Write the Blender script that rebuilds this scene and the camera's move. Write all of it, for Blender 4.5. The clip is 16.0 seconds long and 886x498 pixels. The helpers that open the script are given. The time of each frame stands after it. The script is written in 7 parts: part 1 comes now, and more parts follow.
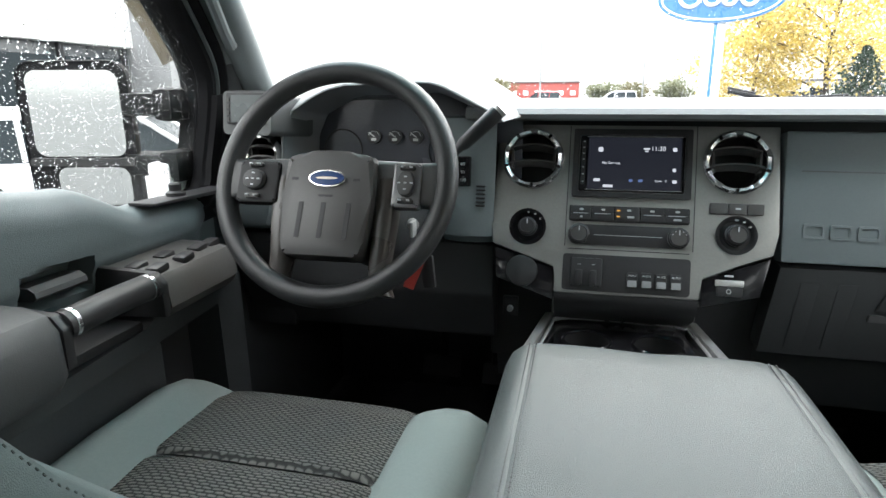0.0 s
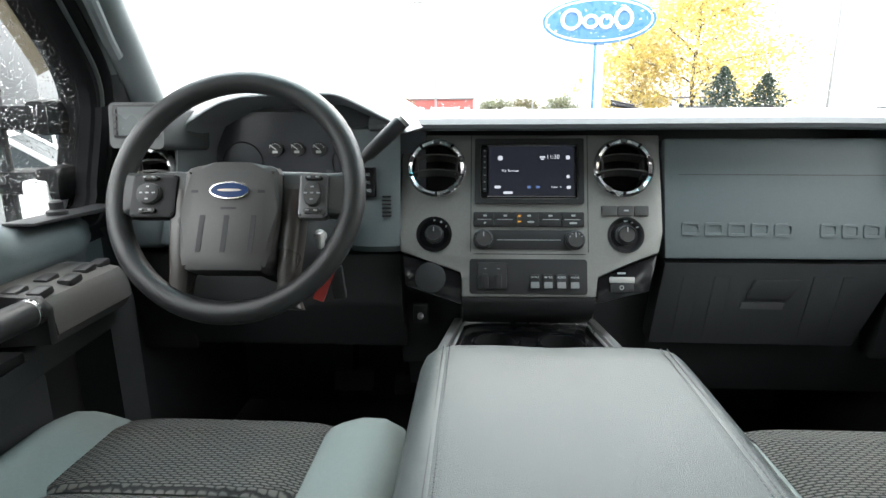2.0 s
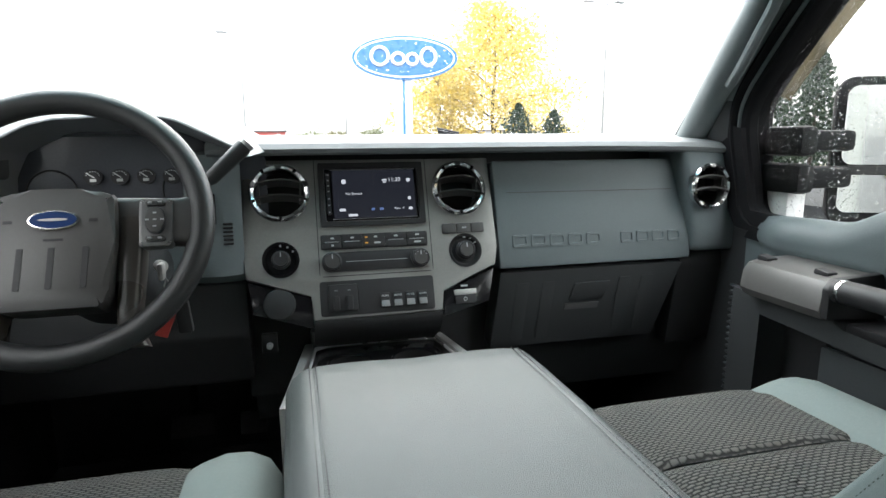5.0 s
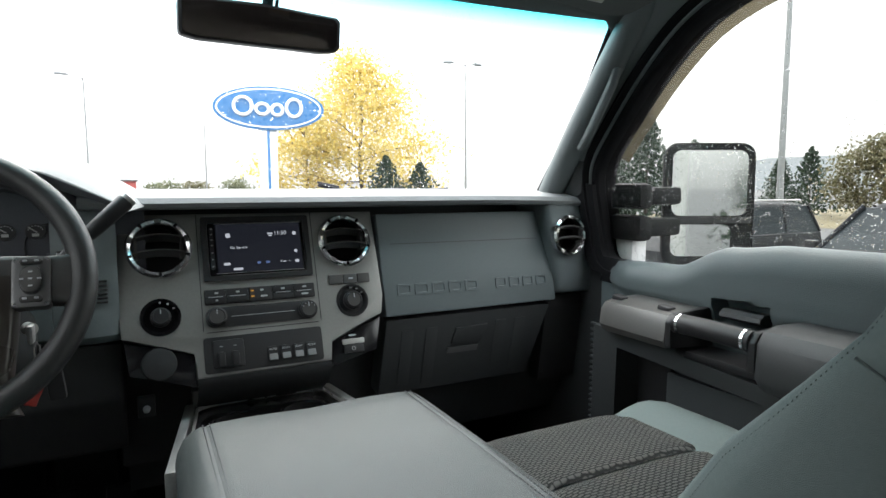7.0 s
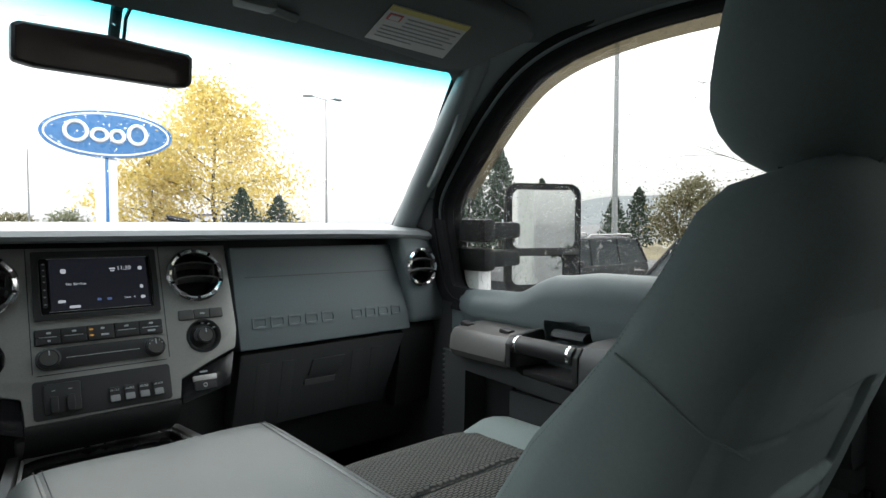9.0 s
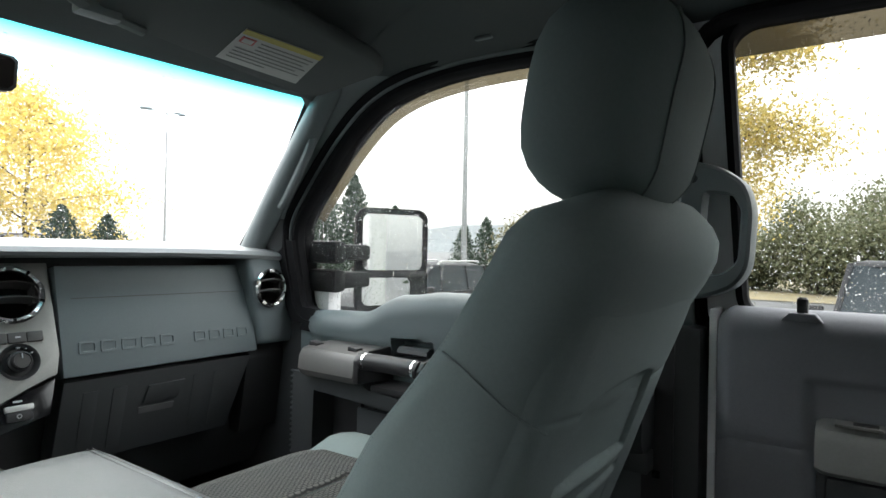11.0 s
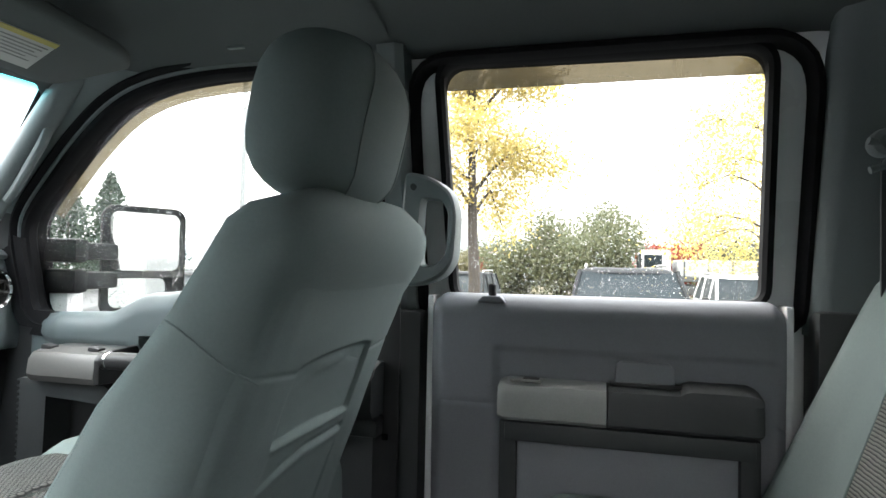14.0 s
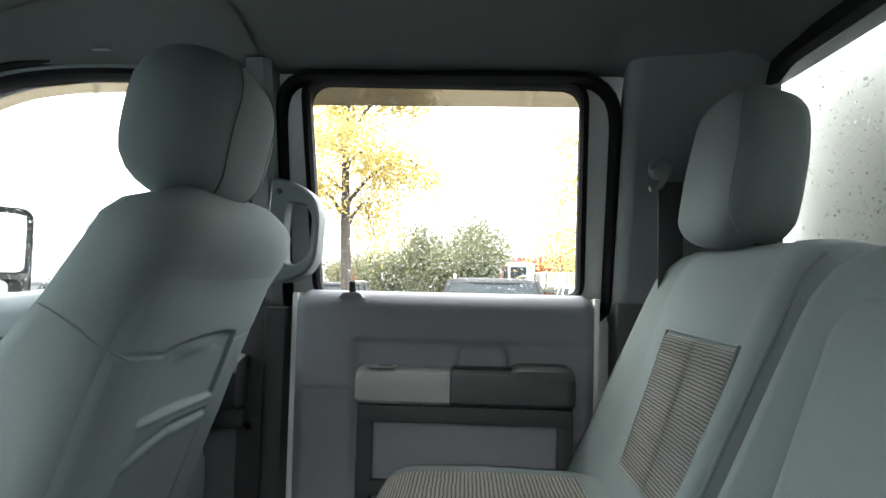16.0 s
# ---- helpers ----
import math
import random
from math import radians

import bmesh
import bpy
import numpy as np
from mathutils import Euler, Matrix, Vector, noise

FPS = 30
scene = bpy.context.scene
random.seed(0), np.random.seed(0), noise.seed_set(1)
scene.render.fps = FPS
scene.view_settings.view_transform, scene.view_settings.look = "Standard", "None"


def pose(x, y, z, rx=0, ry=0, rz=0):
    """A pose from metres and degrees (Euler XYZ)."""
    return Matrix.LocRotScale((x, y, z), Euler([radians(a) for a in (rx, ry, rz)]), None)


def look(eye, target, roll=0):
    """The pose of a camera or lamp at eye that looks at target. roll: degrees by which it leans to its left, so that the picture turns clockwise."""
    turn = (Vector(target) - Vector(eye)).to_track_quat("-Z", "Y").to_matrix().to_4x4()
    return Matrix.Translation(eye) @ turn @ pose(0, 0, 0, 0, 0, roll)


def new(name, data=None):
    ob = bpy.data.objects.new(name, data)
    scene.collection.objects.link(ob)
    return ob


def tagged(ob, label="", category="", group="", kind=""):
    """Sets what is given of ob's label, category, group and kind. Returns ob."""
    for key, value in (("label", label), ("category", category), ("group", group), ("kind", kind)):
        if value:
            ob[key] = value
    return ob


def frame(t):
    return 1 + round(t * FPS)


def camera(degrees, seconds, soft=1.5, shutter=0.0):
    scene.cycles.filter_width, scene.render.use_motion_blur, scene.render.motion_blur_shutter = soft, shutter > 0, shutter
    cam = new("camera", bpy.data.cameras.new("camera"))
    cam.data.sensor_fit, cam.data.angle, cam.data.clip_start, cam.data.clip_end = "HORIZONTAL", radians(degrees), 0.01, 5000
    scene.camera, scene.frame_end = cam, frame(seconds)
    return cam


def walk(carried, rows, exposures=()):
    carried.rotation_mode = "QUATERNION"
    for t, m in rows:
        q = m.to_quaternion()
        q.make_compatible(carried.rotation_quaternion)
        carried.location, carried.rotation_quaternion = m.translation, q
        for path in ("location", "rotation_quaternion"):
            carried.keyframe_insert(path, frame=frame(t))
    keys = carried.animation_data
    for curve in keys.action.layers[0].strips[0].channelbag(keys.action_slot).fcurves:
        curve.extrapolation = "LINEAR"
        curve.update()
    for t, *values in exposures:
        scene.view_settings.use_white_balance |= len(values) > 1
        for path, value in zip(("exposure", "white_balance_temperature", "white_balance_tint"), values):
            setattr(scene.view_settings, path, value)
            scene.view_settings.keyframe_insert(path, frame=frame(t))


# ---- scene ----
# camera: handheld phone turning slowly between the front seats
cam = camera(74.0, 16.0)
PATH = [
    (0, (-0.0923, 0.0080, 1.7991), (-0.5295, 1.8900, 1.2821), -0.310),
    (0.5, (-0.0944, 0.0100, 1.8010), (-0.4615, 1.9070, 1.2829), -0.417),
    (1, (-0.0974, 0.0050, 1.8009), (-0.3846, 1.9170, 1.2870), -0.406),
    (1.5, (-0.0993, -0.0010, 1.7969), (-0.3029, 1.9250, 1.3002), -0.470),
    (2, (-0.1001, -0.0070, 1.7899), (-0.2135, 1.9350, 1.3226), -0.399),
    (2.5, (-0.1000, -0.0170, 1.7879), (-0.1289, 1.9320, 1.3399), -0.590),
    (3, (-0.1090, -0.0210, 1.7856), (-0.0302, 1.9300, 1.3526), -0.483),
    (3.5, (-0.1228, -0.0170, 1.7802), (0.0745, 1.9290, 1.3644), -0.403),
    (4, (-0.1317, -0.0210, 1.7760), (0.1642, 1.9170, 1.3779), -0.455),
    (6.3, (-0.1868, -0.0570, 1.7775), (0.5642, 1.7740, 1.4917), -0.129),
    (6.5, (-0.1918, -0.0620, 1.7794), (0.6036, 1.7540, 1.5158), -0.116),
    (7, (-0.2020, -0.0730, 1.7841), (0.7028, 1.6990, 1.5825), -0.111),
    (7.5, (-0.2160, -0.0890, 1.7867), (0.7916, 1.6310, 1.6289), -0.077),
    (8, (-0.2210, -0.1030, 1.7856), (0.8870, 1.5560, 1.6505), 0.023),
    (8.5, (-0.2250, -0.1190, 1.7845), (0.9785, 1.4740, 1.6710), 0.050),
    (9, (-0.2230, -0.1350, 1.7845), (1.0728, 1.3860, 1.6986), 0.152),
    (9.2, (-0.2250, -0.1400, 1.7835), (1.1076, 1.3490, 1.7065), 0.087),
    (11.3, (-0.2647, -0.1890, 1.7744), (1.4044, 0.9120, 1.7906), 0.963),
    (11.5, (-0.2688, -0.1950, 1.7753), (1.4254, 0.8690, 1.7941), 0.804),
    (12, (-0.2777, -0.2110, 1.7731), (1.4734, 0.7540, 1.7944), 0.898),
    (12.5, (-0.2926, -0.2290, 1.7677), (1.5133, 0.6310, 1.7965), 0.936),
    (13, (-0.3054, -0.2490, 1.7613), (1.5483, 0.5000, 1.7965), 1.071),
    (13.5, (-0.3242, -0.2750, 1.7548), (1.5743, 0.3530, 1.7992), 1.137),
    (14, (-0.3431, -0.2980, 1.7503), (1.5922, 0.2020, 1.8036), 1.158),
    (14.5, (-0.3659, -0.3180, 1.7427), (1.5978, 0.0560, 1.8178), 1.090),
    (15, (-0.3947, -0.3340, 1.7339), (1.5866, -0.0730, 1.8245), 1.182),
    (15.5, (-0.4305, -0.3460, 1.7269), (1.5596, -0.1800, 1.8248), 1.259),
    (16, (-0.4625, -0.3470, 1.7250), (1.5335, -0.2680, 1.8271), 1.291),
]
EXPOSURES = [(0.0, 2.25), (2.0, 2.38), (4.0, 2.32), (6.5, 1.80), (9.0, 1.42), (11.5, 2.05), (12.5, 2.35), (14.0, 2.75), (16.0, 3.05)]
walk(cam, [(t, look(eye, target, roll)) for t, eye, target, roll in PATH], EXPOSURES)

# ---- world and light: rainy overcast daylight ----
SKY, SUN = 1.0, 0.7
world = bpy.data.worlds.new("overcast")
scene.world = world
world.use_nodes = True
wn, wl = world.node_tree.nodes, world.node_tree.links
sky = wn.new("ShaderNodeTexSky")
sky.sky_type, sky.sun_disc = "NISHITA", False
sky.sun_elevation, sky.sun_rotation = radians(52), radians(8)
sky.air_density, sky.dust_density = 1.6, 4.0
dim = wn.new("ShaderNodeVectorMath")
dim.operation = "SCALE"
dim.inputs["Scale"].default_value = 0.10
wl.new(sky.outputs[0], dim.inputs[0])
cloud = wn.new("ShaderNodeMix")
cloud.data_type = "RGBA"
cloud.inputs[0].default_value = 0.85
wl.new(dim.outputs[0], cloud.inputs[6])
cloud.inputs[7].default_value = (0.965, 0.98, 1.0, 1)
coord, sepz, rise, lift = (wn.new("ShaderNode" + k) for k in ("TexCoord", "SeparateXYZ", "MapRange", "VectorMath"))
wl.new(coord.outputs["Generated"], sepz.inputs[0])
wl.new(sepz.outputs[2], rise.inputs[0])
rise.inputs[1].default_value, rise.inputs[2].default_value = 0.0, 0.5
rise.inputs[3].default_value, rise.inputs[4].default_value = 0.45, 2.2
lift.operation = "SCALE"
wl.new(cloud.outputs[2], lift.inputs[0])
wl.new(rise.outputs[0], lift.inputs["Scale"])
wl.new(lift.outputs[0], wn["Background"].inputs[0])
wn["Background"].inputs[1].default_value = SKY
sun = new("sun", bpy.data.lights.new("sun", "SUN"))
sun.data.energy, sun.data.angle, sun.data.color = SUN, radians(50), (1.0, 0.97, 0.93)
sun.matrix_world = look((3, 21, 27), (0, 0, 0))

# ---- materials ----
MATS = {}


def mat(name, color, rough=0.6, metal=0.0, var=0.12, scale=30.0, bump=0.0, bscale=600.0, coat=0.0, spec=0.5, stain=0.0):
    """A surface with broad and fine colour variation and a fine relief, at real-world size."""
    if name in MATS:
        return MATS[name]
    m = MATS[name] = bpy.data.materials.new(name)
    m.use_nodes = True
    n, l = m.node_tree.nodes, m.node_tree.links
    b = n["Principled BSDF"]
    b.inputs["Roughness"].default_value, b.inputs["Metallic"].default_value = rough, metal
    b.inputs["Coat Weight"].default_value = coat
    b.inputs["Specular IOR Level"].default_value = spec
    g = n.new("ShaderNodeNewGeometry")
    big = n.new("ShaderNodeTexNoise")
    big.inputs["Scale"].default_value, big.inputs["Detail"].default_value = scale * 0.15, 4
    fine = n.new("ShaderNodeTexNoise")
    fine.inputs["Scale"].default_value, fine.inputs["Detail"].default_value = scale * 8, 3
    for t in (big, fine):
        l.new(g.outputs["Position"], t.inputs["Vector"])
    add = n.new("ShaderNodeMath")
    add.operation = "ADD"
    l.new(big.outputs[0], add.inputs[0])
    l.new(fine.outputs[0], add.inputs[1])
    rng = n.new("ShaderNodeMapRange")
    rng.inputs[1].default_value, rng.inputs[2].default_value = 0.6, 1.4
    rng.inputs[3].default_value, rng.inputs[4].default_value = 1 - var, 1 + var
    l.new(add.outputs[0], rng.inputs[0])
    mul = n.new("ShaderNodeVectorMath")
    mul.operation = "SCALE"
    mul.inputs[0].default_value = color
    l.new(rng.outputs[0], mul.inputs["Scale"])
    l.new(mul.outputs[0], b.inputs["Base Color"])
    rr = n.new("ShaderNodeMapRange")
    rr.inputs[1].default_value, rr.inputs[2].default_value = 0.3, 0.7
    rr.inputs[3].default_value, rr.inputs[4].default_value = max(rough - 0.08, 0.02), min(rough + 0.08, 1)
    l.new(big.outputs[0], rr.inputs[0])
    l.new(rr.outputs[0], b.inputs["Roughness"])
    if bump:
        v = n.new("ShaderNodeTexVoronoi")
        v.inputs["Scale"].default_value = bscale
        l.new(g.outputs["Position"], v.inputs["Vector"])
        bp = n.new("ShaderNodeBump")
        bp.inputs["Strength"].default_value, bp.inputs["Distance"].default_value = bump, 0.001
        l.new(v.outputs["Distance"], bp.inputs["Height"])
        l.new(bp.outputs[0], b.inputs["Normal"])
    return m


def glass_mat(name, tint=(1, 1, 1), band=None):
    """Thin pane: clear with a Fresnel gloss; band: (z0, z1, colour) a tint that fades in between two heights."""
    m = MATS[name] = bpy.data.materials.new(name)
    m.use_nodes = True
    n, l = m.node_tree.nodes, m.node_tree.links
    n.remove(n["Principled BSDF"])
    tr, gl, mx, fr, pw = (n.new("ShaderNode" + k) for k in ("BsdfTransparent", "BsdfGlossy", "MixShader", "LayerWeight", "Math"))
    tr.inputs[0].default_value = (*tint, 1)
    gl.inputs[1].default_value = 0.02
    fr.inputs[0].default_value = 0.5
    pw.operation = "POWER"
    pw.inputs[1].default_value = 4.0
    l.new(fr.outputs["Facing"], pw.inputs[0])
    ad = n.new("ShaderNodeMath")
    ad.operation = "MULTIPLY_ADD"
    ad.inputs[1].default_value, ad.inputs[2].default_value = 0.25, 0.03
    l.new(pw.outputs[0], ad.inputs[0])
    if band:
        g, sep, rng, mc = (n.new("ShaderNode" + k) for k in ("NewGeometry", "SeparateXYZ", "MapRange", "Mix"))
        l.new(g.outputs["Position"], sep.inputs[0])
        l.new(sep.outputs[2], rng.inputs[0])
        rng.inputs[1].default_value, rng.inputs[2].default_value = band[0], band[1]
        mc.data_type = "RGBA"
        mc.inputs[6].default_value, mc.inputs[7].default_value = (*tint, 1), (*band[2], 1)
        l.new(rng.outputs[0], mc.inputs[0])
        l.new(mc.outputs[2], tr.inputs[0])
    l.new(ad.outputs[0], mx.inputs[0])
    l.new(tr.outputs[0], mx.inputs[1])
    l.new(gl.outputs[0], mx.inputs[2])
    l.new(mx.outputs[0], n["Material Output"].inputs[0])
    return m


SOFT = mat("soft grey dash vinyl", (0.118, 0.143, 0.147), 0.55, bump=0.25, bscale=900, var=0.06)
DASHTOP = mat("dash top vinyl", (0.165, 0.177, 0.180), 0.55, bump=0.3, bscale=900, var=0.06)
LOWER = mat("charcoal plastic", (0.030, 0.033, 0.034), 0.55, bump=0.2, bscale=800, var=0.1)
BLACK = mat("black plastic", (0.024, 0.024, 0.025), 0.45, var=0.1, spec=0.3)
UNDER = mat("black grained plastic", (0.024, 0.025, 0.026), 0.6, bump=0.2, bscale=800, var=0.1, spec=0.35)
GLOSS = mat("gloss black plastic", (0.008, 0.008, 0.009), 0.12, var=0.1)
STACK = mat("bronze grey painted plastic", (0.222, 0.222, 0.211), 0.40, metal=0.35, var=0.08)
ENDM = mat("dark grey end plastic", (0.072, 0.075, 0.075), 0.5, bump=0.15, bscale=900, var=0.06)
PODL = mat("bronze grey armrest plastic", (0.238, 0.242, 0.233), 0.5, bump=0.15, bscale=900, var=0.08)
PODM = mat("dark bronze grey plastic", (0.09, 0.088, 0.084), 0.42, metal=0.2, var=0.08)
WHEELM = mat("wheel rubber", (0.017, 0.0175, 0.018), 0.36, bump=0.3, bscale=1200)
HUBM = mat("grey hub plastic", (0.039, 0.0375, 0.036), 0.5, bump=0.15, bscale=900, var=0.06)
CHROME = mat("chrome", (0.85, 0.85, 0.85), 0.20, metal=1.0, var=0.02)
LEATHER = mat("grained grey vinyl", (0.051, 0.062, 0.063), 0.36, bump=0.5, bscale=950, var=0.10, spec=0.6)
CLOTH = mat("grey green cloth", (0.152, 0.184, 0.181), 0.9, bump=0.3, bscale=1800, var=0.06, spec=0.2)
HEADL = mat("headliner cloth", (0.090, 0.099, 0.098), 0.95, bump=0.3, bscale=1500, var=0.05, spec=0.2)
DOORM = mat("grey door vinyl", (0.092, 0.114, 0.117), 0.55, bump=0.3, bscale=700, var=0.06)
TRIM = mat("pillar trim plastic", (0.132, 0.152, 0.153), 0.5, bump=0.2, bscale=900, var=0.05)
RUBBER = mat("black rubber seal", (0.007, 0.007, 0.008), 0.75, spec=0.15)
WHITE = mat("white car paint", (0.72, 0.72, 0.73), 0.3, var=0.02, coat=0.4)
CARPET = mat("dark carpet", (0.035, 0.035, 0.037), 1.0, bump=0.6, bscale=700, var=0.3)
PANE = glass_mat("window glass", (0.85, 0.865, 0.84))
# right-hand panes: tint deepened to dim the bright view outside
PANE_DIM = glass_mat("dimmed window glass", (0.70, 0.715, 0.69))
SHIELD = glass_mat("windshield glass", (0.95, 0.97, 0.97), (2.03, 2.12, (0.03, 0.42, 0.48)))


# ---- mesh helpers ----
def finish(bm, name, material, smooth=True, angle=35):
    bmesh.ops.recalc_face_normals(bm, faces=bm.faces[:])
    me = bpy.data.meshes.new(name)
    if smooth:
        for e in bm.edges:
            e.smooth = len(e.link_faces) == 2 and e.calc_face_angle(0) < radians(angle)
        for f in bm.faces:
            f.smooth = True
    bm.to_mesh(me)
    bm.free()
    for m in material if isinstance(material, (list, tuple)) else [material]:
        me.materials.append(m)
    return me


def part(name, bm, material, parent=None, label="", smooth=True, angle=35):
    ob = new(name, finish(bm, name, material, smooth, angle))
    if parent is not None:
        ob.parent = parent
    if label:
        ob["label"] = label
    return ob


def thing(name, label, category, group="", kind="", at=(0, 0, 0)):
    ob = new(name)
    ob.location = at
    ob.empty_display_size = 0.05
    return tagged(ob, label, category, group, kind)


def box(bm, c, s, bevel=0.0, seg=2, m=None):
    """A bevelled box of size s round c; m: an own turn."""
    t = Matrix.Translation(c) @ (m or Matrix()) @ Matrix.Diagonal((*s, 1))
    r = bmesh.ops.create_cube(bm, size=1, matrix=t)
    if bevel:
        es = list({e for v in r["verts"] for e in v.link_edges})
        bmesh.ops.bevel(bm, geom=es, offset=bevel, segments=seg, affect="EDGES", profile=0.6)
    return bm


def boxes(*rows):
    bm = bmesh.new()
    for row in rows:
        box(bm, *row)
    return bm


def skin(bm, rings, closed=True, cap=True, wrap=False):
    """Joins rings of equal count into a skin."""
    vs = [[bm.verts.new(p) for p in ring] for ring in rings]
    n = len(vs[0])
    pairs = list(zip(vs, vs[1:])) + ([(vs[-1], vs[0])] if wrap else [])
    for a, b in pairs:
        for i in range(n if closed else n - 1):
            j = (i + 1) % n
            bm.faces.new((a[i], a[j], b[j], b[i]))
    if cap and closed and not wrap:
        bm.faces.new(vs[0][::-1])
        bm.faces.new(vs[-1])
    return bm


def prism(bm, pts, x0, x1, axis="x", bevel=0.0):
    """A closed outline drawn out along an axis. Outline in the other two axes, in order."""
    def lay(u, v, w):
        return {"x": (w, u, v), "y": (u, w, v), "z": (u, v, w)}[axis]
    a = [bm.verts.new(lay(u, v, x0)) for u, v in pts]
    b = [bm.verts.new(lay(u, v, x1)) for u, v in pts]
    fs = [bm.faces.new(a[::-1]), bm.faces.new(b)]
    n = len(pts)
    for i in range(n):
        fs.append(bm.faces.new((a[i], a[(i + 1) % n], b[(i + 1) % n], b[i])))
    if bevel:
        es = list({e for f in fs for e in f.edges})
        bmesh.ops.bevel(bm, geom=es, offset=bevel, segments=2, affect="EDGES", profile=0.6)
    return bm


def superring(cx, cz, rx, rz, power=2.6, n=28):
    """A rounded outline as pairs."""
    out = []
    for i in range(n):
        a = 2 * math.pi * i / n
        c, s = math.cos(a), math.sin(a)
        out.append((cx + rx * math.copysign(abs(c) ** (2 / power), c), cz + rz * math.copysign(abs(s) ** (2 / power), s)))
    return out


def tube(bm, pts, r, n=10, closed=False, cap=True):
    """A round bar along points; r: one radius or one a point."""
    pts = [Vector(p) for p in pts]
    rings = []
    side = None
    for i, p in enumerate(pts):
        a = pts[i - 1] if (i or closed) else p
        b = pts[(i + 1) % len(pts)] if (i + 1 < len(pts) or closed) else p
        d = (b - a).normalized()
        if side is None:
            side = d.orthogonal().normalized()
        side = (side - d * side.dot(d)).normalized()
        up = d.cross(side)
        k = r[i] if isinstance(r, (list, tuple)) else r
        rings.append([p + k * (math.cos(2 * math.pi * j / n) * side + math.sin(2 * math.pi * j / n) * up) for j in range(n)])
    return skin(bm, rings, cap=cap, wrap=closed)


def lathe(bm, prof, m, n=32, cap=True):
    """Turns (radius, height) pairs round m's z axis."""
    rings = [[m @ Vector((r * math.cos(2 * math.pi * i / n), r * math.sin(2 * math.pi * i / n), h)) for i in range(n)] for r, h in prof]
    return skin(bm, rings, cap=cap)


def grid(bm, f, nu, nv):
    """An open sheet f(u, v), u and v from 0 to 1."""
    vs = [[bm.verts.new(f(i / nu, j / nv)) for j in range(nv + 1)] for i in range(nu + 1)]
    for i in range(nu):
        for j in range(nv):
            bm.faces.new((vs[i][j], vs[i + 1][j], vs[i + 1][j + 1], vs[i][j + 1]))
    return bm


def thick(bm, t):
    bmesh.ops.solidify(bm, geom=bm.faces[:], thickness=t)
    return bm


def lerp(a, b, t):
    return a + (b - a) * t


def curve(pairs, t):
    """Smooth value through (t, value) pairs."""
    if t <= pairs[0][0]:
        return pairs[0][1]
    for (a, u), (b, v) in zip(pairs, pairs[1:]):
        if t <= b:
            k = (t - a) / (b - a)
            k = k * k * (3 - 2 * k)
            return u + (v - u) * k
    return pairs[-1][1]


def cut(bm, *cutters):
    """The mesh less the cutters."""
    def hold(b, name):
        me = bpy.data.meshes.new(name)
        b.to_mesh(me)
        b.free()
        return new(name, me)
    bmesh.ops.recalc_face_normals(bm, faces=bm.faces[:])
    ob, tools = hold(bm, "blank"), []
    for c in cutters:
        bmesh.ops.recalc_face_normals(c, faces=c.faces[:])
        t = hold(c, "cutter")
        md = ob.modifiers.new("cut", "BOOLEAN")
        md.operation, md.object, md.solver = "DIFFERENCE", t, "EXACT"
        tools.append(t)
    me = bpy.data.meshes.new_from_object(ob.evaluated_get(bpy.context.evaluated_depsgraph_get()))
    for o in [ob] + tools:
        bpy.data.objects.remove(o)
    out = bmesh.new()
    out.from_mesh(me)
    return out


def rod(m, r, y0, y1, n=40):
    """A cutter: a round bar along m's y axis."""
    bm = bmesh.new()
    skin(bm, [[m @ Vector((r * math.cos(2 * math.pi * i / n), y, r * math.sin(2 * math.pi * i / n))) for i in range(n)] for y in (y0, y1)])
    return bm

# ---- the cab: sides, roof, floor ----
def side_x(z):
    """Inner face of the cab's side at a height."""
    return 0.80 - max(z - 1.66, 0) * 0.237


# side window outlines as (y, z)
FRONT_WIN = [(1.035, 1.612), (0.98, 1.612), (0.90, 1.614), (0.80, 1.622), (0.745, 1.640), (0.70, 1.660), (0.65, 1.673), (0.55, 1.682), (0.40, 1.687), (0.16, 1.69),
             (0.13, 1.72), (0.125, 1.90), (0.13, 2.08), (0.16, 2.116), (0.25, 2.123), (0.36, 2.127), (0.455, 2.127), (0.522, 2.123), (0.603, 2.114), (0.68, 2.095), (0.743, 2.066), (0.79, 2.034), (0.841, 1.997), (0.90, 1.947), (0.969, 1.886), (1.022, 1.836), (1.036, 1.81), (1.038, 1.70)]
REAR_WIN = [(-0.042, 1.690), (-0.574, 1.697), (-0.584, 1.706), (-0.572, 2.092), (-0.564, 2.110), (-0.546, 2.117), (-0.30, 2.119), (-0.045, 2.122), (-0.028, 2.116), (-0.019, 2.100), (-0.032, 1.700)]


def resample(loop, n=72):
    """An outline with n points at even steps."""
    seg = [math.dist(a, b) for a, b in zip(loop, loop[1:] + loop[:1])]
    total, out = sum(seg), []
    for k in range(n):
        d, i = total * k / n, 0
        while d > seg[i]:
            d, i = d - seg[i], i + 1
        a, b = loop[i], loop[(i + 1) % len(loop)]
        out.append((lerp(a[0], b[0], d / seg[i]), lerp(a[1], b[1], d / seg[i])))
    return out


def softened(loop, rounds=2):
    for _ in range(rounds):
        loop = [((a[0] + 2 * b[0] + c[0]) / 4, (a[1] + 2 * b[1] + c[1]) / 4) for a, b, c in zip(loop[-1:] + loop[:-1], loop, loop[1:] + loop[:1])]
    return loop


FRONT_WIN, REAR_WIN = softened(resample(FRONT_WIN, 110)), softened(resample(REAR_WIN, 260), 1)


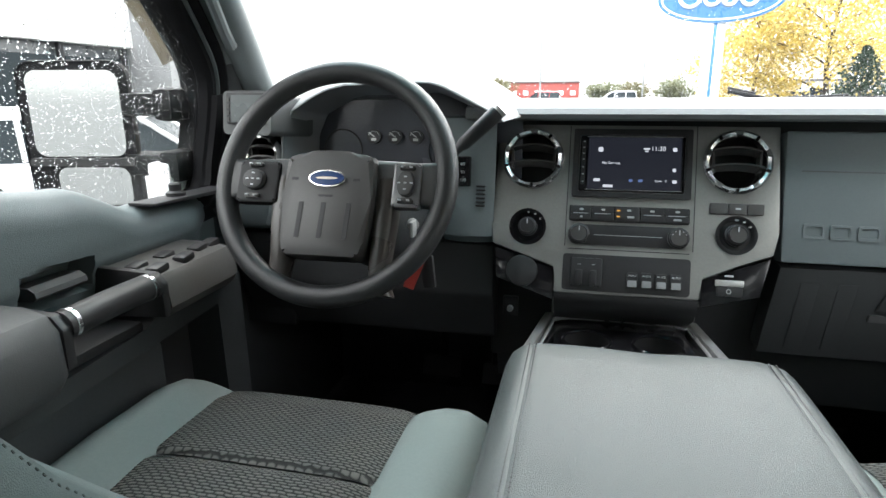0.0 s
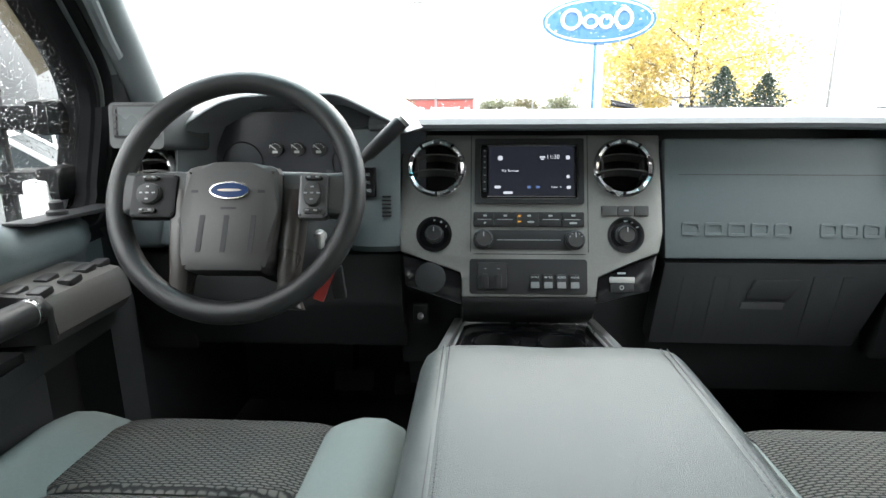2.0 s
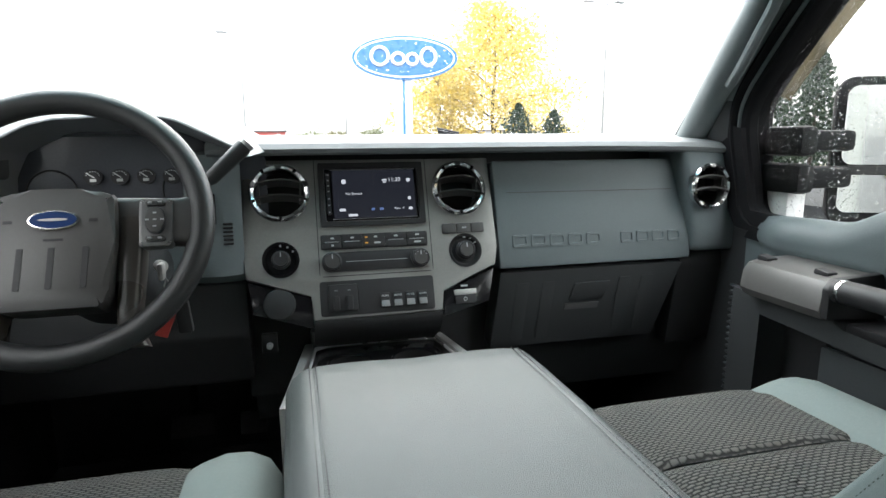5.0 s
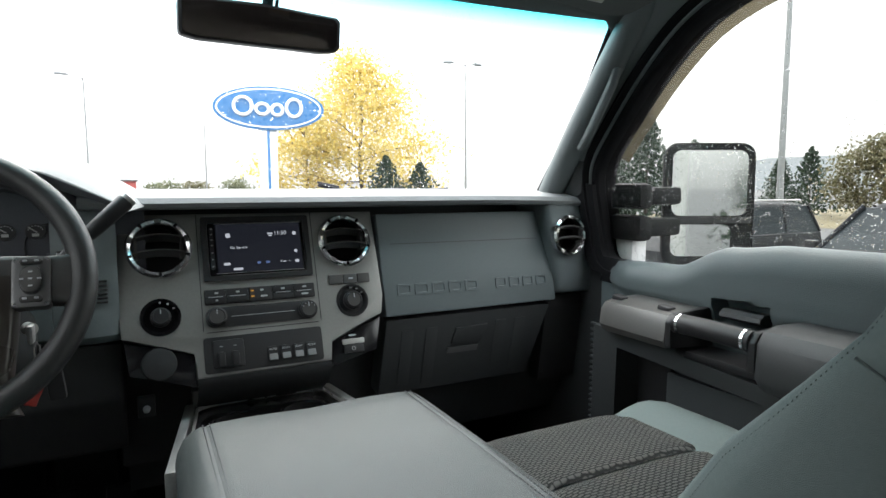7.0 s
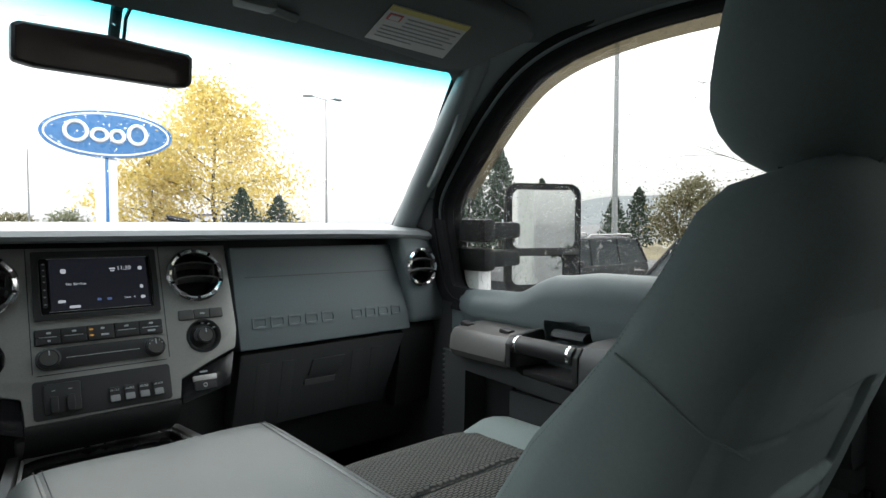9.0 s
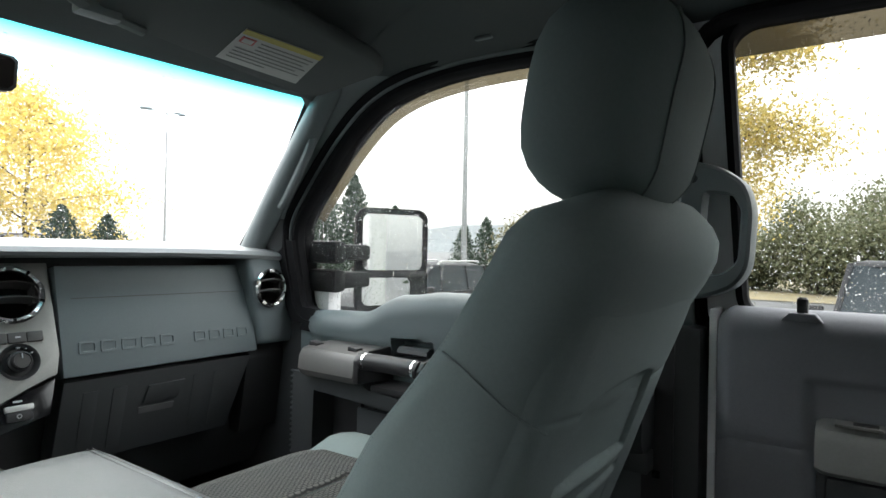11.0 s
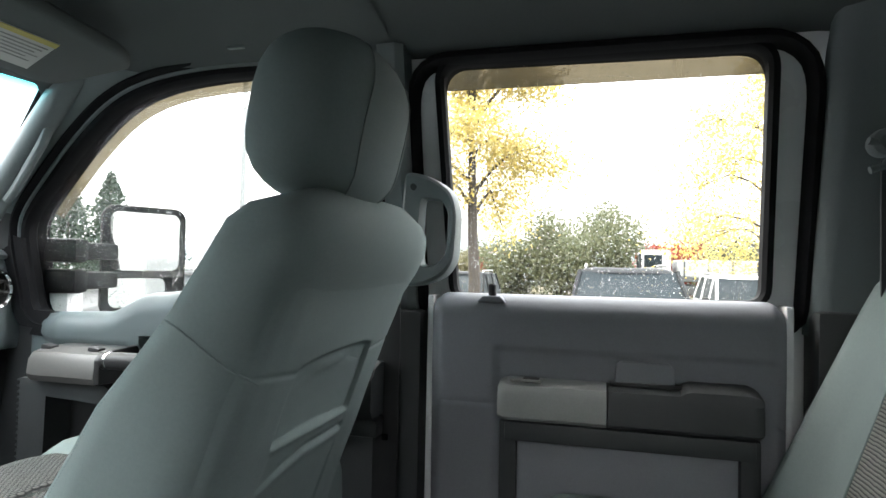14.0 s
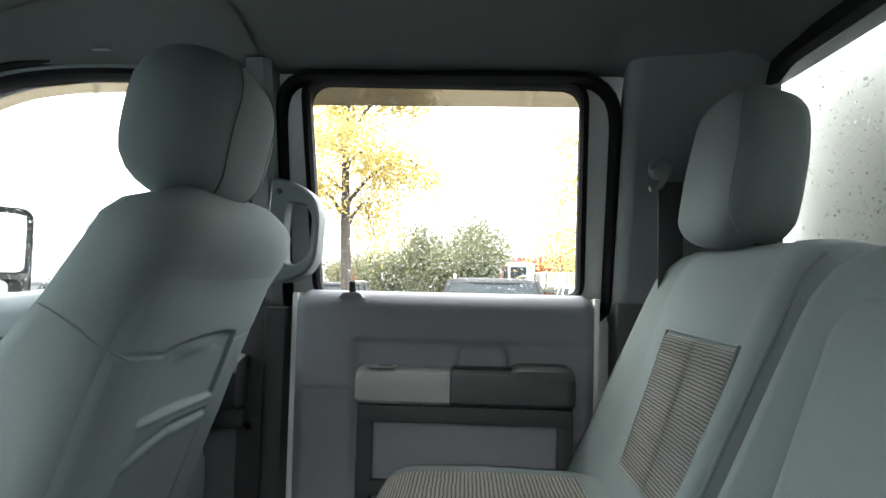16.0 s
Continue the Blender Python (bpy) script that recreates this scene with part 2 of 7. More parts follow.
def grown(loop, d):
    """An outline moved outwards by d metres."""
    n = len(loop)
    area = sum(a[0] * b[1] - b[0] * a[1] for a, b in zip(loop, loop[1:] + loop[:1]))
    s = 1 if area > 0 else -1
    out = []
    for i in range(n):
        p, q, r = Vector(loop[i - 2]), Vector(loop[i]), Vector(loop[(i + 2) % n])
        t = (r - p).normalized()
        out.append((q.x + t.y * s * d, q.y - t.x * s * d))
    return softened(out, 1)


def side_ring(bm, sgn, inner, outer, off_in, off_out):
    """A band on the cab's side between two outlines; the offsets push it outwards."""
    a = [(sgn * (side_x(z) + off_in), y, z) for y, z in inner]
    b = [(sgn * (side_x(z) + off_out), y, z) for y, z in outer]
    return skin(bm, [a, b], cap=False)


def band_ring(sgn, loop, steps):
    """A moulded band: (growth, offset) pairs from its inner to its outer edge."""
    bm = bmesh.new()
    rings = [[(sgn * (side_x(z) + o), y, z) for y, z in grown(loop, g)] for g, o in steps]
    return skin(bm, rings, cap=False)


def rect_loop(loop, y0, y1, z0, z1):
    """Each point of an outline pushed out to a rectangle."""
    cy = sum(p[0] for p in loop) / len(loop)
    cz = sum(p[1] for p in loop) / len(loop)
    out = []
    for y, z in loop:
        dy, dz = y - cy, z - cz
        k = min((y1 - cy) / dy if dy > 1e-6 else (y0 - cy) / dy if dy < -1e-6 else 99, (z1 - cz) / dz if dz > 1e-6 else (z0 - cz) / dz if dz < -1e-6 else 99)
        out.append((cy + dy * k, cz + dz * k))
    for c in ((y0, z0), (y0, z1), (y1, z0), (y1, z1)):
        i = min(range(len(out)), key=lambda j: (out[j][0] - c[0]) ** 2 + (out[j][1] - c[1]) ** 2)
        out[i] = c
    return out


GUARD = bpy.data.materials.new("smoked acrylic rain guard")
GUARD.use_nodes = True
gn, gk = GUARD.node_tree.nodes, GUARD.node_tree.links
gb = gn["Principled BSDF"]
gb.inputs["Base Color"].default_value = (0.075, 0.066, 0.045, 1)
gb.inputs["Roughness"].default_value = 0.25
g_noise, g_mix, g_tr = gn.new("ShaderNodeTexNoise"), gn.new("ShaderNodeMixShader"), gn.new("ShaderNodeBsdfTransparent")
g_tl, g_mix2 = gn.new("ShaderNodeBsdfTranslucent"), gn.new("ShaderNodeMixShader")
g_tl.inputs[0].default_value = (0.085, 0.074, 0.050, 1)
g_tr.inputs[0].default_value = (0.13, 0.105, 0.068, 1)
g_noise.inputs["Scale"].default_value = 60
g_mix.inputs[0].default_value, g_mix2.inputs[0].default_value = 0.35, 0.5
gk.new(gb.outputs[0], g_mix2.inputs[1])
gk.new(g_tl.outputs[0], g_mix2.inputs[2])
gk.new(g_mix2.outputs[0], g_mix.inputs[1])
gk.new(g_tr.outputs[0], g_mix.inputs[2])
gk.new(g_mix.outputs[0], gn["Material Output"].inputs[0])


def cab_side(sgn, name):
    wall = thing(name, "white painted cab side with door openings", "wall", kind="structure")
    for loop, rect in ((FRONT_WIN, None), (REAR_WIN, (-0.69, 0.055, 0.84, 2.26))):
        bm = bmesh.new()
        hole = grown(loop, 0.012)
        if rect:
            outer = rect_loop(hole, *rect)
        else:
            outer = [(max(y, 0.055), 0.84 if z < 1.70 else min(max(q[1], 2.2 if z > 2.09 else 0), 2.26)) if z < 1.70 or z > 2.09 else (max(q[0], 0.055), q[1]) for (y, z), q in zip(hole, grown(loop, 0.085))]
        side_ring(bm, sgn, hole, outer, 0.03, 0.03)
        a = bmesh.ops.extrude_face_region(bm, geom=bm.faces[:])
        for v in a["geom"]:
            if isinstance(v, bmesh.types.BMVert):
                v.co.x += sgn * 0.05
        part("side_panel", bm, WHITE, wall)
    part("rear_quarter", boxes(((sgn * 0.855, -0.83, 1.42), (0.05, 0.30, 1.18), 0.005)), WHITE, wall)
    part("kick_panel", boxes(((sgn * 0.828, 1.31, 1.24), (0.02, 0.72, 0.74), 0.004)), UNDER, wall, "dark plastic kick panel")
    part("cowl_side", boxes(((sgn * 0.885, 1.36, 1.26), (0.05, 0.74, 0.82), 0.01)), WHITE, wall)
    return wall


def side_window(sgn, loop, name, label):
    """Glass with its rubber lip and the smoked guard outside along the top."""
    w = thing(name, label, "window", kind="structure")
    bm = bmesh.new()
    big = grown(loop, 0.010)
    vs = [bm.verts.new((sgn * (side_x(z) + 0.045), y, z)) for y, z in big]
    bm.faces.new(vs)
    p = part("pane", bm, PANE_DIM if sgn > 0 else PANE, w, "rain-spotted clear glass", smooth=False)
    p.visible_shadow = False
    part("rubber_lip", band_ring(sgn, loop, [(0.0105, 0.086), (0.010, 0.05), (0.0, 0.040), (0.0, 0.020), (0.006, 0.012), (0.016, 0.012), (0.018, 0.03)]), RUBBER, w, "black rubber lip")
    return w


def rain_guard(sgn, loop, w, lo, depth):
    """A strip along the top edge, sticking out from the door."""
    top = grown(loop, 0.022)
    inner = grown(loop, -depth)
    bm = bmesh.new()
    pick = [i for i in range(len(loop)) if loop[i][1] > lo(loop[i][0])]
    # keep the run in order
    start = next(i for i in range(len(pick)) if pick[i] - 1 not in pick)
    run = pick[start:] + pick[:start]
    a = [bm.verts.new((sgn * (side_x(top[i][1]) + 0.078), top[i][0], top[i][1])) for i in run]
    b = [bm.verts.new((sgn * (side_x(inner[i][1]) + 0.095), inner[i][0], inner[i][1])) for i in run]
    for k in range(len(run) - 1):
        bm.faces.new((a[k], a[k + 1], b[k + 1], b[k]))
    return part("rain_guard", bm, GUARD, w, "smoked tan acrylic rain guard")


for sgn, name in ((1, "wall_right"), (-1, "wall_left")):
    cab_side(sgn, name)
win_fr = side_window(1, FRONT_WIN, "window_2", "rain-spotted front passenger door window with smoked rain guard")
win_fl = side_window(-1, FRONT_WIN, "window_3", "rain-spotted driver door window with smoked rain guard")
win_rr = side_window(1, REAR_WIN, "window_4", "rain-spotted rear passenger door window with smoked rain guard")
win_rl = side_window(-1, REAR_WIN, "window_5", "rain-spotted rear door window behind the driver")
for sgn, w in ((1, win_fr), (-1, win_fl)):
    rain_guard(sgn, FRONT_WIN, w, lambda y: 1.845 if y > 0.7 else (2.0 if y > 0.2 else 9), 0.007)
for sgn, w in ((1, win_rr), (-1, win_rl)):
    bm = bmesh.new()
    grid(bm, lambda u, v: (sgn * (side_x(lerp(2.150, 2.098, v)) + lerp(0.074, 0.096, v) + 0.004 * math.sin(math.pi * v)), lerp(-0.625, 0.035, u), lerp(2.150, 2.098, v)), 12, 4)
    thick(bm, 0.002)
    part("rain_guard", bm, GUARD, w, "smoked tan acrylic rain guard")

DOOR_LOOP = resample([(0.031, 1.66), (0.031, 2.06), (0.022, 2.10), (0.0, 2.117), (-0.03, 2.121), (-0.57, 2.121), (-0.60, 2.113), (-0.625, 2.09), (-0.634, 2.05), (-0.640, 1.66)], 120)
# trim round the door openings: grey pillar lining in front, black weather strip behind
for sgn in (1, -1):
    t = thing("trim", "grey pillar lining with a black weather strip", "trim", kind="structure")
    part("frame_lining", band_ring(sgn, FRONT_WIN, [(0.016, 0.026), (0.017, 0.012), (0.019, 0.008), (0.022, 0.008), (0.024, 0.014)]), TRIM, t, "grey inner window frame")
    part("weather_strip", band_ring(sgn, FRONT_WIN, [(0.023, 0.014), (0.025, 0.0), (0.028, -0.005), (0.033, -0.004), (0.036, 0.012)]), RUBBER, t)
    part("rear_strip", band_ring(sgn, DOOR_LOOP, [(0.0, 0.030), (0.002, 0.004), (0.008, -0.004), (0.015, -0.003), (0.020, 0.003), (0.026, 0.025)]), RUBBER, t)


# roof lining, drooping to the door tops and to the windshield
def roof_z(x, y):
    k = abs(x) / 0.74
    z = 2.205 - 0.035 * k ** 4
    if y > 0.45:
        z -= 0.075 * ((y - 0.45) / 0.38) ** 2
    if y < -0.70:
        z -= 0.07 * ((-0.70 - y) / 0.2) ** 2
    return z


bm = bmesh.new()
rings = []
for j in range(49):
    y = lerp(-0.90, 0.835, j / 48)
    w = 0.72 if y < 0.45 else lerp(0.72, 0.67, (y - 0.45) / 0.385)
    xs = [lerp(-w, w, i / 44) for i in range(45)]
    rings.append([(x, y, roof_z(x, y)) for x in xs] + [(x, y, roof_z(x, y) + 0.05) for x in reversed(xs)])
skin(bm, rings)
tagged(part("ceiling", bm, HEADL), "grey cloth headliner of the truck cab", "ceiling", kind="structure")
for sgn in (1, -1):
    # lining between the headliner and the rear door
    bm = bmesh.new()
    rows = []
    for i in range(24):
        y = lerp(-0.90, 0.08, i / 23)
        drop = 2.140 - 0.05 * min(1, max(0, (-0.64 - y) / 0.16)) ** 2
        xo = side_x(drop)
        c0 = roof_z(0.50, y) - 0.002
        rows.append([(sgn * lerp(0.50, xo, k / 8), y, lerp(c0, drop + 0.004, (k / 8) ** 2.2)) for k in range(9)] + [(sgn * (xo + 0.03), y, drop)])
    skin(bm, rows, closed=False)
    part("roof_rail", bm, HEADL, bpy.data.objects["trim" if sgn > 0 else "trim.001"], "grey cloth roof rail")

def shield_pt(u, v):
    """u across, v up."""
    k = (2 * u - 1) ** 2
    x = lerp(-0.83, 0.83, u) * lerp(1.0, 0.80, v)
    return (x, lerp(1.56 - 0.27 * k, 0.865 - 0.03 * k, v), lerp(1.70, 2.135, v) + 0.014 * math.sin(math.pi * v))


def shield_side(v):
    """Where the glass meets the pillar, across."""
    return lerp(0.967, 0.990, min(1, v / 0.6))


# windshield pillars: rounded bars with a sunken grab handle on the passenger's
for sgn in (1, -1):
    p = thing("trim", "grey windshield pillar lining with a grab handle", "pillar", kind="structure")
    lowp, top = Vector((0.770, 1.215, 1.72)), Vector((0.668, 0.80, 2.125))
    axis = (top - lowp).normalized()
    across = Vector((0.85, -0.5, 0)).normalized()
    across = (across - axis * across.dot(axis)).normalized()
    deep = axis.cross(across)
    rings = []
    for i in range(18):
        k = 1.15 * i / 17
        c = lowp.lerp(top, k) + Vector((0.0, 0.0, 0.012 * math.sin(math.pi * min(k, 1))))
        wid, dep = lerp(0.033, 0.027, k), 0.028
        rings.append([(lambda q: (sgn * q.x, q.y, q.z))(c + across * u + deep * v) for u, v in superring(lerp(-0.012, 0.0, k), 0, wid, dep, 2.4, 26)])
    bm = bmesh.new()
    skin(bm, rings)
    part("pillar", bm, TRIM, p)
    bm = bmesh.new()
    a, b = lowp.lerp(top, 0.42), lowp.lerp(top, 0.78)
    inward = Vector((-0.30, -0.90, -0.30)).normalized() * 0.032
    pts = [a - inward * 0.1, a + inward * 0.8] + [a.lerp(b, i / 6) + inward * 1.0 for i in range(1, 6)] + [b + inward * 0.8, b - inward * 0.1]
    tube(bm, [(sgn * q.x, q.y, q.z) for q in pts], 0.0105, 10)
    part("grab_handle", bm, TRIM, p, "slim grey grab handle")
    bm = bmesh.new()
    rows = []
    for i in range(17):
        k = i / 16
        g, c = Vector(shield_pt(shield_side(k) + 0.003, k)), lowp.lerp(top, k) + Vector((0, 0, 0.012 * math.sin(math.pi * k)))
        rows.append([(sgn * q.x, q.y, q.z) for q in (g + Vector((0.012, 0.006, 0.0)), g + Vector((0, -0.008, -0.004)), g.lerp(c, 0.5) + Vector((-0.006, -0.004, 0)), c)])
    skin(bm, rows, closed=False)
    part("glass_return", bm, TRIM, p, "grey return from the pillar to the glass", angle=75)
    # lining from the door's seal to the headliner and down along the pillar
    seal = sorted([q for q in grown(FRONT_WIN, 0.033) if (q[0] > 0.66 and q[1] > 1.80) or (q[0] > 1.0 and q[1] > 1.63)], key=lambda q: q[1] - q[0], reverse=True)
    edge = [(lerp(0.07, 0.62, i / 24), 2.150 - 0.006 * (i / 24) ** 3) for i in range(25)] + seal
    for _ in range(3):
        edge = edge[:1] + [((a[0] + 2 * b[0] + c[0]) / 4, (a[1] + 2 * b[1] + c[1]) / 4) for a, b, c in zip(edge, edge[1:], edge[2:])] + edge[-1:]
    rows = []
    for y, z in edge:
        if y < 0.62:
            c = Vector((lerp(0.42, 0.645, max(0, (y - 0.20) / 0.42)), lerp(y, y + 0.14, max(0, (y - 0.30) / 0.32)), 0))
            c.z = roof_z(c.x, c.y) - 0.002
        else:
            k = min(max((2.135 - z) / (2.135 - 1.72), 0), 1)
            c = top.lerp(lowp, k) + Vector((0, 0, 0.012 * math.sin(math.pi * k)))
            k = min(1, (y - 0.62) / 0.10)
            c = Vector((0.645, 0.76, roof_z(0.645, 0.76) + 0.004)).lerp(c, k)
            c.x += 0.06 * min(1, max(0, (1.775 - z) / 0.05))
        a = Vector((side_x(z) + 0.002, y, z))
        w = 1.0 if y < 0.62 else max(0, 1 - (y - 0.62) / 0.12)
        row = [a + Vector((0.03, 0, 0)), a]
        for f in (0.12, 0.25, 0.38, 0.5, 0.65, 0.8, 1.0):
            q = a.lerp(c, f) + Vector((-0.006, -0.002, 0)) * math.sin(math.pi * f)
            q.z = lerp(q.z, roof_z(q.x, q.y) - 0.002 - (roof_z(a.x, a.y) - 0.002 - a.z) * (1 - f) ** 2.2, w)
            row.append(q)
        rows.append([(sgn * q.x, q.y, q.z) for q in row])
    low = [r for r in rows if r[1][2] < 1.865 and r[1][1] > 0.9]
    bm = bmesh.new()
    roof = 24
    skin(bm, rows[roof:len(rows) - len(low) + 1], closed=False)
    part("pillar_filler", bm, TRIM, p, angle=70)
    bm = bmesh.new()
    skin(bm, rows[:roof + 1], closed=False)
    part("roof_rail", bm, HEADL, p, "grey cloth roof rail", angle=70)
    bm = bmesh.new()
    skin(bm, low, closed=False)
    part("corner_lining", bm, LOWER, p, "charcoal lining at the window's front corner", angle=70)
    # black sail at the window's front corner
    inn_l, out_l = grown(FRONT_WIN, 0.004), grown(FRONT_WIN, 0.060)
    run = sorted([i for i, q in enumerate(FRONT_WIN) if q[0] > 0.85 and 1.613 < q[1] < 1.80], key=lambda i: FRONT_WIN[i][1])
    bm = bmesh.new()
    skin(bm, [[(sgn * (side_x(z) + o), y, z) for (y, z), o in ((inn_l[i], 0.018), (inn_l[i], 0.002), (out_l[i], -0.004), (out_l[i], 0.02))] for i in run], closed=False)
    part("sail", bm, RUBBER, p, "black sail panel", angle=60)
    bm = bmesh.new()
    prism(bm, [(1.16, 1.58), (1.075, 1.585), (1.075, 1.84), (1.11, 1.84), (1.16, 1.80)], sgn * 0.822, sgn * 0.85, "x", 0.006)
    part("corner_trim", bm, LOWER, p, "charcoal corner trim at the dashboard")

bm = bmesh.new()
box(bm, (0, 0.35, 0.86), (1.7, 2.75, 0.06), 0.01)
tagged(part("floor", bm, CARPET), "dark carpeted truck floor", "floor", kind="structure")
bm = boxes(((0, -0.93, 1.28), (1.74, 0.05, 0.86), 0.006), ((0, -0.93, 2.19), (1.74, 0.05, 0.15), 0.006), ((0.77, -0.93, 1.91), (0.17, 0.05, 0.42), 0.006), ((-0.77, -0.93, 1.91), (0.17, 0.05, 0.42), 0.006))
tagged(part("wall_rear", bm, TRIM), "grey rear cab wall round the back window", "wall", kind="structure")
tagged(part("wall_front", boxes(((0, 1.70, 1.27), (1.74, 0.06, 0.86), 0.01)), LOWER), "dark firewall behind the dashboard", "wall", kind="structure")

# back window with its black border
bw = thing("window_6", "rain-covered back window of the cab", "window", kind="structure")
bm = boxes(((0, -0.915, 1.91), (1.40, 0.005, 0.44)))
part("pane", bm, PANE, bw, smooth=False).visible_shadow = False
loop = resample([(0.60, 1.70), (-0.60, 1.70), (-0.66, 1.72), (-0.685, 1.78), (-0.665, 2.02), (-0.63, 2.085), (-0.55, 2.11), (0.55, 2.11), (0.63, 2.085), (0.665, 2.02), (0.685, 1.78), (0.66, 1.72)], 90)
bm = bmesh.new()
skin(bm, [[(x, -0.905, z) for x, z in loop], [(x * 1.0, -0.885, z) for x, z in grown(loop, 0.004)], [(x, -0.885, z) for x, z in grown(loop, 0.03)], [(x, -0.91, z) for x, z in grown(loop, 0.034)]], cap=False)
part("rubber_border", bm, RUBBER, bw)

# rear pillar lining with a belt guide
for sgn in (1, -1):
    t = thing("trim", "grey moulded rear pillar lining above a dark lower panel", "pillar", kind="structure")
    bm = bmesh.new()
    rows = []
    for i in range(12):
        z = lerp(1.64, 2.150, i / 11)
        x = side_x(z) - 0.02 * (max(0, z - 2.06) / 0.09) ** 2
        rows.append([(sgn * (x + 0.02), -0.652, z), (sgn * (x - 0.012), -0.656, z), (sgn * (x - 0.03), -0.68, z), (sgn * (x - 0.045), -0.78, z), (sgn * (x - 0.075), -0.86, z), (sgn * (x - 0.09), -0.91, z)])
    skin(bm, rows, closed=False)
    part("upper_lining", bm, TRIM, t, angle=75)
    part("lower_panel", boxes(((sgn * 0.79, -0.775, 1.26), (0.08, 0.24, 0.85), 0.012)), LOWER, t, "dark plastic lower panel")
    # lining between the doors
    bm = bmesh.new()
    rows = []
    for i in range(12):
        z = lerp(1.66, 2.152, i / 11)
        x = side_x(z)
        rows.append([(sgn * (x + 0.02), 0.042, z), (sgn * (x - 0.018), 0.046, z), (sgn * (x - 0.028), 0.06, z), (sgn * (x - 0.026), 0.095, z), (sgn * (x + 0.005), 0.104, z)])
    skin(bm, rows, closed=False)
    part("door_post_lining", bm, TRIM, t)
    part("door_post_lower", boxes(((sgn * 0.785, 0.06, 1.25), (0.07, 0.07, 0.82), 0.012)), LOWER, t)


# windshield
bm = bmesh.new()
grid(bm, shield_pt, 24, 12)
ws = tagged(part("window_1", bm, SHIELD), "wet windshield with a turquoise tint band along its top", "windshield", kind="structure")
ws.visible_shadow = False
bm = bmesh.new()
edge = [shield_pt(shield_side(v / 16), v / 16) for v in range(17)]
for s in (-1, 1):
    tube(bm, [(s * abs(p[0]), p[1], p[2]) for p in edge], 0.0055, 8)
tube(bm, [shield_pt(u / 24, 0.985) for u in range(25)], 0.008, 6)
tagged(part("windshield_border", bm, RUBBER), "black border of the windshield", "trim", kind="structure")
tagged(part("cowl", boxes(((0, 1.70, 1.66), (1.7, 0.22, 0.08), 0.02)), BLACK), "black plastic cowl below the windshield", "cowl", kind="structure")

# rounded top corners of the windshield's border
for s in (-1, 1):
    bm = bmesh.new()
    rows = []
    for i in range(13):
        a = math.pi / 2 * i / 12
        u, v = 0.990 - 0.030 * (1 - math.cos(a)), 0.965 - 0.065 * (1 - math.sin(a))
        p, q = Vector(shield_pt(u, v)), Vector(shield_pt(1.0, 1.0)) + Vector((0.01, -0.03, 0.0))
        rows.append([(s * w.x, w.y, w.z) for w in (p + Vector((0, 0.002, 0.002)), p + Vector((0, -0.007, -0.005)), p.lerp(q, 0.5) + Vector((0, -0.009, -0.006)), q + Vector((0, -0.008, -0.004)))])
    skin(bm, rows, closed=False)
    tagged(part("trim", bm, HEADL, angle=70), "grey rounded corner between pillar lining and header", "trim", kind="structure")
# wipers parked above the dash
for pts in (((-0.296, 1.772), (-0.20, 1.779), (-0.10, 1.785)), ((0.24, 1.803), (0.30, 1.790), (0.354, 1.778)), ((0.354, 1.779), (0.48, 1.786), (0.61, 1.791))):
    w = thing("wiper", "black wet windshield wiper resting above the dash", "wiper", "wipers")
    bm = bmesh.new()
    tube(bm, [(x, 1.575 - 0.25 * x * x, z - 0.006) for x, z in pts], 0.005, 8)
    part("blade", bm, RUBBER, w)
    bm = bmesh.new()
    tube(bm, [(x, 1.582 - 0.25 * x * x, z + 0.002) for x, z in pts[:2]], 0.003, 6)
    part("arm", bm, BLACK, w)

# cloth header between the windshield's top edge and the headliner
bm = bmesh.new()
rows = []
for i in range(33):
    u = lerp(0.008, 0.992, i / 32)
    a, b = Vector(shield_pt(u, 0.965)), Vector(shield_pt(u, 1.0))
    c = Vector((a.x * 0.97, 0.74, roof_z(a.x * 0.97, 0.74) - 0.003))
    rows.append([tuple(b + Vector((0, 0.004, 0.004))), tuple(a + Vector((0, -0.004, -0.006))), tuple(a.lerp(c, 0.15) + Vector((0, 0, -0.010))), tuple(a.lerp(c, 0.5) + Vector((0, 0, -0.006))), tuple(c)])
skin(bm, rows, closed=False)
tagged(part("header_trim", bm, HEADL, angle=70), "grey cloth header above the windshield", "trim", kind="structure")

# ground
bm = bmesh.new()
bmesh.ops.create_grid(bm, x_segments=8, y_segments=8, size=1500)
ASPHALT = mat("wet asphalt", (0.05, 0.051, 0.053), 0.6, var=0.35, scale=4, bump=0.4, bscale=120, spec=0.25)
tagged(part("ground", bm, ASPHALT), "wet grey asphalt of the car lot", "ground", kind="structure")

# ---- doors ----
def sill(y):
    return curve([(0.10, 1.690), (0.55, 1.682), (0.66, 1.671), (0.80, 1.622), (1.02, 1.614)], y)


SPEAKER = mat("dark ribbed plastic", (0.045, 0.05, 0.052), 0.6)
POCKET = mat("blue grey pocket panel", (0.20, 0.205, 0.225), 0.7, bump=0.3, bscale=900, var=0.06)


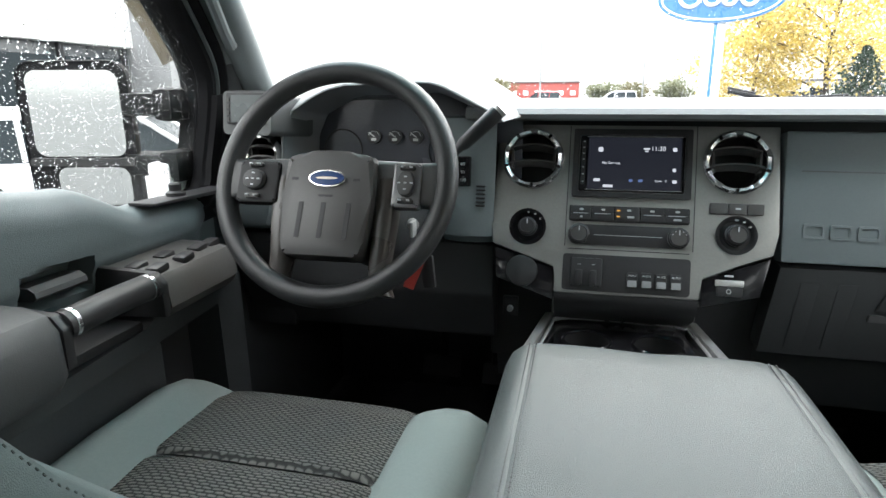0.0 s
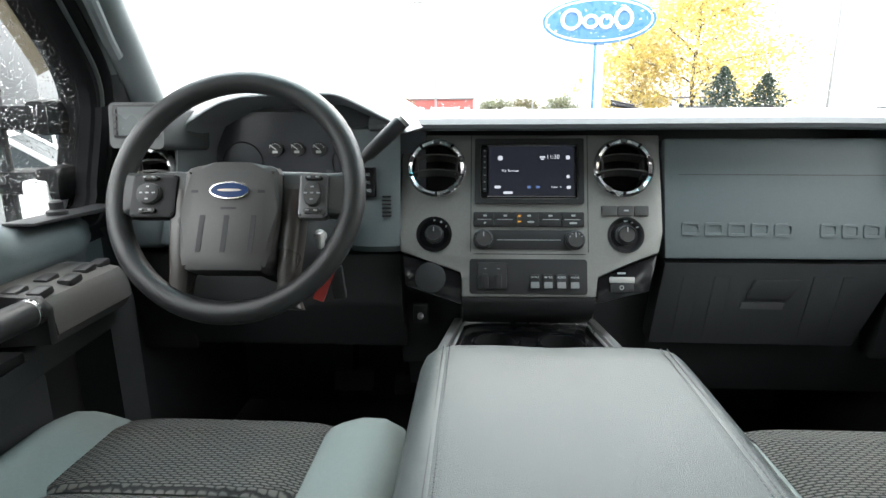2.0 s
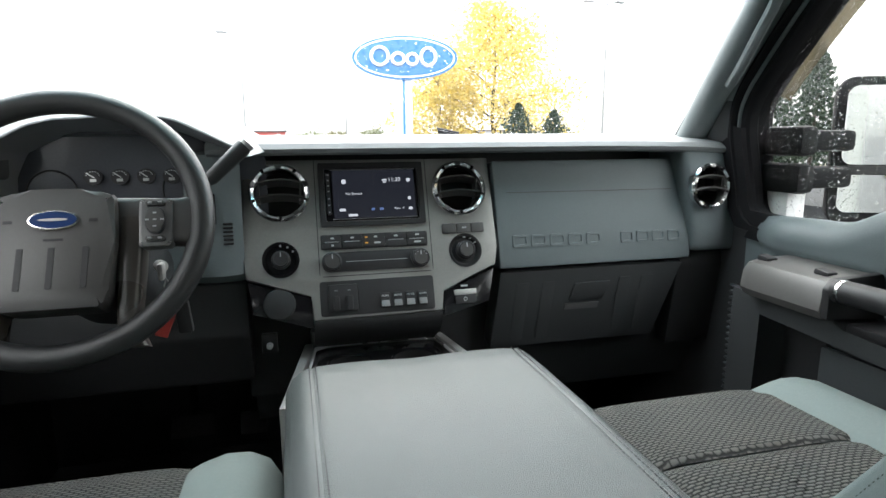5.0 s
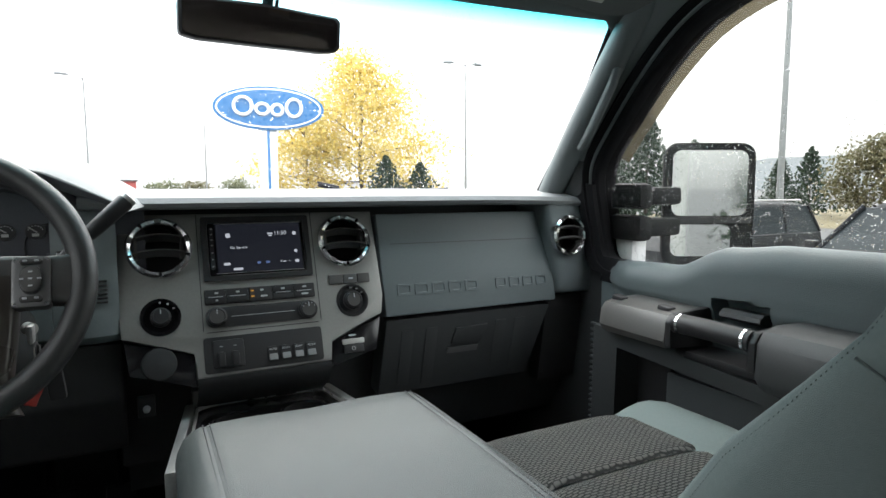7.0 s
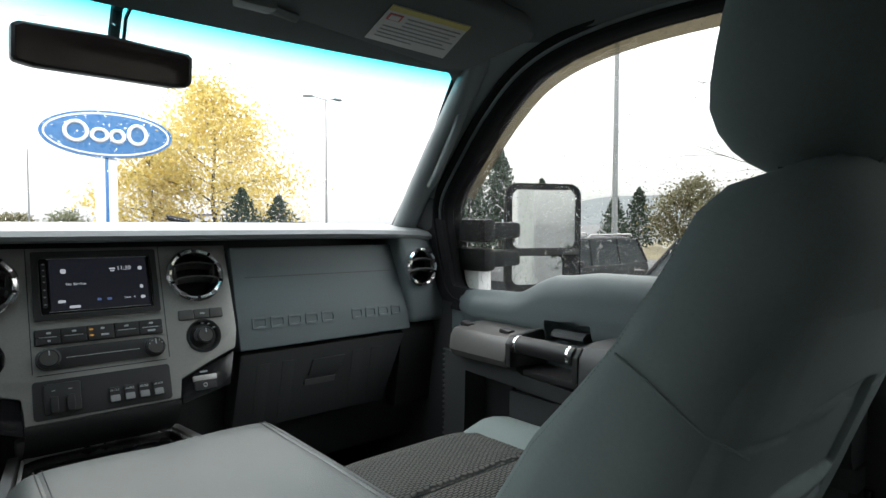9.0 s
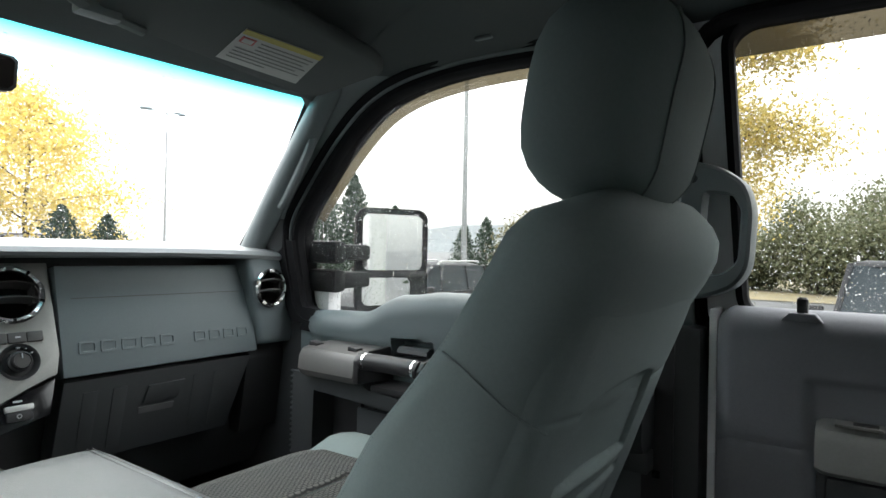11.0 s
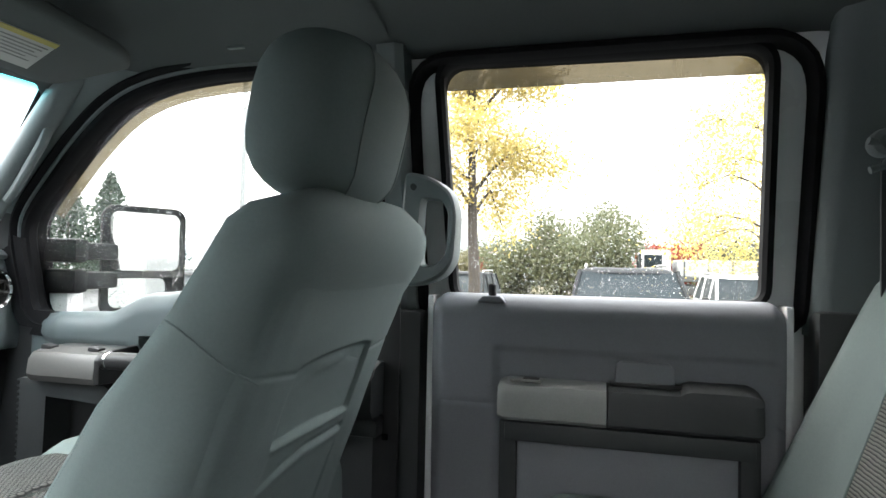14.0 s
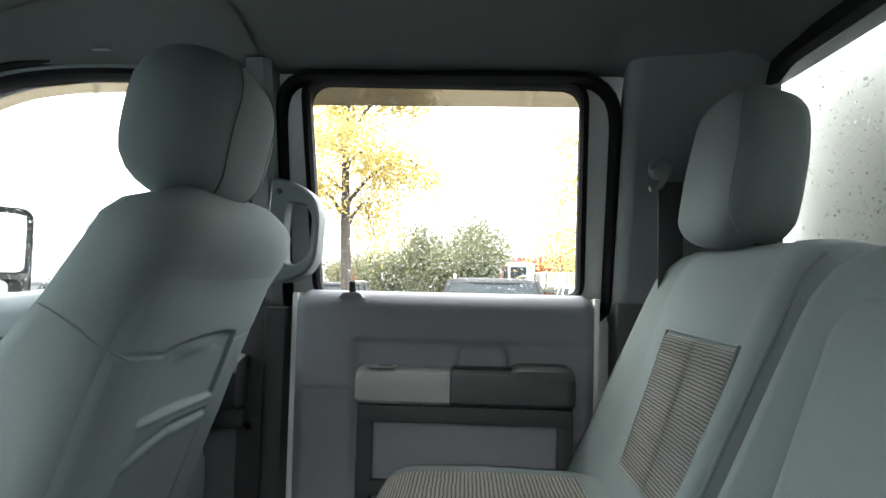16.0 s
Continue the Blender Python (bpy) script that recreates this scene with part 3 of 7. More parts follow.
def front_door(sgn, name, driver):
    d = thing(name, "grey vinyl front door panel with bronze grey switch pod and pull handle", "door", kind="structure")
    bm = bmesh.new()
    rows = []
    for i in range(121):
        y = lerp(0.075, 1.03, i / 120)
        s = sill(y)
        prof = [(0.845, s - 0.004), (0.80, s + 0.003), (0.785, s + 0.001), (0.768, s - 0.008), (0.757, s - 0.026)]
        zs = [lerp(s - 0.04, 1.44, k / 26) for k in range(27)]
        prof += [(curve([(1.44, 0.777), (1.50, 0.775), (1.545, 0.766), (1.565, 0.757), (1.60, 0.754), (1.70, 0.754)], z), z) for z in zs]
        row = []
        for x, z in prof:
            k = min(1, max(0, (0.058 - abs(y - 0.622)) / 0.009)) * min(1, max(0, (z - 1.528) / 0.006)) * min(1, max(0, (1.579 - z) / 0.009))
            f = min(1, max(0, (y - 0.90) / 0.12))
            row.append((sgn * (min(x + 0.045 * f * f * (3 - 2 * f), max(x, 0.802)) + 0.040 * k * k * (3 - 2 * k)), y, z))
        rows.append(row)
    skin(bm, rows, closed=False)
    part("upper_panel", bm, DOORM, d)
    part("lower_panel", boxes(((sgn * 0.795, 0.55, 1.16), (0.02, 0.96, 0.58), 0.006)), UNDER, d, "charcoal plastic lower panel")
    # switch pod
    bm = bmesh.new()
    rings = []
    for y, k in ((0.900, 0.35), (0.894, 0.75), (0.880, 0.95), (0.86, 1.0), (0.70, 1.0)):
        rings.append([(sgn * lerp(0.775, x, k), y, lerp(1.50, z, k)) for x, z in ((0.775, 1.543), (0.70, 1.541), (0.672, 1.535), (0.660, 1.52), (0.656, 1.488), (0.664, 1.474), (0.775, 1.468))])
    skin(bm, rings)
    part("switch_pod", bm, PODM, d, "bronze grey switch pod")
    switches = ((0.715, 0.685), (0.715, 0.72), (0.775, 0.685), (0.775, 0.72), (0.83, 0.70), (0.865, 0.70)) if driver else ((0.735, 0.70), (0.86, 0.70))
    for y, x in switches:
        part("switch", boxes(((sgn * x, y, 1.541), (0.022, 0.028, 0.012), 0.004, 2, pose(0, 0, 0, 8))), BLACK, d)
    # black ends, the round pull bar between them, chrome rings
    for y in (0.692, 0.524):
        bm = bmesh.new()
        prism(bm, [(sgn * 0.657, 1.478), (sgn * 0.656, 1.527), (sgn * 0.670, 1.543), (sgn * 0.775, 1.547), (sgn * 0.775, 1.47)], y - 0.007, y + 0.007, "y", 0.003)
        part("end_cap", bm, BLACK, d)
    bm = bmesh.new()
    tube(bm, [(sgn * 0.672, y, 1.527 - 0.25 * (y - 0.612) ** 2) for y in (0.685, 0.66, 0.612, 0.56, 0.53)], 0.0185, 16)
    part("pull_bar", bm, BLACK, d, "round black pull bar")
    for y in (0.673, 0.541):
        bm = bmesh.new()
        lathe(bm, [(0.0187, -0.003), (0.0194, -0.0025), (0.0194, 0.0025), (0.0187, 0.003)], pose(sgn * 0.672, y, 1.526, 90), 20, cap=False)
        part("chrome_ring", bm, CHROME, d, "chrome ring")
    bm = bmesh.new()
    rings = []
    for y in (0.516, 0.50, 0.12, 0.09):
        k = 1.0 if 0.1 < y < 0.51 else 0.93
        rings.append([(sgn * lerp(0.76, x, k), y, lerp(1.50, z, k)) for x, z in ((0.775, 1.555), (0.70, 1.556), (0.668, 1.548), (0.652, 1.528), (0.650, 1.47), (0.662, 1.452), (0.775, 1.448))])
    skin(bm, rings)
    part("armrest", bm, LOWER, d, "soft charcoal armrest")
    # beam below, scoop, pocket with frame
    bm = bmesh.new()
    prism(bm, [(0.93, 1.472), (0.70, 1.470), (0.685, 1.455), (0.545, 1.450), (0.53, 1.450), (0.09, 1.448), (0.09, 1.415), (0.50, 1.418), (0.86, 1.440), (0.86, 1.12), (0.935, 1.12)], sgn * 0.69, sgn * 0.775, "x", 0.004)
    part("pocket_frame", bm, LOWER, d, "charcoal pocket frame")
    part("scoop", boxes(((sgn * 0.735, 0.612, 1.462), (0.08, 0.145, 0.016), 0.005)), BLACK, d)
    part("pocket_panel", boxes(((sgn * 0.735, 0.425, 1.26), (0.012, 0.66, 0.31), 0.005)), SPEAKER, d, "grey map pocket panel")
    part("pocket_gap", boxes(((sgn * 0.765, 0.815, 1.28), (0.012, 0.09, 0.31), 0.002)), BLACK, d)
    for i in range(22):
        part("rib", boxes(((sgn * 0.781, 0.990, 1.16 + i * 0.014), (0.012, 0.100, 0.0055), 0.002, 1)), SPEAKER, d)
    # lever inside the recess of the door skin
    bm = bmesh.new()
    skin(bm, [[(sgn * x, y, z) for x, z in ((0.790, 1.560), (0.762, 1.562), (0.752, 1.556), (0.750, 1.549), (0.756, 1.544), (0.790, 1.542))] for y in (0.574, 0.58, 0.64, 0.652, 0.656)])
    part("release_lever", bm, LOWER, d, "charcoal door release lever")
    if driver:
        bm = bmesh.new()
        prism(bm, [(0.80, 1.625), (0.80, 1.630), (1.02, 1.624), (1.02, 1.616)], sgn * 0.745, sgn * 0.795, "x", 0.002)
        part("mirror_control_plate", bm, BLACK, d)
        bm = bmesh.new()
        lathe(bm, [(0.016, 0), (0.016, 0.006), (0.010, 0.009), (0.0105, 0.020), (0.007, 0.023)], pose(sgn * 0.770, 0.885, 1.628), 18)
        part("mirror_knob", bm, BLACK, d)
    for o in d.children:
        if o.name.split(".")[0] in ("switch_pod", "switch", "end_cap", "pull_bar", "chrome_ring", "armrest", "pocket_frame", "scoop"):
            o.location.z = 0.011
    return d


front_door(1, "door_1", False)
front_door(-1, "door_2", True)


def rear_door(sgn, name):
    d = thing(name, "grey vinyl rear door panel with two-tone armrest and map pocket", "door", kind="structure")
    bm = bmesh.new()
    rows = []
    def soft(a, b, t):
        t = min(1, max(0, (t - a) / (b - a)))
        return t * t * (3 - 2 * t)
    for i in range(111):
        y = lerp(-0.612, 0.004, i / 110)
        inset = 0.012 * max(0, 1 - min(i, 110 - i) / 110 / 0.03)
        row = [(0.845, 1.692), (0.80, 1.696), (0.775, 1.694), (0.757, 1.684), (0.750, 1.670)]
        for k in range(80):
            z = lerp(1.660, 1.32, k / 79)
            x = curve([(1.32, 0.756), (1.49, 0.752), (1.60, 0.748), (1.66, 0.7485)], z)
            field = soft(-0.602, -0.585, y) * soft(-0.112, -0.130, y) * soft(1.602, 1.592, z)
            x += 0.007 * field + 0.005 * math.exp(-((z - 1.494) / 0.0022) ** 2) * (1 - field)
            row.append((x, z))
        row += [(0.757, 1.30), (0.76, 0.95)]
        rows.append([(sgn * (x + inset), y, z - inset) for x, z in row])
    skin(bm, rows, closed=False)
    part("panel", bm, POCKET, d, "grey vinyl door skin")
    part("door_edge", boxes(((sgn * 0.800, 0.012, 1.30), (0.06, 0.012, 0.78), 0.003), ((sgn * 0.800, -0.620, 1.30), (0.06, 0.012, 0.78), 0.003)), WHITE, d, "white painted door edge")
    # armrest: light pod in front, dark pad behind
    def slab(y0, y1, material, name, ends=(1, 1)):
        bm = bmesh.new()
        rings = []
        for y, k in ((y0, 0.86 if ends[0] else 1), (y0 - 0.008, 0.97 if ends[0] else 1), (y0 - 0.018, 1), (y1 + 0.018, 1), (y1 + 0.008, 0.97 if ends[1] else 1), (y1, 0.86 if ends[1] else 1)):
            rings.append([(sgn * lerp(0.76, x, k), y, lerp(1.505, z, k)) for x, z in ((0.775, 1.546), (0.735, 1.545), (0.712, 1.538), (0.702, 1.524), (0.700, 1.484), (0.708, 1.477), (0.775, 1.476))])
        skin(bm, rings)
        part(name, bm, material, d)
    slab(-0.132, -0.3205, PODL, "switch_pod", (1, 0))
    slab(-0.3225, -0.567, LOWER, "armrest", (0, 1))
    bm = bmesh.new()
    rings = []
    for y, k in ((-0.440, 0.0), (-0.447, 0.7), (-0.458, 1.0), (-0.548, 1.0), (-0.560, 0.7), (-0.566, 0.2)):
        rings.append([(sgn * x, y, z) for x, z in ((0.765, 1.540), (0.765, 1.541 + 0.016 * k), (0.728, 1.541 + 0.015 * k), (0.712, 1.538 + 0.008 * k), (0.706, 1.530))])
    skin(bm, rings)
    part("elbow_pad", bm, LOWER, d, "raised rear pad of the armrest")
    part("window_switch", boxes(((sgn * 0.728, -0.19, 1.546), (0.018, 0.03, 0.008), 0.003)), BLACK, d)
    part("latch_plate", boxes(((sgn * 0.728, -0.182, 1.5465), (0.03, 0.055, 0.004), 0.001)), STACK, d)
    bm = bmesh.new()
    for b in (((sgn * 0.735, -0.35, 1.457), (0.055, 0.41, 0.034), 0.006), ((sgn * 0.745, -0.149, 1.32), (0.035, 0.032, 0.30), 0.006), ((sgn * 0.745, -0.551, 1.32), (0.035, 0.032, 0.30), 0.006), ((sgn * 0.742, -0.35, 1.305), (0.03, 0.42, 0.03), 0.006)):
        box(bm, *b)
    part("pocket_frame", bm, LOWER, d, "charcoal pocket frame")
    part("pocket_panel", boxes(((sgn * 0.748, -0.35, 1.375), (0.012, 0.372, 0.135), 0.005)), POCKET, d)
    part("pocket_tab", boxes(((sgn * 0.735, -0.40, 1.325), (0.012, 0.045, 0.012), 0.003)), LOWER, d)
    bm = bmesh.new()
    prism(bm, [(-0.335, 1.548), (-0.337, 1.580), (-0.345, 1.586), (-0.425, 1.586), (-0.432, 1.580), (-0.434, 1.548)], sgn * 0.738, sgn * 0.76, "x", 0.003)
    part("release_lever", bm, POCKET, d, "grey flush door release")
    part("release_shadow", boxes(((sgn * 0.742, -0.385, 1.547), (0.02, 0.12, 0.008), 0.002)), BLACK, d)
    bm = bmesh.new()
    lathe(bm, [(0.013, 0.0), (0.012, 0.006), (0.0075, 0.008), (0.0075, 0.030), (0.005, 0.033)], pose(sgn * 0.757, -0.112, 1.684), 16)
    part("lock_knob", bm, BLACK, d, "black lock knob")
    bm = bmesh.new()
    prism(bm, [(-0.085, 1.682), (-0.096, 1.694), (-0.128, 1.694), (-0.139, 1.682)], sgn * 0.742, sgn * 0.772, "x", 0.002)
    part("lock_base", bm, POCKET, d)
    return d


rear_door(1, "door_3")
rear_door(-1, "door_4")

# belt guide loops and belts on the posts between the doors
for sgn in (1, -1):
    g = thing("belt_guide", "grey plastic seat belt guide loop on the door post", "belt guide", "seat belt guides")
    bm = bmesh.new()
    pts = softened(resample([(0.050, 1.925), (0.020, 1.920), (-0.012, 1.909), (-0.044, 1.884), (-0.054, 1.845), (-0.049, 1.756), (-0.030, 1.727), (0.013, 1.709), (0.050, 1.708), (0.058, 1.80)], 60), 2)
    hole = softened(resample([(0.014, 1.874), (0.006, 1.872), (-0.024, 1.868), (-0.036, 1.845), (-0.032, 1.769), (-0.015, 1.751), (0.008, 1.746), (0.015, 1.75), (0.018, 1.81)], 60), 2)
    ring = [[(sgn * x, y, z) for y, z in loop] for x, loop in ((0.735, hole), (0.706, hole), (0.700, grown(hole, 0.003)), (0.698, grown(pts, -0.007)), (0.702, grown(pts, -0.002)), (0.712, pts), (0.745, pts))]
    skin(bm, ring, cap=False)
    part("loop", bm, TRIM, g)
    bm = bmesh.new()
    lathe(bm, [(0.011, 0.006), (0.011, 0.0), (0.008, -0.003), (0.0, -0.004)], pose(sgn * 0.702, 0.032, 1.895, 0, 90 * sgn), 18)
    part("bolt_cover", bm, LOWER, g, "dark round bolt cover")
    bm = boxes(((sgn * 0.728, 0.085, 1.49), (0.006, 0.05, 0.60), 0.002))
    belt = thing("seat_belt", "black woven seat belt hanging on the door post", "seat belt", "seat belts")
    part("webbing", bm, BLACK, belt)
    part("stop_button", boxes(((sgn * 0.7235, 0.085, 1.42), (0.005, 0.012, 0.012), 0.002)), GLOSS, belt, "small gloss stop button")
    c = thing("coat_hook", "small grey coat hook on the headliner", "hook")
    part("hook", boxes(((sgn * 0.650, 0.382, 2.166), (0.010, 0.036, 0.010), 0.003)), TRIM, c)
    a = thing("belt_anchor", "grey rear seat belt anchor on the pillar", "belt anchor", "rear belt anchors")
    bm = bmesh.new()
    lathe(bm, [(0.008, -0.02), (0.020, -0.016), (0.022, 0.0), (0.020, 0.01), (0.012, 0.016)], pose(sgn * 0.665, -0.715, 1.945, 0, -90 * sgn), 18)
    tube(bm, [(sgn * 0.655, -0.69 - 0.03 * math.sin(k), 1.925 + 0.022 * math.cos(k)) for k in (0, 0.8, 1.6, 2.4, 3.1)], 0.006, 8)
    part("d_ring", bm, TRIM, a)
    part("belt", boxes(((sgn * 0.672, -0.735, 1.79), (0.005, 0.046, 0.26), 0.001)), LOWER, a, "charcoal woven belt")

# ---- dashboard ----
STACK_AT = pose(0, 1.125, 1.628, -19.3)
UNIT_AT = STACK_AT @ Matrix.Translation((0, 0, -0.006))
GLOVE_AT = pose(0, 1.11, 1.52, -11)
dash = thing("dashboard", "grey vinyl truck dashboard with a bronze grey centre stack", "dashboard", at=(0, 0, -0.014))
# near-black colour carries the shade inside vents, slits and cup wells
DARKSLOT = mat("shade-dark opening", (0.004, 0.004, 0.004), 0.8)
SILVER = mat("satin silver plastic", (0.42, 0.42, 0.41), 0.35, metal=0.6)
MARK = mat("pale grey print", (0.36, 0.37, 0.38), 0.5)


def glow(name, color, power):
    m = bpy.data.materials.new(name)
    m.use_nodes = True
    b = m.node_tree.nodes["Principled BSDF"]
    b.inputs["Base Color"].default_value = (0.01, 0.01, 0.01, 1)
    b.inputs["Emission Color"].default_value = (*color, 1)
    b.inputs["Emission Strength"].default_value = power
    return m


LIT = glow("lit screen print", (0.85, 0.9, 1.0), 0.16)
LITBLUE = glow("lit blue screen print", (0.25, 0.4, 0.9), 0.08)
AMBER = glow("amber lamp", (1.0, 0.5, 0.08), 0.22)
GREEN = glow("green lamp", (0.1, 0.8, 0.4), 0.06)
SCREEN = glow("dark lit screen", (0.30, 0.34, 0.50), 0.011)
SCREEN.node_tree.nodes["Principled BSDF"].inputs["Roughness"].default_value = 0.08


def plate(m, outline, depth, back=0.004, bevel=0.0):
    """A plate whose face stands depth proud of the plane m, outline in (x, z) of that plane."""
    bm = bmesh.new()
    prism(bm, outline, -depth, back, "y", bevel)
    bm.transform(m)
    return bm


def rect(x0, x1, z0, z1, r=0.0, n=4):
    if not r:
        return [(x0, z0), (x1, z0), (x1, z1), (x0, z1)]
    out = []
    for cx, cz, a in ((x1 - r, z0 + r, -90), (x1 - r, z1 - r, 0), (x0 + r, z1 - r, 90), (x0 + r, z0 + r, 180)):
        out += [(cx + r * math.cos(radians(a + 90 * i / n)), cz + r * math.sin(radians(a + 90 * i / n))) for i in range(n + 1)]
    return out


def words(text, size, m, material, parent, name="print", depth=0.0006):
    c = bpy.data.curves.new(name, "FONT")
    c.body, c.size, c.extrude, c.align_x, c.align_y = text, size, depth, "CENTER", "CENTER"
    tmp = bpy.data.objects.new(name, c)
    me = bpy.data.meshes.new_from_object(tmp)
    bpy.data.objects.remove(tmp)
    me.transform(m @ pose(0, 0, 0, 90))
    me.materials.append(material)
    ob = new(name, me)
    ob.parent = parent
    return ob


def at_face(m, x, z, out=0.0):
    return m @ Matrix.Translation((x, -out, z))


# body behind the faces: passenger side, centre, driver side
TOPS = [(1.104, 1.762), (1.092, 1.766), (1.088, 1.774), (1.096, 1.784), (1.13, 1.793), (1.20, 1.800), (1.32, 1.794), (1.45, 1.755), (1.60, 1.70)]
bm = bmesh.new()
rows = []
for i in range(41):
    x = lerp(-0.30, 0.83, i / 40)
    drop = 0.010 * max(0, (x - 0.45) / 0.38) ** 2
    rows.append([(x, y - 0.02 * max(0, (x - 0.72) / 0.11) ** 2, z - drop) for y, z in [(1.24, 1.764)] + TOPS])
skin(bm, rows, closed=False)
part("top_pad", bm, DASHTOP, dash, "pale grey soft top pad")
bm = bmesh.new()
prism(bm, [(1.225, 1.765), (1.215, 1.53), (1.19, 1.30), (1.25, 1.18), (1.60, 1.18), (1.60, 1.69), (1.32, 1.78)], -0.25, 0.83)
part("body", bm, LOWER, dash, "dark inner body")

# glove box front, raised, with groove and embossed plain blocks
bm = plate(GLOVE_AT, [(0.258, 0.0), (0.716, 0.0), (0.714, 0.10), (0.711, 0.226), (0.252, 0.227)], 0.012, 0.03, 0.006)
part("glove_panel", bm, SOFT, dash, "grained grey upper glove box panel")
part("groove", plate(GLOVE_AT, [(0.280, 0.1580), (0.675, 0.1560), (0.675, 0.1580), (0.280, 0.1600)], 0.0126), ENDM, dash)


def emblem_block(x, w, z):
    bm = bmesh.new()
    o = rect(x, x + w, z, z + 0.028, 0.004, 2)
    q = rect(x + 0.006, x + w - 0.005, z + 0.007, z + 0.022, 0.002, 2)
    skin(bm, [[(u, 0.0, v) for u, v in o], [(u, -0.0146, v) for u, v in grown(o, -0.0012)], [(u, -0.0146, v) for u, v in grown(q, 0.0010)], [(u, -0.0118, v) for u, v in q]], cap=False)
    bm.transform(GLOVE_AT)
    part("raised_block", bm, SOFT, dash, "raised plain emblem block", angle=20)


for i in range(5):
    emblem_block(0.287 + i * 0.0425, 0.036, 0.0425 - i * 0.0005)
for i in range(4):
    emblem_block(0.540 + i * 0.0392, 0.033, 0.0400 - i * 0.0005)
LOW_AT = pose(0, 1.11, 1.52, 9)
bm = plate(LOW_AT, [(0.262, -0.008), (0.703, -0.008), (0.650, -0.188), (0.250, -0.186)], 0.004, 0.05, 0.005)
part("glove_door", bm, LOWER, dash, "dark grey lower glove box door")
for x in (0.30, 0.36, 0.545, 0.60):
    part("rib", plate(LOW_AT, [(x, -0.035), (x + 0.03, -0.035), (x + 0.022, -0.17), (x - 0.006, -0.17)], 0.0055, 0.0, 0.001), LOWER, dash)
part("latch", plate(LOW_AT, [(0.436, -0.042), (0.522, -0.041), (0.506, -0.082), (0.426, -0.081)], 0.009, 0.0, 0.002), LOWER, dash, "glove box latch")
# raised bar in lighter grey paints the light caught by the slot
part("latch_slot", plate(LOW_AT, [(0.418, -0.090), (0.500, -0.091), (0.497, -0.105), (0.417, -0.104)], 0.007), ENDM, dash)


# round vents
def round_vent(m, r):
    v = new("air_vent")
    v.parent = dash
    v["label"] = "round chrome-ringed air vent with curved vanes"
    bm = bmesh.new()
    prof = [(r * 0.78, 0.012), (r * 0.78, -0.004), (r * 0.83, -0.011), (r * 0.92, -0.014), (r, -0.009), (r, 0.004)]
    rings = [[m @ Vector((q * math.cos(a), h, q * math.sin(a))) for a in (2 * math.pi * i / 48 for i in range(48))] for q, h in prof]
    skin(bm, rings, cap=False)
    part("ring", bm, CHROME, v, "chrome ring")
    for i in range(10):
        a = 2 * math.pi * (i + 0.5) / 10
        bm = bmesh.new()
        w = 0.05 if i % 2 else 0.12
        pts = [(a + w * s, q) for s, q in ((-1, 0.83), (1, 0.83), (1, 0.96), (-1, 0.96))]
        prism(bm, [(r * q * math.cos(b), r * q * math.sin(b)) for b, q in pts], -0.0150, -0.011, "y")
        bm.transform(m)
        part("notch", bm, GLOSS if i % 2 else CHROME, v)
    bm = bmesh.new()
    rings = [[m @ Vector((q * r * math.cos(a), h, q * r * math.sin(a))) for a in (2 * math.pi * i / 36 for i in range(36))] for q, h in ((0.80, -0.004), (0.80, 0.05), (0.6, 0.06))]
    skin(bm, rings, cap=False)
    vs = [bm.verts.new(m @ Vector((0.7 * r * math.cos(2 * math.pi * i / 24), 0.05, 0.7 * r * math.sin(2 * math.pi * i / 24)))) for i in range(24)]
    bm.faces.new(vs)
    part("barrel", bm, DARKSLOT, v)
    for z0 in (0.40, -0.12):
        half = math.sqrt(max(0.79 ** 2 - z0 ** 2, 0)) * r
        bm = bmesh.new()
        rows = []
        for i in range(13):
            x = lerp(-half, half, i / 12)
            bow = 0.10 * r * (1 - (x / half) ** 2)
            rows.append([m @ Vector((x, y, z0 * r + bow + dz)) for y, dz in ((-0.008, 0.0), (-0.010, -0.0035), (0.016, -0.010), (0.018, -0.006))])
        skin(bm, rows)
        part("vane", bm, HUBM, v, "curved grey vane")
    for s in (-1, 1):
        bm = bmesh.new()
        prism(bm, [(s * 0.62 * r, -0.30 * r), (s * 0.66 * r, 0.36 * r), (s * 0.72 * r, 0.30 * r), (s * 0.70 * r, -0.3 * r)], -0.004, 0.02, "y")
        bm.transform(m)
        part("cheek", bm, HUBM, v)
    return v


# centre stack panel
bm = plate(STACK_AT, [(-0.127, -0.186), (0.125, -0.184), (0.125, -0.143), (0.243, -0.099), (0.251, -0.06), (0.248, 0.128), (-0.245, 0.130), (-0.249, -0.06), (-0.246, -0.10), (-0.126, -0.135)], 0.006, 0.03, 0.004)
VENTS = [STACK_AT @ Matrix.Translation((s * 0.178, -0.006, 0.062)) for s in (-1, 1)]
bm = cut(bm, *(rod(m, 0.050, -0.05, 0.08) for m in VENTS), *(rod(at_face(STACK_AT, s * 0.1815, -0.0665, 0.0065), 0.0325, -0.03, 0.06) for s in (-1, 1)))
part("centre_panel", bm, STACK, dash, "bronze grey painted centre panel")
for x in (-0.111, 0.1115):
    part("seam", plate(STACK_AT, rect(x - 0.0007, x + 0.0007, -0.10, 0.127), 0.0064), BLACK, dash)
part("seam", plate(STACK_AT, rect(-0.105, 0.106, -0.1045, -0.1030), 0.0064), BLACK, dash)
# lip below the centre panel: black colour stands in for the shade underneath
bm = bmesh.new()
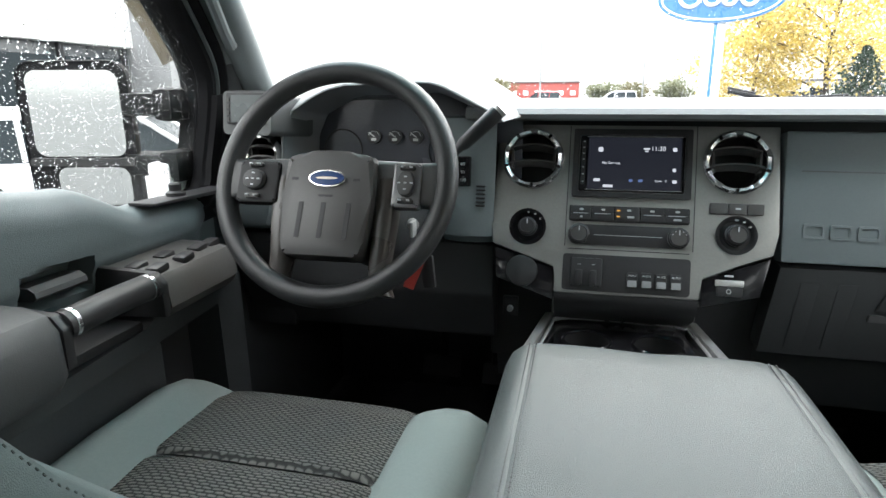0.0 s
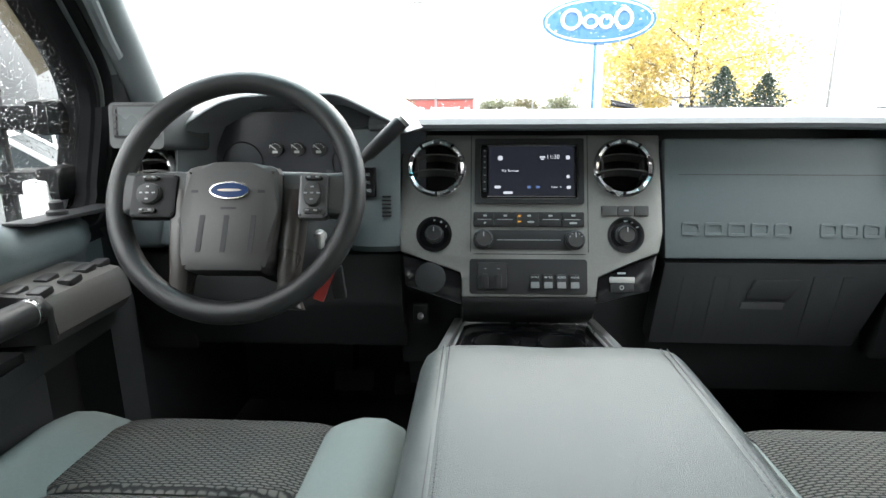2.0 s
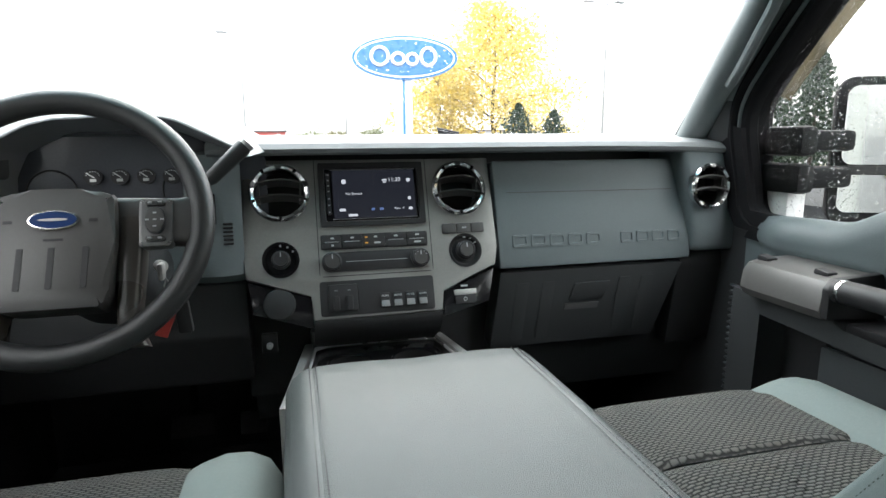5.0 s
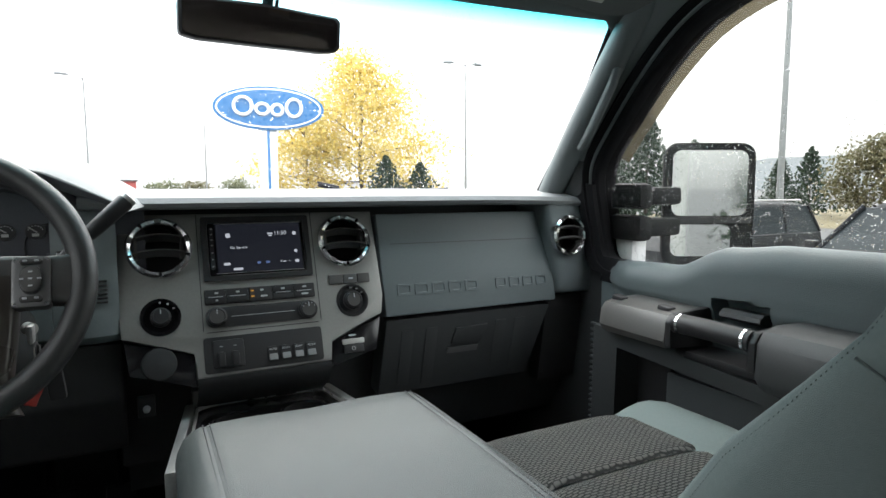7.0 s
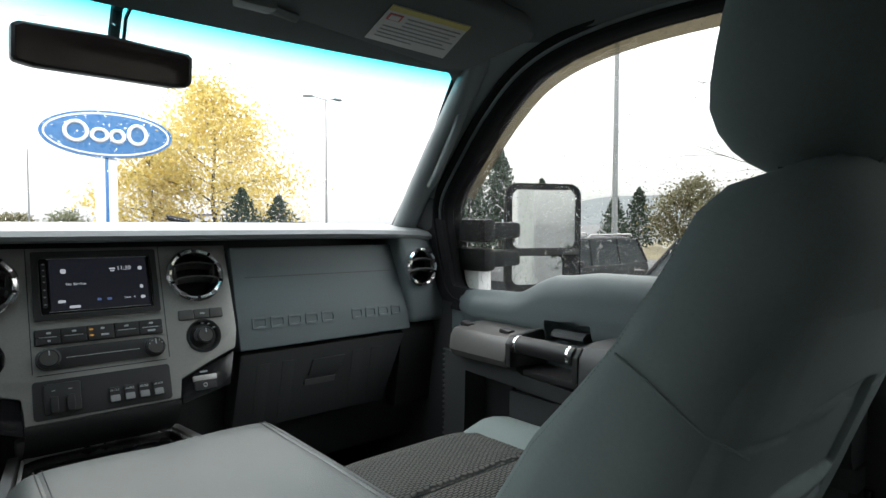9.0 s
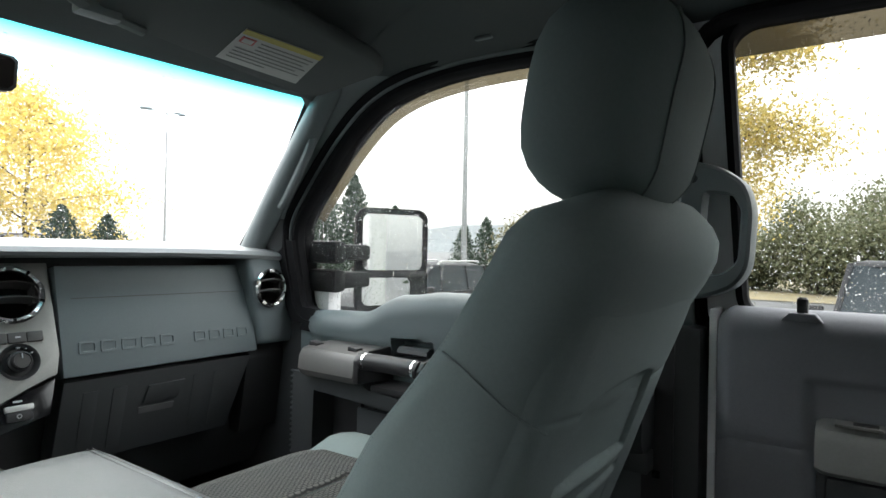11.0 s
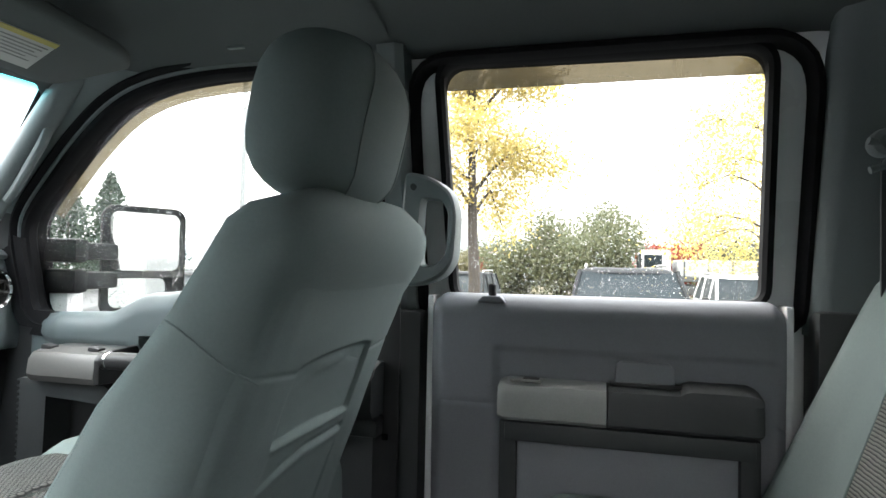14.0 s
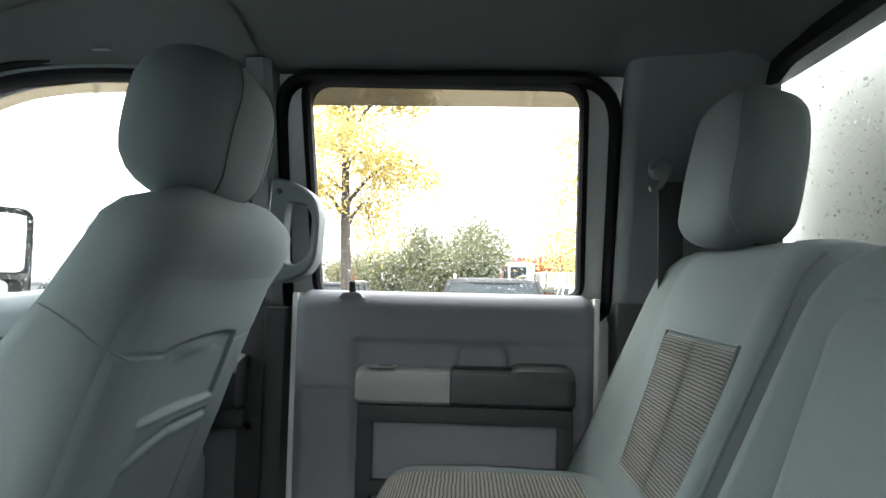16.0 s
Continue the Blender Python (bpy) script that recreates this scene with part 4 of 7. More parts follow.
skin(bm, [[STACK_AT @ Vector((x, y, z)) for y, z in ((-0.004, -0.186), (-0.003, -0.193), (0.004, -0.203), (0.030, -0.222), (0.09, -0.235))] for x in (-0.126, -0.06, 0.0, 0.06, 0.124)], closed=False)
part("lower_lip", bm, UNDER, dash, "panel edge turned under, black for its shade")
part("side_pocket", plate(STACK_AT, [(-0.128, -0.200), (-0.128, -0.140), (-0.243, -0.106), (-0.236, -0.165)], 0.001, 0.02, 0.002), GLOSS, dash, "dark gloss side pocket")
part("side_pocket", plate(STACK_AT, [(0.128, -0.196), (0.224, -0.172), (0.240, -0.105), (0.128, -0.148)], 0.001, 0.02, 0.002), GLOSS, dash, "dark gloss side pocket")
for s in (-1, 1):
    round_vent(VENTS[0 if s < 0 else 1], 0.057)

# head unit
hu = new("head_unit")
hu.parent = dash
hu["label"] = "black double-height radio with a lit touch screen"
bm = bmesh.new()
o, q = rect(-0.104, 0.104, -0.001, 0.126, 0.003, 2), rect(-0.092, 0.092, 0.010, 0.114, 0.003, 2)
skin(bm, [[(u, 0.0, v) for u, v in o], [(u, -0.012, v) for u, v in o], [(u, -0.012, v) for u, v in grown(q, 0.003)], [(u, -0.004, v) for u, v in q]], cap=False)
bm.transform(UNIT_AT)
part("bezel", bm, BLACK, hu, "matt black bezel")
part("face", plate(UNIT_AT, q, 0.007, 0.003, 0.001), GLOSS, hu)
part("display", plate(UNIT_AT, rect(-0.077, 0.086, 0.0145, 0.1115), 0.0078), SCREEN, hu, "dark lit touch display")
for z in (0.103, 0.092, 0.081, 0.070, 0.055, 0.042, 0.028):
    part("side_key", plate(UNIT_AT, rect(-0.0870, -0.0835, z - 0.0012, z + 0.0012), 0.0076), MARK, hu)
part("key_pad", plate(UNIT_AT, rect(-0.0895, -0.0815, 0.022, 0.106, 0.003, 2), 0.0074), BLACK, hu)
for text, size, x, z, mt in (("11:30", 0.0115, 0.046, 0.0905, LIT), ("No Service", 0.0072, -0.036, 0.0635, LIT), ("View", 0.0060, 0.048, 0.0315, LIT), ("<", 0.0075, 0.0605, 0.0315, LIT)):
    words(text, size, at_face(UNIT_AT, x, z, 0.0082), mt, hu, "screen_print")
for x, z, w, h, mt in ((-0.055, 0.0885, 0.009, 0.009, LIT), (0.0745, 0.0895, 0.0075, 0.0075, LIT), (0.0745, 0.052, 0.006, 0.0065, LIT), (0.0755, 0.031, 0.008, 0.006, LIT), (0.0, 0.0315, 0.007, 0.005, LITBLUE), (0.017, 0.0315, 0.008, 0.005, LITBLUE), (-0.060, 0.0315, 0.012, 0.0055, LIT), (-0.040, 0.0205, 0.018, 0.005, LIT), (0.026, 0.0905, 0.011, 0.003, LIT), (0.026, 0.0862, 0.007, 0.0025, LIT)):
    part("icon", plate(UNIT_AT, rect(x - w / 2, x + w / 2, z - h / 2, z + h / 2, min(w, h) * 0.3, 2), 0.0083), mt, hu)
for z in (0.0135, 0.1125):
    bm = boxes(((0.004, -0.0075, z), (0.168, 0.0012, 0.0008)))
    bm.transform(UNIT_AT)
    part("screen_edge", bm, SILVER, hu)

# climate row: five keys, then a long strip between two knobs
climate = new("climate_control")
climate.parent = dash
climate["label"] = "black climate control panel with keys and two knobs"
part("key_bed", plate(STACK_AT, rect(-0.106, 0.104, -0.052, -0.023, 0.003, 2), 0.008, 0.004), BLACK, climate)
xs = (-0.1045, -0.0665, -0.0255, 0.0195, 0.0615, 0.1025)
for i in range(5):
    if i == 2:
        part("key", plate(STACK_AT, rect(xs[i] + 0.001, xs[i + 1] - 0.001, -0.0512, -0.0235, 0.004, 2), 0.0115, 0.0, 0.001), BLACK, climate)
        continue
    for z0, z1 in ((-0.0505, -0.0382), (-0.0368, -0.0242)):
        part("key", plate(STACK_AT, rect(xs[i] + 0.001, xs[i + 1] - 0.001, z0, z1, 0.001, 1), 0.0110, 0.0, 0.001), BLACK, climate)
    part("key_line", plate(STACK_AT, rect(xs[i] + 0.006, xs[i + 1] - 0.006, -0.0380, -0.0370), 0.0113), MARK, climate)
for x, z, w in ((-0.084, -0.0305, 0.007), (-0.0455, -0.0305, 0.007), (-0.084, -0.0445, 0.005), (0.040, -0.0305, 0.008), (0.083, -0.0300, 0.008), (0.083, -0.0445, 0.014), (0.0, -0.0305, 0.007), (0.003, -0.0425, 0.013)):
    part("key_mark", plate(STACK_AT, rect(x - w / 2, x + w / 2, z - 0.0018, z + 0.0018, 0.001, 1), 0.0119), MARK, climate)
for z in (-0.0310, -0.0420):
    part("indicator_lamp", plate(STACK_AT, rect(-0.0215, -0.0155, z - 0.0013, z + 0.0013), 0.0122), AMBER, climate, "amber indicator lamp")
part("strip", plate(STACK_AT, rect(-0.106, 0.104, -0.0955, -0.058, 0.016, 5), 0.008, 0.004, 0.001), BLACK, climate)
part("strip_line", plate(STACK_AT, rect(-0.060, 0.060, -0.0772, -0.0762), 0.0084), MARK, climate)


def knob(parent, m, r, h, material, cap_material, label=""):
    bm = bmesh.new()
    n = 40
    prof = [(r * 1.0, 0.0), (r * 1.0, h * 0.35), (r * 0.86, h * 0.45), (r * 0.84, h), (r * 0.74, h * 1.06), (r * 0.70, h * 0.98)]
    rings = []
    for q, k in prof:
        rings.append([m @ Vector((q * (1 - 0.03 * (i % 2)) * math.cos(2 * math.pi * i / n), -k, q * (1 - 0.03 * (i % 2)) * math.sin(2 * math.pi * i / n))) for i in range(n)])
    skin(bm, rings, cap=False)
    k = part("knob", bm, material, parent, label)
    bm = bmesh.new()
    bm.faces.new([bm.verts.new(m @ Vector((r * 0.71 * math.cos(2 * math.pi * i / 28), -h * 0.985, r * 0.71 * math.sin(2 * math.pi * i / 28)))) for i in range(28)])
    part("cap", bm, cap_material, k)
    bm = bmesh.new()
    box(bm, (0, -h * 1.03, r * 0.45), (r * 0.09, h * 0.12, r * 0.45))
    bm.transform(m)
    part("pointer", bm, MARK, k)
    return k


for x, z in ((-0.0865, -0.0757), (0.086, -0.0768)):
    knob(climate, at_face(STACK_AT, x, z, 0.008), 0.0190, 0.014, BLACK, HUBM, "ribbed black knob")
for i in range(5):
    a = math.pi * (0.15 + 0.7 * i / 4)
    part("arc_mark", plate(STACK_AT, rect(0.086 + 0.0125 * math.cos(a) - 0.001, 0.086 + 0.0125 * math.cos(a) + 0.001, -0.0768 + 0.0125 * math.sin(a) - 0.001, -0.0768 + 0.0125 * math.sin(a) + 0.001), 0.0222), MARK, climate)

# dished knobs either side
for s, r in ((-1, 0.018), (1, 0.0195)):
    dial = new("rotary_switch" if s < 0 else "lighter_socket")
    dial.parent = dash
    bm = bmesh.new()
    m = at_face(STACK_AT, s * 0.1815, -0.0665, 0.0065)
    prof = [(0.0345, 0.0015), (0.0345, -0.0015), (0.031, 0.0), (0.026, 0.008), (0.0, 0.009)]
    rings = [[m @ Vector((max(q, 1e-4) * math.cos(2 * math.pi * i / 36), h, max(q, 1e-4) * math.sin(2 * math.pi * i / 36))) for i in range(36)] for q, h in prof]
    skin(bm, rings, cap=False)
    part("dish", bm, GLOSS if s < 0 else BLACK, dial, "round black dish")
    knob(dial, m @ Matrix.Translation((0, 0.004, 0)), r, 0.020, BLACK, HUBM if s > 0 else BLACK)
    for i in range(3):
        a = radians((35, 62, 90)[i])
        part("dial_mark", plate(STACK_AT, rect(s * 0.1815 + 0.0275 * math.cos(a) - 0.0016, s * 0.1815 + 0.0275 * math.cos(a) + 0.0016, -0.0665 + 0.0275 * math.sin(a) - 0.001, -0.0665 + 0.0275 * math.sin(a) + 0.001), 0.0072), MARK, dial)
words("12V", 0.005, at_face(STACK_AT, 0.1815, -0.0400, 0.0068), MARK, dash, "socket_print")

# button strip on the passenger's side of the stack
strip = new("button_strip")
strip.parent = dash
for i, (a, b) in enumerate(((0.1365, 0.1655), (0.1665, 0.1965), (0.1975, 0.2245))):
    part("button", plate(STACK_AT, rect(a, b, -0.0305, -0.0105, 0.002, 2), 0.010, 0.0, 0.0015), HUBM, strip)
part("button_mark", plate(STACK_AT, rect(0.178, 0.187, -0.0215, -0.0185), 0.0104), MARK, strip)

# accessory switch panel
aux = new("accessory_panel")
aux.parent = dash
aux["label"] = "black accessory switch panel with four rocker switches"
part("panel", plate(STACK_AT, rect(-0.113, 0.109, -0.180, -0.113, 0.006, 3), 0.0075, 0.004, 0.001), BLACK, aux)
for i in range(4):
    x = 0.0105 + i * 0.0248
    rocker = part("rocker", plate(STACK_AT, rect(x - 0.0092, x + 0.0092, -0.1690, -0.1420, 0.0015, 1), 0.0105, 0.0, 0.0012), BLACK, aux)
    bm = bmesh.new()
    prism(bm, [(-0.1685, 0.0105), (-0.1685, 0.0165), (-0.156, 0.0115)], x - 0.0078, x + 0.0078, "x", 0.0008)
    for v in bm.verts:
        v.co.y, v.co.z = -v.co.z, v.co.y
    bm.transform(STACK_AT)
    part("rocker_tip", bm, mat("dull pale plastic", (0.13, 0.13, 0.13), 0.5), rocker, "pale rocker tip")
    words("AUX%d" % (i + 1), 0.0058, at_face(STACK_AT, x, -0.1478, 0.0109), MARK, rocker)
part("brake_controller", plate(STACK_AT, rect(-0.098, -0.042, -0.172, -0.120, 0.003, 2), 0.010, 0.0, 0.002), BLACK, aux, "black trailer brake slider")
for x in (-0.083, -0.058):
    part("slider", plate(STACK_AT, rect(x - 0.006, x + 0.006, -0.170, -0.142, 0.002, 1), 0.016, 0.0, 0.002), BLACK, aux)
    part("slider_mark", plate(STACK_AT, rect(x - 0.003, x + 0.003, -0.1325, -0.1315), 0.0104), MARK, aux)

# socket pocket on the passenger's side, power port on the driver's
usb = new("usb_socket")
usb.parent = dash
part("plate", plate(STACK_AT, rect(0.151, 0.197, -0.1565, -0.1455, 0.001, 1), 0.006, 0.0, 0.001), SILVER, usb, "silver socket plate")
part("body", plate(STACK_AT, rect(0.153, 0.195, -0.174, -0.1575, 0.002, 1), 0.006, 0.0, 0.001), BLACK, usb)
bm = bmesh.new()
tube(bm, [STACK_AT @ Vector((0.1725 + 0.0035 * math.cos(2 * math.pi * i / 16), -0.0065, -0.1655 + 0.0035 * math.sin(2 * math.pi * i / 16))) for i in range(16)], 0.0009, 6, closed=True)
part("jack_ring", bm, SILVER, usb)
part("slot", plate(STACK_AT, rect(0.166, 0.181, -0.140, -0.1365, 0.001, 1), 0.0022), MARK, usb)
bm = bmesh.new()
lathe(bm, [(0.030, 0.0), (0.028, 0.004), (0.020, 0.006), (0.0, 0.007)], at_face(STACK_AT, -0.188, -0.150, 0.001) @ pose(0, 0, 0, 90), 28)
part("power_port_cover", bm, UNDER, dash, "round black port cover")

# passenger end pod with its vent
bm = bmesh.new()
rings = []
for z, k, xl, xr in ((1.779, 0.75, 0.674, 0.755), (1.776, 0.9, 0.674, 0.775), (1.766, 0.98, 0.674, 0.795), (1.750, 1.0, 0.678, 0.812), (1.70, 1.0, 0.688, 0.828), (1.64, 1.0, 0.700, 0.842), (1.58, 1.0, 0.712, 0.852), (1.55, 0.99, 0.718, 0.856), (1.540, 0.96, 0.720, 0.857), (1.536, 0.90, 0.721, 0.856)):
    y0 = 1.094 + (1.0 - k) * 0.10 + max(0, 1.75 - z) * -0.02
    rings.append([(xl - 0.004, 1.22, z), (xl - 0.002, y0 + 0.030, z), (xl, y0 + 0.014, z), (xl + 0.005, y0 + 0.005, z), (xl + 0.014, y0 + 0.001, z), (0.745, y0, z), (xr - 0.034, y0, z), (xr - 0.016, y0 + 0.003, z), (xr - 0.006, y0 + 0.010, z), (xr, y0 + 0.03, z), (xr + 0.003, 1.22, z)])
END_VENTS = {1: pose(0.742, 1.091, 1.684, -2, 0, 3), -1: pose(-0.690, 1.052, 1.698, -2, 0, -3)}
for s in (1, -1):
    bm = bmesh.new()
    skin(bm, [[(s * x, y, z) for x, y, z in r] for r in rings])
    bm = cut(bm, rod(END_VENTS[s], 0.045 if s > 0 else 0.034, -0.05, 0.065))
    part("end_pod", bm, SOFT, dash, "dark moulded end pod", angle=60)
    # pod's lower part: its fade into shade is given as black colour
    bm = bmesh.new()
    prism(bm, [(1.13, 1.535), (1.12, 1.50), (1.15, 1.30), (1.22, 1.30), (1.22, 1.535)], s * 0.70, s * 0.850, "x", 0.006)
    part("end_pod_foot", bm, UNDER, dash, "lower end panel, black for the shade below")
round_vent(END_VENTS[1], 0.051)
round_vent(END_VENTS[-1], 0.038)

# ---- driver side: hood, cluster, column panel ----
ARCH = [(-0.655, 1.660), (-0.648, 1.735), (-0.626, 1.783), (-0.586, 1.808), (-0.557, 1.823), (-0.520, 1.833), (-0.430, 1.840), (-0.347, 1.836), (-0.325, 1.829), (-0.290, 1.811), (-0.230, 1.779), (-0.215, 1.765)]


def arch(k):
    """A point of the hood's rim at 0 to 1."""
    seg = [math.dist(a, b) for a, b in zip(ARCH, ARCH[1:])]
    d = k * sum(seg)
    for i, s in enumerate(seg):
        if d <= s or i == len(seg) - 1:
            a, b = ARCH[i], ARCH[i + 1]
            return lerp(a[0], b[0], d / s), lerp(a[1], b[1], d / s)
        d -= s


bm = bmesh.new()
rows, lining = [], []
for i in range(49):
    x, z = arch(i / 48)
    cx, cz = -0.44, 1.70
    def inn(g, cx=cx, cz=cz, x=x, z=z):
        d = Vector((x - cx, z - cz))
        d = d * (1 - g / d.length)
        return cx + d.x, cz + d.y
    a, b, c = inn(0.012), inn(0.022), inn(0.034)
    lining.append([(a[0], 1.036, a[1]), (b[0], 1.08, b[1]), (c[0], 1.166, c[1])])
    rim = [(inn(g)[0], y, inn(g)[1]) for g, y in ((0.0105, 1.033), (0.0075, 1.034), (0.002, 1.043), (-0.009, 1.062), (-0.021, 1.10), (-0.032, 1.15))]
    rows.append([(a[0], 1.036, a[1])] + rim + [
                 (inn(-0.036)[0], 1.20, max(inn(-0.034)[1], 1.74)), (inn(-0.010)[0], 1.34, max(inn(0.02)[1], 1.72)), (x, 1.50, 1.70)])
skin(bm, rows, closed=False)
part("cluster_hood", bm, DASHTOP, dash, "pale grey instrument hood")
bm = bmesh.new()
skin(bm, lining, closed=False)
part("hood_lining", bm, mat("pale grey hood lining", (0.21, 0.215, 0.225), 0.6, bump=0.2, bscale=900, var=0.05), dash)
cluster = new("instrument_cluster")
cluster.parent = dash
cluster["label"] = "dark instrument cluster with small gauges behind glass"
bm = bmesh.new()
prism(bm, [(-0.66, 1.60), (-0.20, 1.60), (-0.20, 1.78), (-0.30, 1.84), (-0.58, 1.84), (-0.66, 1.78)], 1.150, 1.20, "y")
part("face", bm, mat("smoked cluster face", (0.065, 0.067, 0.078), 0.22, var=0.1, coat=0.3), cluster)
bezel = resample([(-0.640, 1.660), (-0.634, 1.735), (-0.600, 1.778), (-0.570, 1.796), (-0.540, 1.800), (-0.420, 1.801), (-0.390, 1.795), (-0.345, 1.765), (-0.322, 1.735), (-0.318, 1.660)], 60)
bm = bmesh.new()
skin(bm, [[(x, y, z) for x, z in grown(bezel, d)] for y, d in ((1.152, 0.045), (1.140, 0.030), (1.137, 0.003), (1.140, 0.0), (1.151, -0.002))], cap=False)
part("bezel", bm, mat("grey cluster bezel", (0.075, 0.077, 0.084), 0.5, var=0.06), cluster, angle=50)
for dx, dz in ((-0.565, 1.70), (-0.345, 1.70)):
    bm = bmesh.new()
    tube(bm, [(dx + 0.040 * math.cos(2 * math.pi * i / 40), 1.1475, dz + 0.040 * math.sin(2 * math.pi * i / 40)) for i in range(40)], 0.0014, 6, closed=True)
    part("dial_ring", bm, BLACK, cluster)
for x in (-0.497, -0.4535, -0.410, -0.367):
    m = pose(x, 1.146, 1.727, -10)
    gauge = part("gauge", plate(m, superring(0, 0, 0.015, 0.014, 2, 24), 0.002), BLACK, cluster)
    bm = bmesh.new()
    for k in range(7):
        a = radians(20 + 140 * k / 6)
        box(bm, (0.011 * math.cos(a), -0.0035, 0.010 * math.sin(a)), (0.0026, 0.001, 0.0014), 0, 2, pose(0, 0, 0, 0, -math.degrees(a) + 90))
    bm.transform(m)
    part("scale", bm, MARK, gauge)
    bm = bmesh.new()
    box(bm, (-0.004, -0.0045, 0.003), (0.016, 0.001, 0.0018), 0, 2, pose(0, 0, 0, 0, 35))
    box(bm, (0.0, -0.0035, -0.006), (0.010, 0.001, 0.005))
    bm.transform(m)
    part("needle", bm, SILVER, gauge)
part("indicator_lamp", boxes(((-0.300, 1.145, 1.695), (0.006, 0.002, 0.006))), GREEN, cluster)
# panel beside the column with shift readout and slits, knee panels
bm = bmesh.new()
rows = []
for i in range(9):
    x = lerp(-0.345, -0.246, i / 8)
    b = 0.012 * ((i - 4) / 4) ** 2
    rows.append([(x, 1.16, 1.775), (x, 1.115 + b, 1.765), (x, 1.105 + b, 1.70), (x, 1.090 + b, 1.60), (x, 1.085 + b, 1.545), (x, 1.10 + b, 1.53), (x, 1.16, 1.525)])
skin(bm, rows, closed=False)
part("column_side_panel", bm, SOFT, dash, "grey panel beside the column")
bm = boxes(((-0.312, 1.094, 1.668), (0.044, 0.016, 0.056), 0.003, 2, pose(0, 0, 0, -6)))
part("shift_readout", bm, GLOSS, dash)
for i, t in enumerate(("80", "90", "100")):
    words(t, 0.0085, pose(-0.304, 1.0845, 1.683 - i * 0.0150, -6), MARK, dash, "scale_print")
for i in range(6):
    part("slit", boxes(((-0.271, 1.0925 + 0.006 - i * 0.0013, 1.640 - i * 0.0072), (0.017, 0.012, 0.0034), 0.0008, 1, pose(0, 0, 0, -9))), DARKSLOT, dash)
bm = bmesh.new()
prism(bm, [(1.20, 1.66), (1.10, 1.66), (1.095, 1.545), (1.12, 1.535), (1.20, 1.53)], -0.80, -0.345, "x", 0.006)
part("driver_panel", bm, SOFT, dash, "grey lower driver panel")
bm = bmesh.new()
prism(bm, [(1.20, 1.53), (1.11, 1.525), (1.105, 1.42), (1.16, 1.31), (1.30, 1.26), (1.60, 1.26), (1.60, 1.5)], -0.80, -0.246, "x", 0.008)
part("knee_panel", bm, UNDER, dash, "charcoal knee panel")
bm = bmesh.new()
lathe(bm, [(0.017, 0.0), (0.017, 0.004), (0.012, 0.006)], pose(-0.675, 1.095, 1.588, 90), 24)
part("lamp_switch", bm, BLACK, dash)
part("dimmer", boxes(((-0.625, 1.094, 1.588), (0.024, 0.012, 0.042), 0.003)), HUBM, dash)
bm = bmesh.new()
lathe(bm, [(0.0065, 0.0), (0.006, 0.008), (0.003, 0.010)], pose(-0.212, 1.115, 1.395, 90), 16)
part("release_button", bm, MARK, dash, "small white round button")
part("button_plate", boxes(((-0.212, 1.122, 1.398), (0.030, 0.012, 0.040), 0.003)), BLACK, dash)
part("lower_centre", boxes(((0, 1.26, 1.36), (0.52, 0.16, 0.20), 0.01)), UNDER, dash)

# small screen pod by the driver's pillar
pod = thing("gauge_screen", "small dark tuner screen in a grey dash pod", "screen", at=(0, 0, -0.036))
bm = bmesh.new()
rings = []
m = pose(-0.685, 1.0, 1.802, -6, 0, -12) @ Matrix.Scale(0.91, 4)
for d, k in ((0.0, 0.92), (-0.006, 1.0), (0.05, 1.0), (0.13, 0.95)):
    rings.append([m @ Vector((u * k, d, v * k)) for u, v in rect(-0.062, 0.062, -0.046, 0.040, 0.012, 4)])
skin(bm, [rings[1], rings[2], rings[3]])
# darker grey than the dash vinyl, to put the housing's shade into its colour
part("housing", bm, ENDM, pod)
part("frame", plate(m, rect(-0.050, 0.050, -0.026, 0.036, 0.004, 2), 0.010, 0.0, 0.002), BLACK, pod)
part("display", plate(m, rect(-0.036, 0.046, -0.022, 0.031), 0.011), mat("dull grey screen", (0.085, 0.097, 0.097), 0.3), pod, "dull grey display")
for i in range(4):
    part("key", plate(m, rect(-0.047, -0.040, -0.02 + i * 0.013, -0.012 + i * 0.013), 0.0115), HUBM, pod)

# ---- steering wheel and column ----
WHEEL_AT = pose(-0.446, 0.815, 1.699, -25)
HUB_AT = WHEEL_AT @ Matrix.Translation((0.011, 0.012, -0.015))
sw = thing("steering_wheel", "black steering wheel with grey hub and four spokes", "steering wheel", at=(0, 0, -0.026))


def wheel_pts(r, n=64):
    return [WHEEL_AT @ Vector((r * math.cos(2 * math.pi * i / n), 0, r * math.sin(2 * math.pi * i / n))) for i in range(n)]


bm = bmesh.new()
tube(bm, wheel_pts(0.1725, 72), 0.0165, 14, closed=True)
part("rim", bm, WHEELM, sw, "grained black rim")


def hub_plate(outline, y0, y1, bevel=0.006):
    bm = bmesh.new()
    prism(bm, outline, y0, y1, "y", bevel)
    bm.transform(HUB_AT)
    return bm


SPOKEM = mat("dark bronze spoke plastic", (0.042, 0.037, 0.033), 0.3, var=0.08)
